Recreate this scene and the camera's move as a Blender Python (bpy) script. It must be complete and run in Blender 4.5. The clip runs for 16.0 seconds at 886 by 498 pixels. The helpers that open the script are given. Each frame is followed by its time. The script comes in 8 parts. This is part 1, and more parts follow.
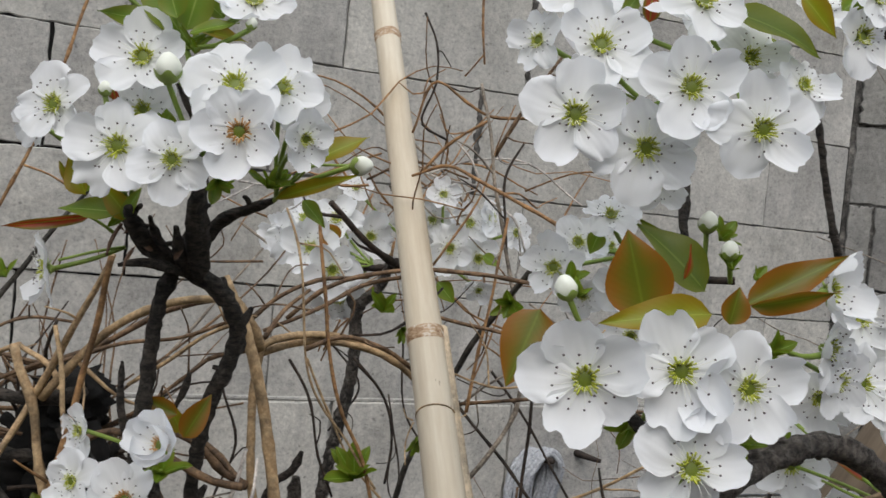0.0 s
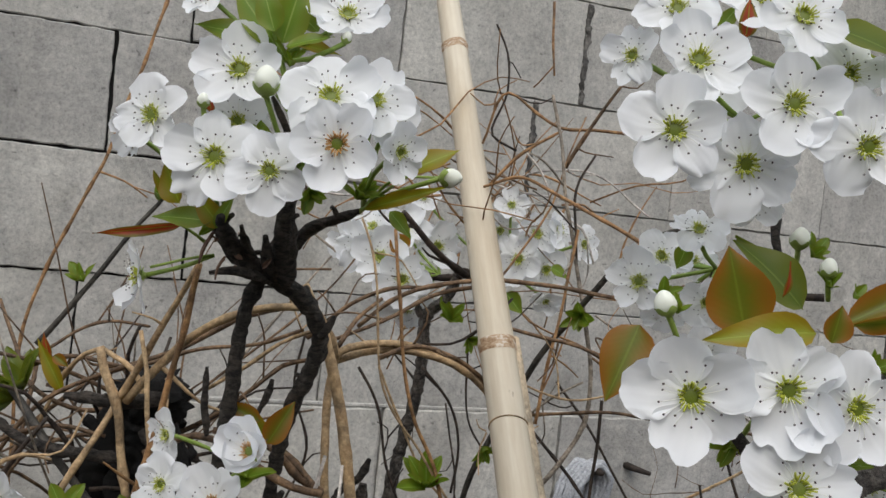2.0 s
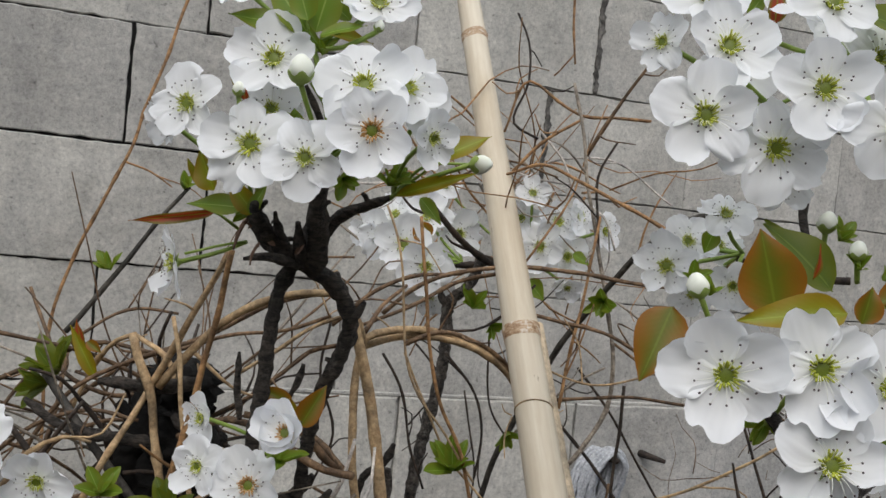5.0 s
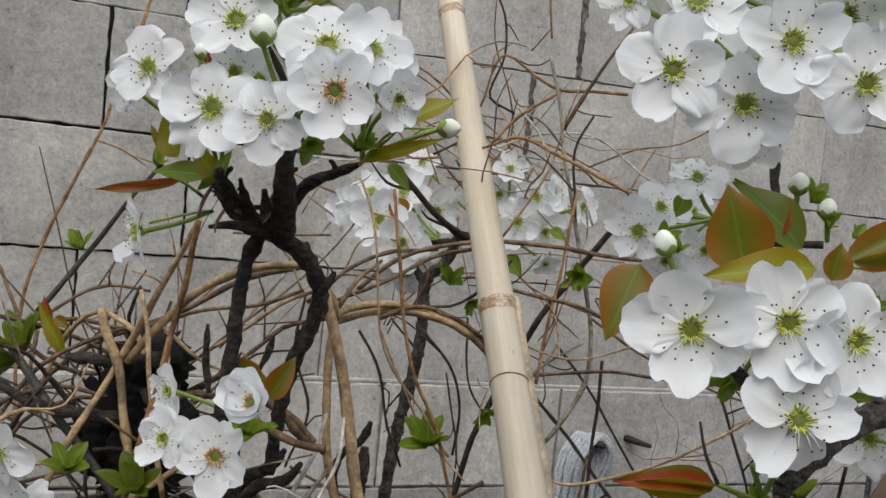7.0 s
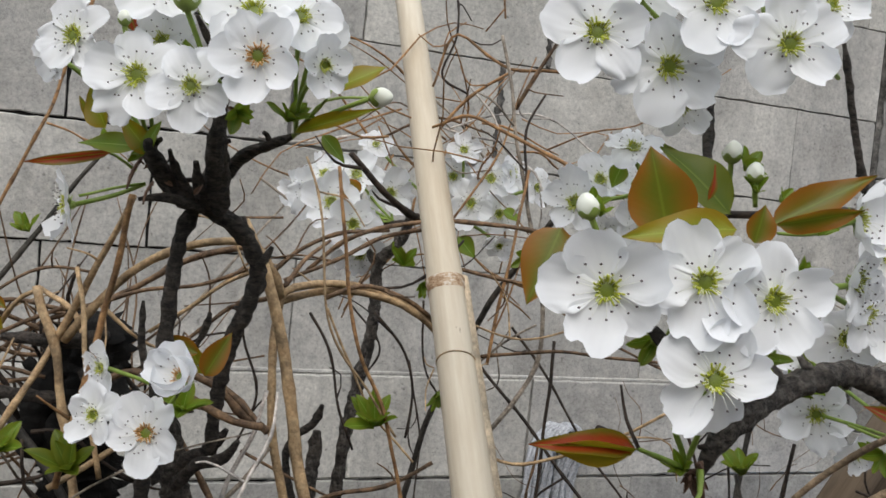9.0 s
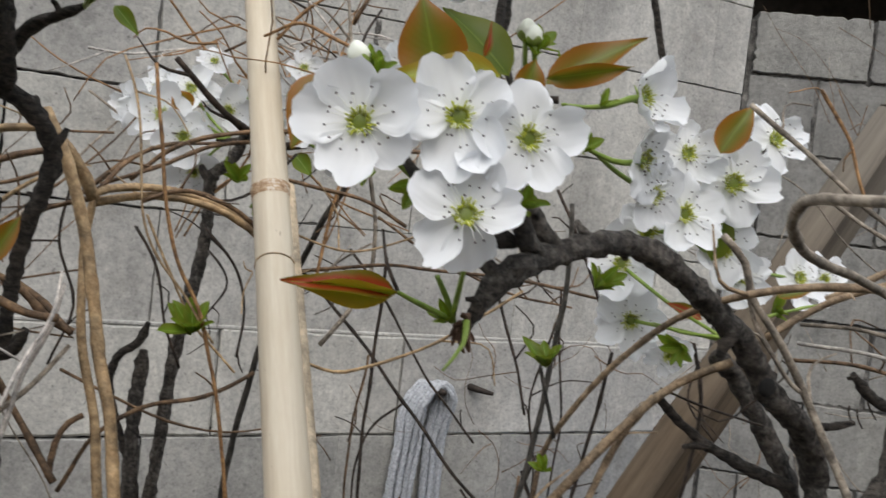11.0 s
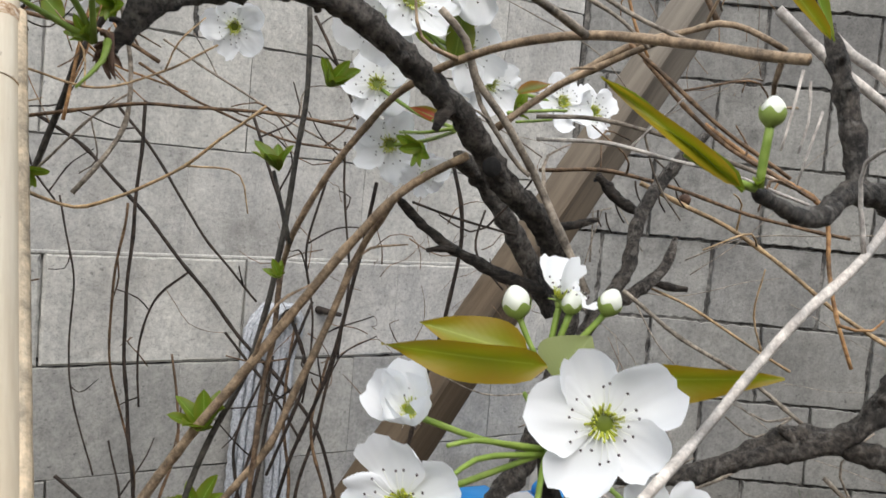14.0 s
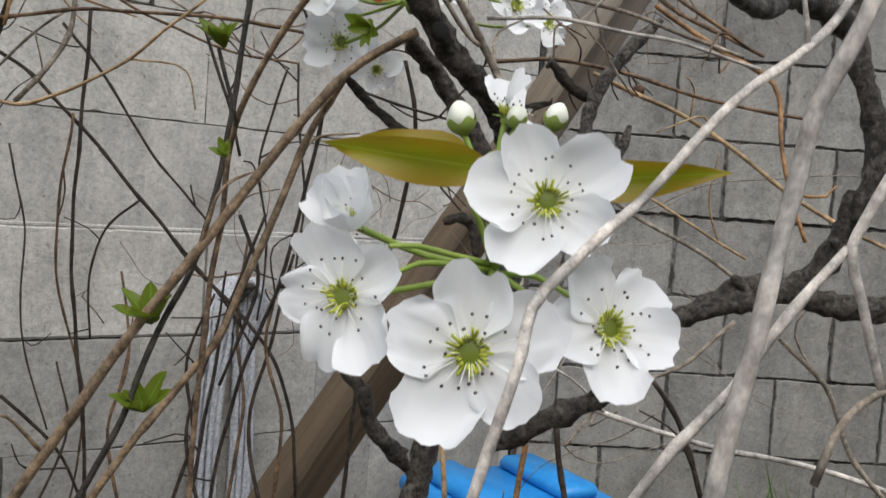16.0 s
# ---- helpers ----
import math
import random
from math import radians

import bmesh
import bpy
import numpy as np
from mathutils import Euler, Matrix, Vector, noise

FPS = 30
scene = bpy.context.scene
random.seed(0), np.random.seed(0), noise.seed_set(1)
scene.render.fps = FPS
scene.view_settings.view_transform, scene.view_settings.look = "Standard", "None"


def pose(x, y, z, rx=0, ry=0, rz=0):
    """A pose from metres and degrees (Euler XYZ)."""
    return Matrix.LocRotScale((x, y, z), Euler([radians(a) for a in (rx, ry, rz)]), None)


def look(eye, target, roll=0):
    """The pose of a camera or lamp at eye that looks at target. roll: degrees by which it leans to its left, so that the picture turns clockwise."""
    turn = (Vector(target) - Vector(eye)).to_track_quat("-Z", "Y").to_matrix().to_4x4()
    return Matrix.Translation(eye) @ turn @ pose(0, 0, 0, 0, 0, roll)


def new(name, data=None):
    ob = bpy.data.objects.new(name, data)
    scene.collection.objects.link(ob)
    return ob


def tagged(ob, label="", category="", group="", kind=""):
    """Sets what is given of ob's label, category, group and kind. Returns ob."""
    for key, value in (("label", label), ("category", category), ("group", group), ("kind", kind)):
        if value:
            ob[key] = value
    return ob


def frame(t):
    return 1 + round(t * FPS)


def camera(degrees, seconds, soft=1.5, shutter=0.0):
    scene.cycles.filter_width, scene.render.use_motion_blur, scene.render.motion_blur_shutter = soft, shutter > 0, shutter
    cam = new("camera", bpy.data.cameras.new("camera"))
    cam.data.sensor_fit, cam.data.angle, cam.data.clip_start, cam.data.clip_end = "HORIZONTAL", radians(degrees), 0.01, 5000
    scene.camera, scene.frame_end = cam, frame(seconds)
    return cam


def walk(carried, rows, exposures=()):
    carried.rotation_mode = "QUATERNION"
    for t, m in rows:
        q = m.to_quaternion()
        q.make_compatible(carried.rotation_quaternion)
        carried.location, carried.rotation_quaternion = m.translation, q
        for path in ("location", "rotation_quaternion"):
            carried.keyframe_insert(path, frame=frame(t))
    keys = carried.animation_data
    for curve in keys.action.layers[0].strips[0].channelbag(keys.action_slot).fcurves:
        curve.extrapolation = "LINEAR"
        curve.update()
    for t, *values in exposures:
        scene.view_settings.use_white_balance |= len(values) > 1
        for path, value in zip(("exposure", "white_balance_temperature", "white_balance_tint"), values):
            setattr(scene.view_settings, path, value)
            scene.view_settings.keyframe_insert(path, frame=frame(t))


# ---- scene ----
cam = camera(52.4, 16.0, soft=1.5, shutter=0.4)
PATH = [
    (0, (-0.022, -1.191, 1.006), (0.706, 0.67, 0.947), 5.6),
    (0.5, (-0.028, -1.191, 1.007), (0.661, 0.686, 0.949), 5.6),
    (1, (-0.035, -1.19, 1.008), (0.639, 0.692, 0.951), 5.8),
    (1.5, (-0.04, -1.188, 1.007), (0.621, 0.699, 0.954), 5.9),
    (2, (-0.042, -1.186, 1.006), (0.607, 0.705, 0.954), 6.3),
    (2.5, (-0.045, -1.185, 1.006), (0.593, 0.709, 0.954), 6.2),
    (3, (-0.047, -1.186, 1.005), (0.584, 0.711, 0.949), 6.3),
    (3.5, (-0.051, -1.186, 1.005), (0.578, 0.711, 0.942), 6.2),
    (4, (-0.056, -1.189, 1.006), (0.571, 0.709, 0.939), 6.2),
    (6.5, (-0.043, -1.188, 0.994), (0.606, 0.702, 0.912), 5.7),
    (7, (-0.041, -1.187, 0.992), (0.613, 0.701, 0.907), 5.7),
    (7.5, (-0.037, -1.185, 0.99), (0.622, 0.701, 0.9), 5.8),
    (8, (-0.033, -1.186, 0.992), (0.63, 0.698, 0.904), 5.6),
    (10.5, (0.014, -1.2, 0.953), (0.823, 0.626, 0.864), 6.2),
    (11, (0.026, -1.206, 0.943), (0.911, 0.585, 0.853), 6.6),
    (11.5, (0.039, -1.217, 0.929), (0.997, 0.537, 0.849), 7.0),
    (12, (0.055, -1.224, 0.921), (1.051, 0.508, 0.829), 7.0),
    (12.5, (0.067, -1.227, 0.916), (1.09, 0.489, 0.819), 6.8),
    (13, (0.081, -1.23, 0.9), (1.119, 0.476, 0.8), 6.7),
    (13.5, (0.09, -1.232, 0.889), (1.167, 0.448, 0.758), 5.1),
    (14, (0.102, -1.233, 0.873), (1.197, 0.435, 0.74), 4.9),
    (14.5, (0.105, -1.236, 0.86), (1.216, 0.422, 0.726), 4.4),
    (15, (0.11, -1.239, 0.843), (1.234, 0.411, 0.721), 3.9),
    (15.5, (0.112, -1.24, 0.833), (1.251, 0.399, 0.718), 4.2),
    (16, (0.114, -1.237, 0.815), (1.265, 0.395, 0.711), 4.1),
]
walk(cam, [(t, look(eye, target, roll)) for t, eye, target, roll in PATH], [(0.0, 0.28), (6.5, 0.27), (7.5, 0.34), (10.5, 0.48), (12.0, 0.51), (13.0, 0.74), (14.0, 0.85), (14.5, 0.73), (16.0, 0.6)])

# ---- light ----
world = bpy.data.worlds.new("sky")
scene.world = world
world.use_nodes = True
wn = world.node_tree
sky = wn.nodes.new("ShaderNodeTexSky")
sky.sky_type = 'NISHITA'
sky.sun_disc = False
sky.sun_elevation = radians(52)
sky.sun_rotation = radians(200)
sky.air_density, sky.dust_density, sky.ozone_density = 1.0, 4.0, 0.6
veil = wn.nodes.new("ShaderNodeMix")  # thin even cloud over the sky
veil.data_type = 'RGBA'
veil.inputs["Factor"].default_value = 0.72
veil.inputs["B"].default_value = (6.5, 6.75, 6.84, 1)
wn.links.new(sky.outputs[0], veil.inputs["A"])
wn.links.new(veil.outputs["Result"], wn.nodes["Background"].inputs["Color"])
wn.nodes["Background"].inputs["Strength"].default_value = 0.12
sun = new("sun", bpy.data.lights.new("sun", 'SUN'))
sun.data.energy, sun.data.angle, sun.data.color = 1.15, radians(50), (1.0, 0.985, 0.965)
sun.matrix_world = look((0, 0, 0), (0.35, 0.75, -1.25))


# ---- materials ----
def material(name, rough=0.6, metal=0.0):
    m = bpy.data.materials.new(name)
    m.use_nodes = True
    nt = m.node_tree
    b = nt.nodes["Principled BSDF"]
    b.inputs["Roughness"].default_value = rough
    b.inputs["Metallic"].default_value = metal
    return m, nt, b


def node(nt, kind, **values):
    n = nt.nodes.new("ShaderNode" + kind)
    for k, v in values.items():
        n.inputs[k].default_value = v
    return n


def ramp(nt, source, stops):
    r = nt.nodes.new("ShaderNodeValToRGB")
    e = r.color_ramp.elements
    while len(e) < len(stops):
        e.new(0.5)
    for el, (p, c) in zip(e, stops):
        el.position, el.color = p, (*c, 1)
    nt.links.new(source, r.inputs["Fac"])
    return r.outputs["Color"]


def blend(nt, fac, a, b, how='MIX'):
    n = nt.nodes.new("ShaderNodeMix")
    n.data_type, n.blend_type = 'RGBA', how
    for value, slot in ((fac, "Factor"), (a, "A"), (b, "B")):
        if isinstance(value, (int, float)):
            n.inputs[slot].default_value = value
        elif isinstance(value, tuple):
            n.inputs[slot].default_value = (*value, 1)
        else:
            nt.links.new(value, n.inputs[slot])
    return n.outputs["Result"]


def texture(nt, scale, detail=6, rough=0.6, kind="TexNoise", stretch=None, own=True):
    tc = nt.nodes.new("ShaderNodeTexCoord")
    v = tc.outputs["Object"]
    if own:
        info = nt.nodes.new("ShaderNodeObjectInfo")
        add = nt.nodes.new("ShaderNodeVectorMath")
        add.operation = 'MULTIPLY_ADD'
        comb = nt.nodes.new("ShaderNodeCombineXYZ")
        for i in range(3):
            nt.links.new(info.outputs["Random"], comb.inputs[i])
        nt.links.new(comb.outputs[0], add.inputs[0])
        add.inputs[1].default_value = (7.3, 3.1, 5.7)
        nt.links.new(v, add.inputs[2])
        v = add.outputs[0]
    if stretch:
        mp = nt.nodes.new("ShaderNodeMapping")
        mp.inputs["Scale"].default_value = stretch
        nt.links.new(v, mp.inputs["Vector"])
        v = mp.outputs[0]
    n = nt.nodes.new("ShaderNode" + kind)
    n.inputs["Scale"].default_value = scale
    if kind == "TexNoise":
        n.inputs["Detail"].default_value, n.inputs["Roughness"].default_value = detail, rough
    nt.links.new(v, n.inputs["Vector"])
    return n.outputs[0]


def bump(nt, b, height, strength, distance):
    n = nt.nodes.new("ShaderNodeBump")
    n.inputs["Strength"].default_value, n.inputs["Distance"].default_value = strength, distance
    nt.links.new(height, n.inputs["Height"])
    nt.links.new(n.outputs[0], b.inputs["Normal"])


def concrete(name, dark, light, stain):
    m, nt, b = material(name, 0.92)
    big = ramp(nt, texture(nt, 5, 5), [(0.3, dark), (0.7, light)])
    streak = ramp(nt, texture(nt, 16, 6, 0.7, stretch=(1, 1, 0.22)), [(0.35, (0.78, 0.78, 0.78)), (0.65, (1.08, 1.07, 1.05))])
    col = blend(nt, 0.8, big, streak, 'MULTIPLY')
    pits = texture(nt, 190, 8, 0.85)
    col = blend(nt, 0.6, col, ramp(nt, pits, [(0.34, (0.35, 0.35, 0.36)), (0.47, (0.95, 0.95, 0.95)), (0.64, (1.4, 1.39, 1.36))]), 'MULTIPLY')
    col = blend(nt, 0.85, col, ramp(nt, texture(nt, 75, 5, 0.7), [(0.3, (0.8, 0.8, 0.8)), (0.7, (1.14, 1.13, 1.11))]), 'MULTIPLY')
    pores = ramp(nt, texture(nt, 120, 3, 0.5), [(0.27, (0.35, 0.35, 0.35)), (0.33, (1, 1, 1))])
    col = blend(nt, 0.65, col, pores, 'MULTIPLY')
    spots = ramp(nt, texture(nt, 11, 8, 0.72), [(0.57, (1, 1, 1)), (0.75, stain)])
    col = blend(nt, 0.8, col, spots, 'MULTIPLY')
    info = nt.nodes.new("ShaderNodeObjectInfo")
    place = nt.nodes.new("ShaderNodeNewGeometry")
    wash = node(nt, "TexNoise", Scale=4.5, Detail=7, Roughness=0.68)  # rain stains that run across the blocks
    nt.links.new(place.outputs["Position"], wash.inputs["Vector"])
    col = blend(nt, 1.0, col, ramp(nt, wash.outputs[0], [(0.36, (0.8, 0.795, 0.79)), (0.5, (1.0, 1.0, 1.0)), (0.64, (1.14, 1.14, 1.14))]), 'MULTIPLY')
    tone = ramp(nt, info.outputs["Random"], [(0, (0.92, 0.92, 0.93)), (1, (1.05, 1.05, 1.04))])
    nt.links.new(blend(nt, 1.0, col, tone, 'MULTIPLY'), b.inputs["Base Color"])
    relief = nt.nodes.new("ShaderNodeMath")
    relief.operation = 'MULTIPLY_ADD'
    nt.links.new(texture(nt, 38, 4, 0.55), relief.inputs[0])
    relief.inputs[1].default_value = 2.2
    nt.links.new(pits, relief.inputs[2])
    bump(nt, b, relief.outputs[0], 0.6, 0.002)
    return m


CONCRETE = concrete("concrete_block", (0.42, 0.414, 0.398), (0.57, 0.562, 0.54), (0.66, 0.645, 0.62))
# lower courses: a darker block tone with the weak low skylight put into it
CONCRETE_DIM = concrete("dim_lower_concrete_block", (0.285, 0.283, 0.275), (0.41, 0.406, 0.392), (0.55, 0.535, 0.51))
MORTAR_BED = concrete("flush_mortar", (0.44, 0.434, 0.418), (0.6, 0.59, 0.57), (0.7, 0.69, 0.67))
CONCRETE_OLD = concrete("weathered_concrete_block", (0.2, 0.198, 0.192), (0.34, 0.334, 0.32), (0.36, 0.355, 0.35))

MORTAR, nt, b = material("mortar", 0.95)
open_joint = ramp(nt, texture(nt, 3.2, 5, 0.6, own=False), [(0.6, (0.014, 0.013, 0.013)), (0.75, (0.3, 0.295, 0.285))])
spot = nt.nodes.new("ShaderNodeNewGeometry")
axes = nt.nodes.new("ShaderNodeSeparateXYZ")
nt.links.new(spot.outputs["Position"], axes.inputs[0])
packed = node(nt, "MapRange", **{"From Min": 0.05, "From Max": 0.3, "To Min": 0.0, "To Max": 0.95})  # joints pointed flush along this stretch
nt.links.new(axes.outputs[0], packed.inputs["Value"])
level = nt.nodes.new("ShaderNodeMath")  # the joint over the darker lower courses stands open
level.operation, level.inputs[1].default_value, level.inputs[2].default_value = 'COMPARE', 0.6, 0.012
nt.links.new(axes.outputs[2], level.inputs[0])
shut = nt.nodes.new("ShaderNodeMath")
shut.operation, shut.use_clamp = 'SUBTRACT', True
nt.links.new(packed.outputs[0], shut.inputs[0])
nt.links.new(level.outputs[0], shut.inputs[1])
open_joint = blend(nt, shut.outputs[0], open_joint, (0.46, 0.455, 0.44))
col = blend(nt, 0.7, open_joint, ramp(nt, texture(nt, 60, 6, own=False), [(0.3, (0.55, 0.55, 0.55)), (0.7, (1.15, 1.14, 1.12))]), 'MULTIPLY')
nt.links.new(col, b.inputs["Base Color"])
bump(nt, b, texture(nt, 300, 5, own=False), 0.6, 0.002)

SOIL, nt, b = material("soil", 1.0)
col = ramp(nt, texture(nt, 9, 8, 0.7, own=False), [(0.3, (0.026, 0.02, 0.014)), (0.7, (0.095, 0.074, 0.052))])
nt.links.new(col, b.inputs["Base Color"])
bump(nt, b, texture(nt, 60, 8, own=False), 0.8, 0.02)


def bark(name, dark, light, grain=90, rough=0.85, bands=(1, 1, 1), relief=0.0012, lichen=None):
    m, nt, b = material(name, rough)
    t = texture(nt, grain, 8, 0.8, stretch=bands)
    col = ramp(nt, t, [(0.4, dark), (0.62, light)])
    col = blend(nt, 0.9, col, ramp(nt, texture(nt, 60, 6, 0.75), [(0.38, (0.4, 0.4, 0.4)), (0.62, (1.35, 1.3, 1.24))]), 'MULTIPLY')
    if lichen:
        col = blend(nt, ramp(nt, texture(nt, 240, 6, 0.75), [(0.52, (0, 0, 0)), (0.66, (0.75, 0.75, 0.75))]), col, lichen)
    nt.links.new(col, b.inputs["Base Color"])
    bump(nt, b, t, 0.9, relief)
    return m


MORTAR_OLD = bark("old_mortar", (0.045, 0.043, 0.041), (0.24, 0.235, 0.226), 40, 0.95)
BARK = bark("pear_bark", (0.006, 0.0048, 0.0042), (0.1, 0.081, 0.067), 260, 0.75, (0.6, 0.6, 1.9), relief=0.005, lichen=(0.12, 0.105, 0.092))
BARK_GREY = bark("grey_pear_bark", (0.014, 0.012, 0.011), (0.19, 0.165, 0.145), 330, 0.62, relief=0.006, lichen=(0.3, 0.28, 0.255))
# near-black bark, with the shade of hollows and gaps put into the colour
BARK_BLACK = bark("shade_black_bark", (0.0015, 0.0012, 0.0012), (0.014, 0.011, 0.01), 160, 0.9, relief=0.006)
TWIG_DARK = bark("dark_twig", (0.014, 0.01, 0.008), (0.075, 0.053, 0.04), 220, 0.75, relief=0.0004)
TWIG_BROWN = bark("brown_vine", (0.068, 0.04, 0.022), (0.255, 0.16, 0.09), 160, 0.7, relief=0.0004)
TWIG_TAN = bark("tan_vine", (0.31, 0.205, 0.108), (0.6, 0.44, 0.26), 160, 0.65, relief=0.0004)
TWIG_DUN = bark("dun_vine", (0.17, 0.118, 0.074), (0.47, 0.355, 0.24), 160, 0.65, relief=0.0004)
TWIG_ORANGE = bark("orange_vine", (0.2, 0.1, 0.042), (0.46, 0.27, 0.12), 200, 0.65, relief=0.0003)
TWIG_UMBER = bark("umber_vine", (0.07, 0.042, 0.024), (0.3, 0.215, 0.145), 170, 0.65, relief=0.0004)
TWIG_PALE = bark("bleached_vine", (0.38, 0.35, 0.33), (0.74, 0.71, 0.68), 180, 0.75, relief=0.0003)
TWIG_GREY = bark("grey_vine", (0.15, 0.126, 0.102), (0.43, 0.38, 0.32), 180, 0.8, relief=0.0004)
TWIG_OLIVE = bark("olive_shoot", (0.03, 0.028, 0.026), (0.1, 0.092, 0.08), 200, 0.7, relief=0.0003)

WOOD, nt, b = material("weathered_timber", 0.8)
grain = texture(nt, 55, 8, 0.65, stretch=(1, 1, 0.05))
col = ramp(nt, grain, [(0.28, (0.03, 0.02, 0.011)), (0.5, (0.088, 0.061, 0.036)), (0.75, (0.17, 0.128, 0.083))])
col = blend(nt, 0.6, col, ramp(nt, texture(nt, 7, 5), [(0.3, (0.7, 0.7, 0.72)), (0.7, (1.1, 1.05, 1.0))]), 'MULTIPLY')
checks = ramp(nt, texture(nt, 90, 3, 0.5, stretch=(1, 1, 0.018)), [(0.3, (0.12, 0.11, 0.1)), (0.36, (1, 1, 1))])
col = blend(nt, 0.9, col, checks, 'MULTIPLY')
col = blend(nt, ramp(nt, texture(nt, 14, 6, 0.7, stretch=(1, 1, 0.3)), [(0.52, (0, 0, 0)), (0.75, (0.5, 0.5, 0.5))]), col, (0.21, 0.165, 0.115))
along = nt.nodes.new("ShaderNodeTexCoord")
length_ = nt.nodes.new("ShaderNodeSeparateXYZ")
nt.links.new(along.outputs["Object"], length_.inputs[0])
grey = node(nt, "MapRange", **{"From Min": 0.98, "From Max": 1.33, "To Min": 0.0, "To Max": 0.65})  # bleached by weather towards the upper end
nt.links.new(length_.outputs[2], grey.inputs["Value"])
col = blend(nt, grey.outputs[0], col, ramp(nt, grain, [(0.28, (0.1, 0.088, 0.074)), (0.7, (0.31, 0.285, 0.245))]))
nt.links.new(col, b.inputs["Base Color"])
bump(nt, b, grain, 0.7, 0.003)

BAMBOO, nt, b = material("dry_bamboo", 0.55)
fibre = texture(nt, 240, 6, 0.6, stretch=(1, 1, 0.04))
col = ramp(nt, fibre, [(0.25, (0.56, 0.485, 0.385)), (0.6, (0.65, 0.59, 0.485)), (0.85, (0.71, 0.665, 0.575))])
col = blend(nt, 0.85, col, ramp(nt, texture(nt, 32, 6, 0.65, stretch=(1, 1, 0.14)), [(0.34, (0.76, 0.68, 0.57)), (0.58, (1.03, 1.02, 1.0))]), 'MULTIPLY')
col = blend(nt, ramp(nt, texture(nt, 190, 3, stretch=(1, 1, 0.5)), [(0.72, (0, 0, 0)), (0.78, (0.8, 0.8, 0.8))]), col, (0.2, 0.14, 0.08))
nt.links.new(col, b.inputs["Base Color"])
bump(nt, b, fibre, 0.12, 0.0006)

END_GRAIN = bark("grey_end_grain", (0.09, 0.075, 0.06), (0.3, 0.265, 0.22), 160, 0.9, relief=0.002)
BAMBOO_SHEATH = bark("bamboo_sheath", (0.48, 0.385, 0.27), (0.64, 0.55, 0.42), 120, 0.65, (1, 1, 0.08), 0.0004)

BAMBOO_NODE, nt, b = material("bamboo_node_ring", 0.6)
nt.links.new(ramp(nt, texture(nt, 210, 7, 0.7, stretch=(1, 1, 2)), [(0.36, (0.22, 0.12, 0.06)), (0.5, (0.45, 0.31, 0.19)), (0.62, (0.66, 0.6, 0.52))]), b.inputs["Base Color"])


def leafy(name, ground, edge, vein, rough=0.4, through_light=0.45, rib_width=0.035, reach=(0.22, 0.62)):
    """A leaf whose colour runs from the midrib to the margin, with veins."""
    m, nt, b = material(name, rough)
    uv = nt.nodes.new("ShaderNodeUVMap")
    sep = nt.nodes.new("ShaderNodeSeparateXYZ")
    nt.links.new(uv.outputs[0], sep.inputs[0])
    off = nt.nodes.new("ShaderNodeMath")
    off.operation = 'SUBTRACT'
    off.inputs[1].default_value = 0.5
    nt.links.new(sep.outputs[0], off.inputs[0])
    side = nt.nodes.new("ShaderNodeMath")
    side.operation = 'ABSOLUTE'
    nt.links.new(off.outputs[0], side.inputs[0])
    mot = nt.nodes.new("ShaderNodeMath")
    mot.operation = 'MULTIPLY_ADD'
    nt.links.new(texture(nt, 90, 5), mot.inputs[0])
    mot.inputs[1].default_value = 0.34
    nt.links.new(side.outputs[0], mot.inputs[2])
    col = ramp(nt, mot.outputs[0], [(reach[0], ground), (reach[1], edge)])
    rib = ramp(nt, side.outputs[0], [(0.0, (1, 1, 1)), (rib_width, (0, 0, 0))])
    col = blend(nt, rib, col, vein)
    # side veins
    wave = nt.nodes.new("ShaderNodeMath")
    wave.operation = 'MULTIPLY_ADD'
    nt.links.new(side.outputs[0], wave.inputs[0])
    wave.inputs[1].default_value = -0.55
    nt.links.new(sep.outputs[1], wave.inputs[2])
    sine = nt.nodes.new("ShaderNodeMath")
    sine.operation = 'MULTIPLY'
    sine.inputs[1].default_value = 75
    nt.links.new(wave.outputs[0], sine.inputs[0])
    s2 = nt.nodes.new("ShaderNodeMath")
    s2.operation = 'SINE'
    nt.links.new(sine.outputs[0], s2.inputs[0])
    col = blend(nt, ramp(nt, s2.outputs[0], [(0.93, (0, 0, 0)), (1.0, (0.03, 0.03, 0.03))]), col, vein)
    nt.links.new(col, b.inputs["Base Color"])
    bump(nt, b, s2.outputs[0], 0.04, 0.0003)
    t = nt.nodes.new("ShaderNodeBsdfTranslucent")
    nt.links.new(col, t.inputs["Color"])
    mix = nt.nodes.new("ShaderNodeMixShader")
    mix.inputs[0].default_value = through_light
    nt.links.new(b.outputs[0], mix.inputs[1])
    nt.links.new(t.outputs[0], mix.inputs[2])
    nt.links.new(mix.outputs[0], nt.nodes["Material Output"].inputs["Surface"])
    return m


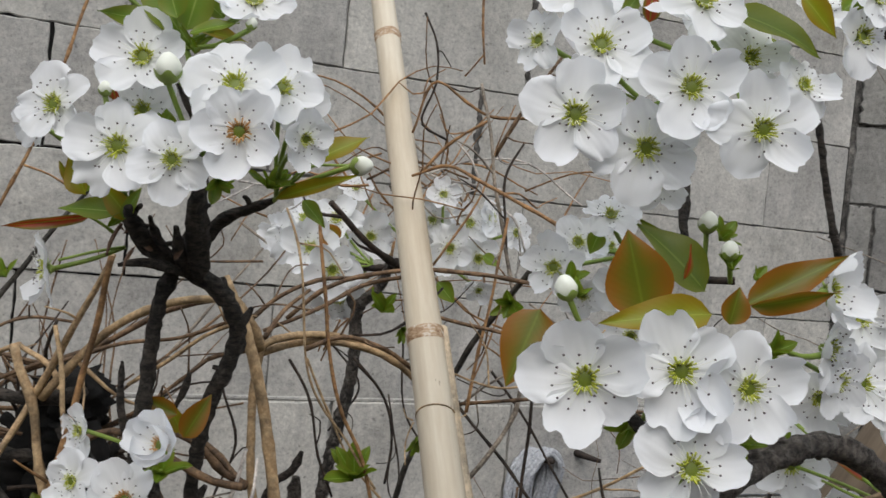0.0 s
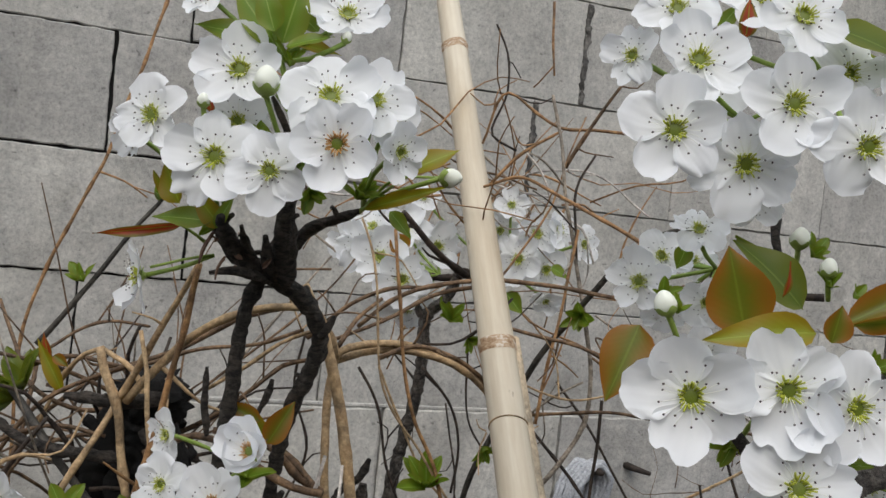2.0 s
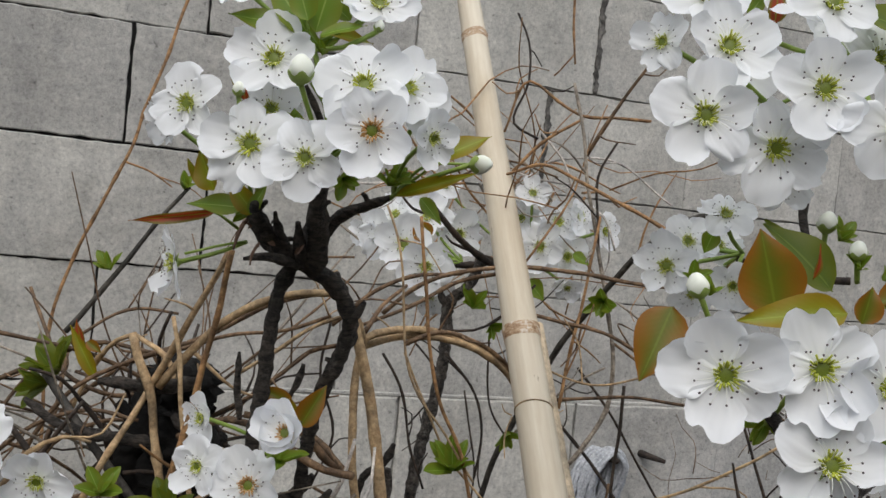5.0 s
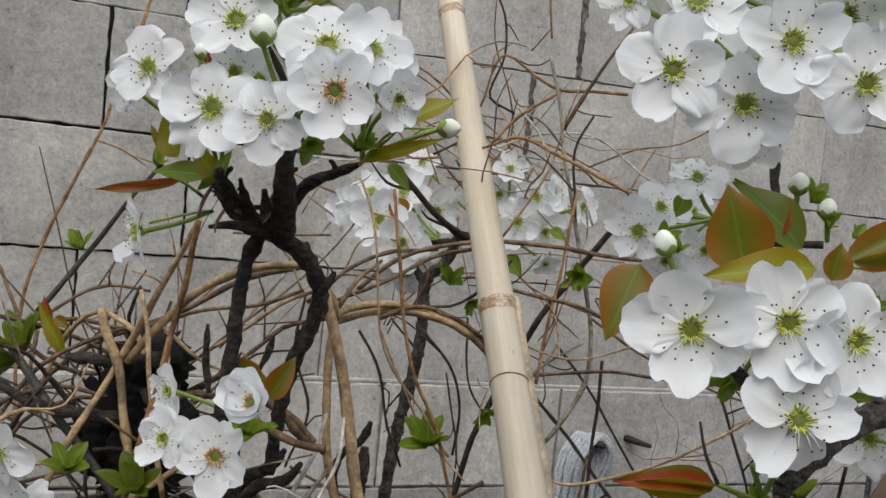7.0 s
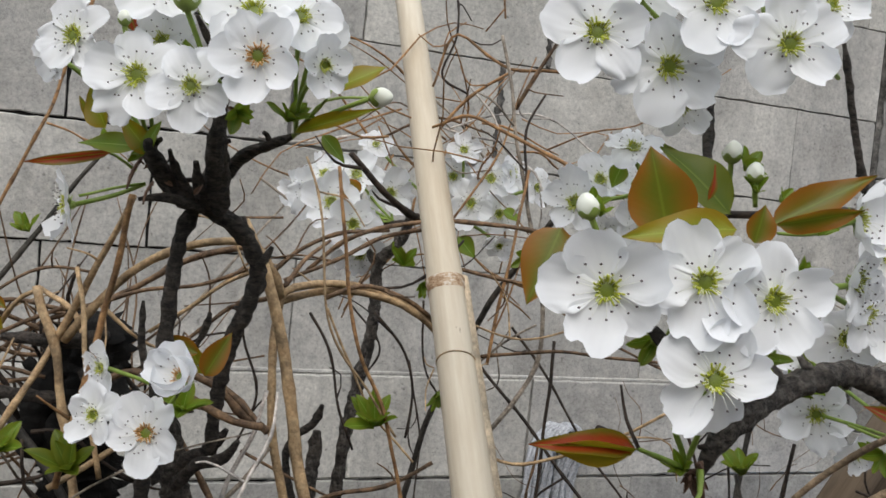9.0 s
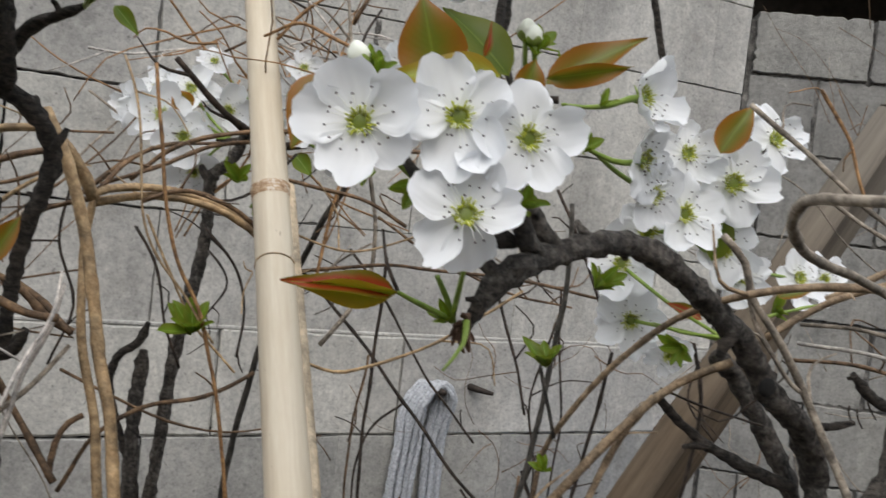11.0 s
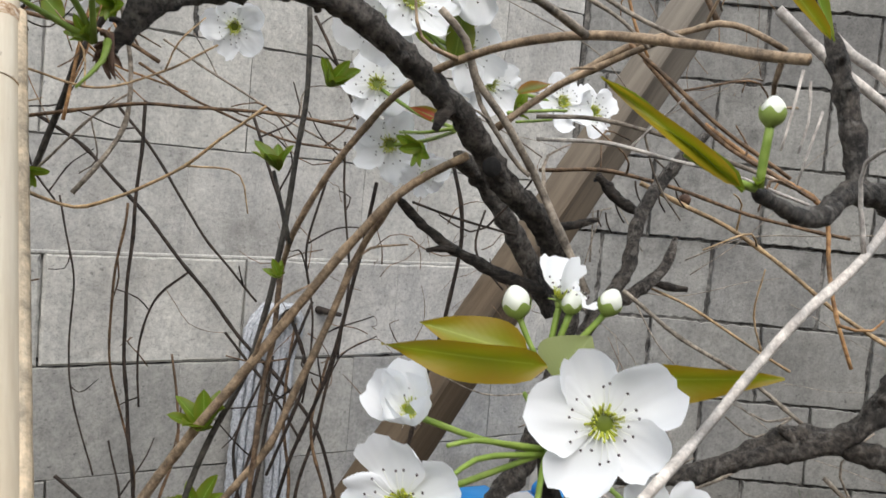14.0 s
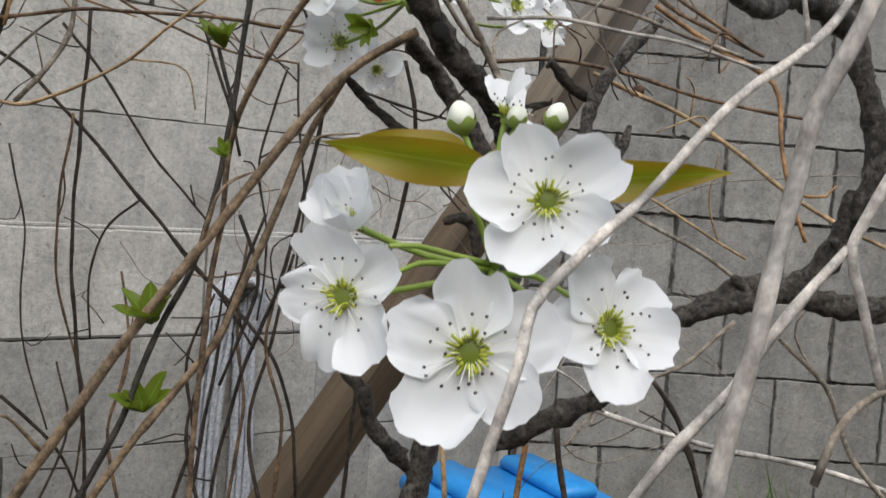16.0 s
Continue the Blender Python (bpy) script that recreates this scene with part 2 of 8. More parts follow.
LEAF_GREEN = leafy("young_green_leaf", (0.17, 0.29, 0.02), (0.22, 0.27, 0.025), (0.38, 0.48, 0.1))
LEAF_DEEP = leafy("deep_green_leaf", (0.11, 0.165, 0.012), (0.17, 0.2, 0.016), (0.2, 0.27, 0.04))
LEAF_BRONZE = leafy("bronze_leaf", (0.15, 0.17, 0.01), (0.32, 0.13, 0.012), (0.2, 0.24, 0.02))
LEAF_OLIVE = leafy("olive_leaf", (0.28, 0.31, 0.011), (0.34, 0.235, 0.013), (0.38, 0.42, 0.04))
# pale underside green, lightened further to carry the light from behind the leaf
LEAF_PALE = leafy("pale_backlit_leaf", (0.34, 0.4, 0.15), (0.36, 0.4, 0.17), (0.42, 0.46, 0.2))
LEAF_RED = leafy("red_leaf", (0.36, 0.055, 0.012), (0.19, 0.15, 0.012), (0.24, 0.29, 0.02), rib_width=0.06, reach=(0.42, 0.6))

PETAL, nt, b = material("white_petal", 0.7)
b.inputs["Specular IOR Level"].default_value = 0.25
uv = nt.nodes.new("ShaderNodeUVMap")
sep = nt.nodes.new("ShaderNodeSeparateXYZ")
nt.links.new(uv.outputs[0], sep.inputs[0])
col = ramp(nt, sep.outputs[1], [(0.0, (0.72, 0.78, 0.5)), (0.12, (0.925, 0.935, 0.94)), (1.0, (0.92, 0.94, 0.975))])
fine = texture(nt, 130, 4, stretch=(1, 1, 1))
col = blend(nt, 0.5, col, ramp(nt, fine, [(0.3, (0.97, 0.97, 0.975)), (0.7, (1, 1, 1))]), 'MULTIPLY')
nt.links.new(col, b.inputs["Base Color"])
ray = nt.nodes.new("ShaderNodeMath")
ray.operation = 'MULTIPLY'
ray.inputs[1].default_value = 60
nt.links.new(sep.outputs[0], ray.inputs[0])
rays = nt.nodes.new("ShaderNodeMath")
rays.operation = 'SINE'
nt.links.new(ray.outputs[0], rays.inputs[0])
bump(nt, b, rays.outputs[0], 0.07, 0.0003)
t = nt.nodes.new("ShaderNodeBsdfTranslucent")
nt.links.new(col, t.inputs["Color"])
mix = nt.nodes.new("ShaderNodeMixShader")
mix.inputs[0].default_value = 0.3
nt.links.new(b.outputs[0], mix.inputs[1])
nt.links.new(t.outputs[0], mix.inputs[2])
nt.links.new(mix.outputs[0], nt.nodes["Material Output"].inputs["Surface"])


def plain(name, a, b_, scale=120, rough=0.5, metal=0.0):
    m, nt, b = material(name, rough, metal)
    nt.links.new(ramp(nt, texture(nt, scale, 4), [(0.3, a), (0.7, b_)]), b.inputs["Base Color"])
    return m


STEM = plain("green_stalk", (0.16, 0.26, 0.035), (0.3, 0.4, 0.08), 150)
CALYX = plain("green_calyx", (0.2, 0.3, 0.05), (0.36, 0.45, 0.12), 200)
PISTIL = plain("yellow_green_flower_centre", (0.32, 0.37, 0.014), (0.6, 0.62, 0.09), 900)
CUP_GREEN = plain("dark_green_flower_cup", (0.07, 0.1, 0.008), (0.2, 0.25, 0.02), 900)
PISTIL_RED = plain("orange_flower_centre", (0.48, 0.2, 0.06), (0.7, 0.46, 0.15), 500)
FILAMENT = plain("pale_filament", (0.82, 0.84, 0.74), (0.9, 0.905, 0.89), 300)
BUD_WHITE = plain("bud_petal", (0.78, 0.83, 0.66), (0.9, 0.91, 0.89), 140)
ANTHER = plain("dark_anther", (0.03, 0.02, 0.028), (0.09, 0.055, 0.06), 900, 0.6)
ROPE = plain("grey_plastic_rope", (0.25, 0.265, 0.29), (0.56, 0.58, 0.62), 260, 0.5)
BLUE = plain("blue_plastic", (0.008, 0.2, 0.58), (0.03, 0.3, 0.72), 30, 0.35)
BLUE_PALE = plain("scuffed_grey_plastic", (0.2, 0.25, 0.27), (0.34, 0.4, 0.42), 30, 0.45)
IRON = plain("rusty_iron", (0.014, 0.011, 0.01), (0.06, 0.045, 0.036), 150, 0.7, 0.3)
# dark colour that holds the shade of the opening; also on the added fence
DARK_WOOD = plain("shaded_timber", (0.05, 0.04, 0.032), (0.1, 0.08, 0.065), 30, 0.9)
GRASS = plain("weed_green", (0.05, 0.12, 0.02), (0.12, 0.22, 0.05), 60, 0.6)
HUSK = plain("dry_bud_scale", (0.05, 0.026, 0.018), (0.17, 0.1, 0.065), 300, 0.8)


# ---- shaping ----
def mesh_of(bm, name, mat, smooth=True):
    me = bpy.data.meshes.new(name)
    bm.to_mesh(me)
    bm.free()
    me.materials.append(mat)
    if smooth:
        for p in me.polygons:
            p.use_smooth = True
    return me


def part(name, data, mat, parent, label="", smooth=True):
    """Links a bmesh, or a mesh that is shared, as one mesh object under a thing or a part."""
    if not isinstance(data, bpy.types.Mesh):
        data = mesh_of(data, name, mat, smooth)
    ob = new(name, data)
    ob.parent = parent
    if label:
        tagged(ob, label)
    return ob


def thing(name, label, category, group="", kind="", at=(0, 0, 0)):
    ob = new(name)
    ob.location = at
    ob.empty_display_size = 0.05
    return tagged(ob, label, category, group, kind)


def glide(pts, step):
    """A smooth line through the points, in even steps."""
    p = [Vector(q) for q in pts]
    p = [p[0] * 2 - p[1]] + p + [p[-1] * 2 - p[-2]]
    out = []
    for i in range(1, len(p) - 2):
        a, b_, c, d = p[i - 1:i + 3]
        n = max(2, int((c - b_).length / step))
        d0, d1, d2 = (max((q - p_).length, 1e-6) for p_, q in ((a, b_), (b_, c), (c, d)))
        go = ((c - b_) * (d0 / d1) + (b_ - a) * (d1 / d0)) * (d1 / (d0 + d1))
        come = ((d - c) * (d1 / d2) + (c - b_) * (d2 / d1)) * (d1 / (d1 + d2))
        for k in range(n):
            u = k / n
            out.append(b_ + go * u + (3 * (c - b_) - 2 * go - come) * u * u + (2 * (b_ - c) + go + come) * u ** 3)
    out.append(p[-2])
    return out


def tube(bm, pts, r0, r1, sides=7, step=0.008, rough=0.0, rings=0.0, knots=0.0, cap=True, wobble=0.0, seed=0):
    """A tapering stem along a smooth line, with bark relief, ring scars and knots."""
    rnd = random.Random(seed)
    line = glide(pts, step)
    n = len(line)
    if wobble:
        off = Vector((rnd.random() * 90, rnd.random() * 90, 0))
        line = [q + wobble * (noise.noise_vector(q * 28 + off)) * min(1, i / 4, (n - 1 - i) / 4) for i, q in enumerate(line)]
    up = Vector((0.31, 0.2, 0.93))
    prev = None
    swell = {}
    if knots:
        i = rnd.randint(3, 6)
        while i < n - 2:
            swell[i] = 1 + knots * rnd.uniform(0.5, 1.1)
            i += rnd.randint(4, 9)
    last_ring, total = 0.0, 0.0
    for i, q in enumerate(line):
        d = (line[min(i + 1, n - 1)] - line[max(i - 1, 0)]).normalized()
        if i == 0:
            a = d.cross(up).normalized()
        else:
            a = (a - a.dot(d) * d).normalized()
        c = d.cross(a)
        r = r0 + (r1 - r0) * i / (n - 1)
        if sides > 9:  # limbs end blunt and rounded, not sawn off
            r *= min(1.0, (0.55 + 0.16 * min(i, n - 1 - i)))
        r *= swell.get(i, 1) * (1 + rings * (rnd.random() - 0.4))
        loop = []
        for k in range(sides):
            w = 2 * math.pi * k / sides
            rr = r
            if rough:
                s = q + (a * math.cos(w) + c * math.sin(w)) * r
                rr *= 1 + rough * noise.noise(s * 190) + 0.6 * rough * noise.noise(s * 620)
            loop.append(bm.verts.new(q + rr * (a * math.cos(w) + c * math.sin(w))))
        if prev:
            for k in range(sides):
                bm.faces.new((prev[k], prev[(k + 1) % sides], loop[(k + 1) % sides], loop[k]))
        elif cap:
            bm.faces.new(loop[::-1])
        prev = loop
    if cap:
        bm.faces.new(prev)
    return line


def ball(bm, at, r, squash=(1, 1, 1), turn=None, seg=8):
    m = Matrix.Translation(at) @ (turn.to_matrix().to_4x4() if turn else Matrix()) @ Matrix.Diagonal((*[r * s for s in squash], 1))
    bmesh.ops.create_uvsphere(bm, u_segments=seg, v_segments=max(4, seg - 2), radius=1, matrix=m)


def blade(length, width, fold=0.25, curl=0.2, wave=0.03, tip=0.55, nu=6, nv=11, seed=0, broad=0.42):
    """A pointed leaf along +Y with its face to +Z, the base at the origin, and its own map of side and length."""
    rnd = random.Random(seed)
    bm = bmesh.new()
    uvl = bm.loops.layers.uv.new("UVMap")
    rows = []
    for j in range(nv + 1):
        v = j / nv
        shape = (v ** broad * (1 - v) ** tip) / ((broad / (broad + tip)) ** broad * (tip / (broad + tip)) ** tip)
        row = []
        for i in range(nu + 1):
            u = i / nu * 2 - 1
            x = u * width / 2 * shape
            z = abs(u) ** 1.3 * fold * width / 2 * shape + curl * length * (-(v - 0.3) ** 2) + wave * length * math.sin(v * 9 + seed + u) * abs(u)
            row.append((bm.verts.new((x, v * length, z)), (i / nu, v)))
        rows.append(row)
    for j in range(nv):
        for i in range(nu):
            q = (rows[j][i], rows[j][i + 1], rows[j + 1][i + 1], rows[j + 1][i])
            f = bm.faces.new([w[0] for w in q])
            for loop, w in zip(f.loops, q):
                loop[uvl].uv = w[1]
    return bm


def petal_bm(seed, cup=0.2):
    """One petal of unit length along +Y, narrow at its claw, broad and ruffled at its rim."""
    rnd = random.Random(seed)
    bm = bmesh.new()
    uvl = bm.loops.layers.uv.new("UVMap")
    wide, notch, ph = rnd.uniform(0.8, 0.96), rnd.choice((0.0, 0.02, 0.05, 0.08, 0.16)), rnd.uniform(0, 6)
    lean, cleft, roll = rnd.uniform(-0.09, 0.09), rnd.uniform(-0.35, 0.35), rnd.uniform(-0.3, 0.4)
    off = Vector((seed * 3.7, 0, 0))
    nu, nv = 16, 11
    flat = rnd.uniform(0.86, 0.99)
    rows = []
    for j in range(nv + 1):
        v = j / nv
        k = min(1.0, v / 0.62)
        s = 0.09 + 0.91 * (3 * k * k - 2 * k ** 3) ** 0.72
        rim = max(0.0, v - 0.5) / 0.5
        row = []
        for i in range(nu + 1):
            u = math.sin(math.pi / 2 * (i / nu * 2 - 1))
            edge = max(rim, abs(u) ** 3 * min(1, v * 2))
            ruffle = noise.noise(Vector((u * 2.4, v * 2.0, 0)) + off)
            fine = noise.noise(Vector((u * 7.5, v * 2.2, 4)) + off)
            reach = 0.5 + 0.5 * math.sqrt(max(0.0, 1 - flat * u * u))
            x = u * wide / 2 * s * (1 + 0.12 * noise.noise(Vector((v * 3.1, 3 * (u > 0), 2)) + off)) + lean * v * v
            y = v * reach - notch * math.exp(-((u - cleft) * 3.4) ** 2) * rim ** 2 + (0.09 * ruffle + 0.06 * fine) * rim
            z = cup * (0.45 * v * v - 0.1 * v) + cup * 0.5 * (u * s) ** 2 * v
            z += (0.11 * ruffle + 0.04 * fine) * edge + 0.05 * noise.noise(Vector((u * 1.3, v * 1.6, 8)) + off) * v + 0.05 * math.sin(v * 5 + ph * 2) * u * v + 0.012 * math.sin(u * 9 + ph) * math.sin(math.pi * min(1, v * 1.1)) + roll * rim * rim * 0.5
            row.append((bm.verts.new((x, y, z)), (i / nu, v)))
        rows.append(row)
    for j in range(nv):
        for i in range(nu):
            q = (rows[j][i], rows[j][i + 1], rows[j + 1][i + 1], rows[j + 1][i])
            f = bm.faces.new([w[0] for w in q])
            for loop, w in zip(f.loops, q):
                loop[uvl].uv = w[1]
    return bm


def stamens_bm(seed):
    """Twenty thin stalks for a flower of unit radius."""
    rnd = random.Random(seed)
    stalks, heads = bmesh.new(), bmesh.new()
    for k in range(20):
        w = 2 * math.pi * (k + rnd.uniform(-0.35, 0.35)) / 20
        ln = rnd.uniform(0.24, 0.54)
        a = Vector((math.cos(w), math.sin(w), 0))
        p0, p2 = a * 0.1 + Vector((0, 0, 0.03)), a * ln + Vector((0, 0, rnd.uniform(0.14, 0.3)))
        p1 = (p0 + p2) / 2 + Vector((0, 0, 0.07))
        tube(stalks, [p0, p1, p2], 0.0065, 0.0045, 4, 0.12)
        bmesh.ops.create_icosphere(heads, subdivisions=1, radius=1, matrix=Matrix.Translation(p2) @ Euler((rnd.random() * 3, rnd.random() * 3, 0)).to_matrix().to_4x4() @ Matrix.Diagonal((0.026, 0.02, 0.02, 1)))
    return stalks, heads


def centre_bm(seed):
    """The brush of styles and young stamens round the cup, for a flower of unit radius."""
    rnd = random.Random(seed)
    bm = bmesh.new()
    for k in range(34):
        w = k * 2.4
        a = Vector((math.cos(w), math.sin(w), 0)) * (0.09 + 0.0016 * k)
        tube(bm, [a, a * 1.35 + Vector((0, 0, 0.07)), a * rnd.uniform(1.3, 2.1) + Vector((0, 0, rnd.uniform(0.08, 0.19)))], 0.024, 0.018, 4, 0.07)
    return bm


def cup_bm():
    bm = bmesh.new()
    ball(bm, (0, 0, 0.015), 0.17, (1, 1, 0.3), None, 12)
    return bm


def calyx_bm():
    bm = bmesh.new()
    ball(bm, (0, 0, -0.1), 0.11, (1, 1, 1.1), None, 8)
    for k in range(5):
        w = 2 * math.pi * k / 5 + 0.6
        d = Vector((math.cos(w), math.sin(w), 0))
        s = Vector((-d.y, d.x, 0))
        o = Vector((0, 0, -0.045))
        vs = [bm.verts.new(q) for q in (o + d * 0.06 + s * 0.06, o + d * 0.06 - s * 0.06, o + d * 0.3 + Vector((0, 0, -0.02)))]
        low = [bm.verts.new(q.co + Vector((0, 0, -0.02))) for q in vs]
        bm.faces.new(vs[::-1]), bm.faces.new(low)
        for i in range(3):
            bm.faces.new((vs[i], vs[(i + 1) % 3], low[(i + 1) % 3], low[i]))
    return bm


PETALS = [mesh_of(petal_bm(40 + k, (0.06, 0.2, 0.36, 0.15)[k % 4]), "petal", PETAL) for k in range(14)]
CUPPED = [mesh_of(petal_bm(70 + k, 0.95), "petal", PETAL) for k in range(3)]
STAMENS = []
for k in range(4):
    stalks, heads = stamens_bm(k)
    STAMENS.append((mesh_of(stalks, "filament", FILAMENT), mesh_of(heads, "anther", ANTHER)))
CENTRES = [mesh_of(centre_bm(1), "pistil", PISTIL), mesh_of(centre_bm(2), "pistil", PISTIL_RED)]
CUP = mesh_of(cup_bm(), "cup", CUP_GREEN)
CALYXES = mesh_of(calyx_bm(), "blossom", CALYX)
flower_count = [0]


def facing(normal, spin=0.0):
    return Vector(normal).to_track_quat('Z', 'Y') @ Euler((0, 0, spin)).to_quaternion()


def blossom(tree, at, normal, r, spin=0.0, open_=1.0, red=0, root=None, petals=5, lifts=None):
    """An open pear flower of radius r at a place, with its face along normal; root: where its stalk leaves the spur; lifts: how far each petal is raised."""
    k = flower_count[0]
    flower_count[0] += 1
    rnd = random.Random(500 + k)
    ob = part("blossom", CALYXES, CALYX, tree)
    ob.location, ob.rotation_mode = at, 'QUATERNION'
    ob.rotation_quaternion, ob.scale = facing(normal, spin), (r, r, r)
    for i in range(petals):
        me = (PETALS if open_ > 0.6 else CUPPED)[rnd.randrange(14 if open_ > 0.6 else 3)]
        p = part("petal", me, PETAL, ob)
        w = 2 * math.pi * (i + rnd.uniform(-0.13, 0.13)) / 5
        lift = radians(lifts[i] if lifts else rnd.uniform(-6, 12) + (1 - open_) * 60)
        s = rnd.uniform(0.86, 1.06)
        p.matrix_basis = Matrix.Rotation(w, 4, 'Z') @ Matrix.Translation((0, 0.07, 0.005 * (i % 3))) @ Matrix.Rotation(lift, 4, 'X') @ Matrix.Rotation(rnd.uniform(-0.2, 0.2), 4, 'Y') @ Matrix.Diagonal((s * rnd.uniform(0.95, 1.05), s * 0.97, s, 1))
    stalks, heads = STAMENS[k % 4]
    f = part("filament", stalks, FILAMENT, ob)
    g = part("anther", heads, ANTHER, ob)
    c = part("pistil", CENTRES[red], PISTIL, ob)
    part("cup", CUP, CUP_GREEN, ob)
    f.rotation_euler.z = g.rotation_euler.z = c.rotation_euler.z = k * 1.3
    if root:
        a, b_ = Vector(at), Vector(root)
        n = Vector(normal).normalized()
        start = a - n * r * 0.16
        mid = (start + b_) / 2 - n * (start - b_).length * 0.1
        bm = bmesh.new()
        tube(bm, [b_, mid, start], 0.0009, 0.0011, 6, 0.006)
        part("stalk", bm, STEM, tree)
    return ob


def bud_bm(seed, puff):
    rnd = random.Random(seed)
    bm = bmesh.new()
    bmesh.ops.create_uvsphere(bm, u_segments=14, v_segments=10, radius=1)
    for v in bm.verts:
        w = math.atan2(v.co.y, v.co.x)
        f = (1 + 0.07 * math.sin(3 * w + v.co.z * 3)) * (1 - 0.22 * max(0.0, v.co.z) ** 2)
        v.co.x *= f
        v.co.y *= f
        v.co.z *= 1.28 if v.co.z > 0 else 1.1
    return bm


BUDS = [mesh_of(bud_bm(k, 1), "bud_petals", BUD_WHITE) for k in range(2)]


def bud(tree, at, direction, r, root=None, clasped=0.0):
    """A closed white bud that sits in its green cup."""
    at, d = Vector(at), Vector(direction).normalized()
    bm = bmesh.new()
    prev = None
    for j in range(9):  # a green cup with five pointed sepals that clasp the petals
        u = j / 8
        ring = []
        for k in range(30):
            w = 2 * math.pi * k / 30
            top = -0.22 + clasped + 0.24 * math.cos(5 * w)
            z = -1.25 + (top + 1.25) * u
            rr = 0.3 + 0.1 * u if z < -1.08 else 1.05 * math.sqrt(max(0.08, 1.0 - (z / 1.18) ** 2)) + 0.03
            ring.append(bm.verts.new((rr * math.cos(w), rr * math.sin(w), z)))
        if prev:
            for k in range(30):
                bm.faces.new((prev[k], prev[(k + 1) % 30], ring[(k + 1) % 30], ring[k]))
        prev = ring
    ob = part("bud", bm, CALYX, tree)
    ob.location, ob.rotation_mode, ob.scale = at, 'QUATERNION', (r, r, r)
    ob.rotation_quaternion = facing(d, at.x * 50)
    part("bud_petals", BUDS[0], BUD_WHITE, ob, "closed white petals")
    if root:
        b_ = Vector(root)
        start = at - d * r * 1.0
        bm = bmesh.new()
        tube(bm, [b_, (b_ + start) / 2 - d * 0.1 * (b_ - start).length, start], 0.0009, 0.0011, 6, 0.006)
        part("stalk", bm, STEM, tree)
    return ob


def leaf(tree, base, tip, face, width, mat, fold=0.25, curl=0.1, seed=0, name="leaf", label="", tipness=1.15, broad=0.66):
    """A leaf from base to tip whose upper side looks along face."""
    b_, t_ = Vector(base), Vector(tip)
    y = (t_ - b_)
    ln = y.length
    y.normalize()
    z = Vector(face)
    z = (z - z.dot(y) * y).normalized()
    x = y.cross(z)
    ob = part(name, blade(ln, width, fold, curl, 0.025, tipness, seed=seed, broad=broad), mat, tree, label)
    ob.matrix_basis = Matrix((x, y, z)).transposed().to_4x4()
    ob.location = b_
    return ob


def shoot(tree, at, direction, size, mat=None, n=6, seed=0):
    """A tuft of small young leaves that breaks from a bud."""
    rnd = random.Random(seed + 900)
    d = Vector(direction).normalized()
    side = d.orthogonal().normalized()
    for k in range(n + 2):
        w = k * 2.4 + rnd.random()
        e = side * math.cos(w) + d.cross(side) * math.sin(w)
        out = (d * rnd.uniform(0.5, 1.1) + e * rnd.uniform(0.35, 1.0)).normalized()
        ln = size * rnd.uniform(0.75, 1.25)
        leaf(tree, at, Vector(at) + out * ln, d * 0.6 - e * 0.8 + Vector((0, -0.3, 0.2)), ln * rnd.uniform(0.34, 0.5), mat or LEAF_GREEN, 0.4, 0.1, seed + k, tipness=0.75, broad=0.7)


def branch(tree, pts, r0, r1, mat=None, seed=0, spurs=0, name="branch", label="", sides=12, rough=0.3, rings=0.2, knots=0.14, step=0.0026):
    """A bark-covered limb with short stubby spurs."""
    bm = bmesh.new()
    rnd = random.Random(seed)
    line = tube(bm, pts, r0, r1, sides, step, rough, rings, knots, wobble=r0 * 0.5, seed=seed)
    for k in range(spurs):
        i = rnd.randrange(len(line) // 8 + 1, max(len(line) // 8 + 2, len(line) - 4))
        q = line[i]
        d = Vector((rnd.uniform(-1, 1), rnd.uniform(-0.6, 0.3), rnd.uniform(-0.4, 1))).normalized()
        ln = rnd.uniform(1.3, 2.6) * r0
        tube(bm, [q, q + d * ln * 0.6 + Vector((0, 0, 0.001)), q + d * ln], r0 * 0.45, r0 * 0.3, 7, 0.003, 0.3, 0.3, seed=seed + k)
    return part(name, bm, mat or BARK, tree, label)


def vine(label, pts, r0, r1, mat, seed=0, nodes=0.35, sides=7, twigs=0, group="dry vines", category="vine", parent=None, wobble=0.0015):
    """One woody vine stem with swollen joints and a few short side twigs."""
    bm = bmesh.new()
    rnd = random.Random(seed + 31)
    line = tube(bm, pts, r0, r1, sides, 0.006, 0.08, 0.08, nodes, wobble=wobble, seed=seed)
    if parent:
        top = part("stem", bm, mat, parent)
    else:
        top = new("vine", mesh_of(bm, "vine", mat))
        tagged(top, label, category, group)
    for k in range(twigs):
        q = line[rnd.randrange(2, len(line) - 1)]
        d = Vector((rnd.uniform(-1, 1), rnd.uniform(-0.5, 0.5), rnd.uniform(-0.5, 1))).normalized()
        ln = rnd.uniform(0.015, 0.05)
        bm = bmesh.new()
        e = Vector((rnd.uniform(-1, 1), rnd.uniform(-1, 1), rnd.uniform(-1, 1))) * ln * 0.3
        tube(bm, [q, q + d * ln * 0.5 + e, q + d * ln], max(0.0006, r1 * 0.6), 0.0004, 5, 0.006, knots=0.4, seed=k + seed)
        part("side_twig", bm, mat, top)
    return top

# ---- ground and wall ----
bm = bmesh.new()
for x, y in ((-400, -400), (400, -400), (400, 400), (-400, 400)):
    bm.verts.new((x, y, 0))
bm.faces.new(bm.verts)
tagged(new("ground", mesh_of(bm, "ground", SOIL, False)), "bare brown soil at the foot of the block wall", "ground", kind="structure")


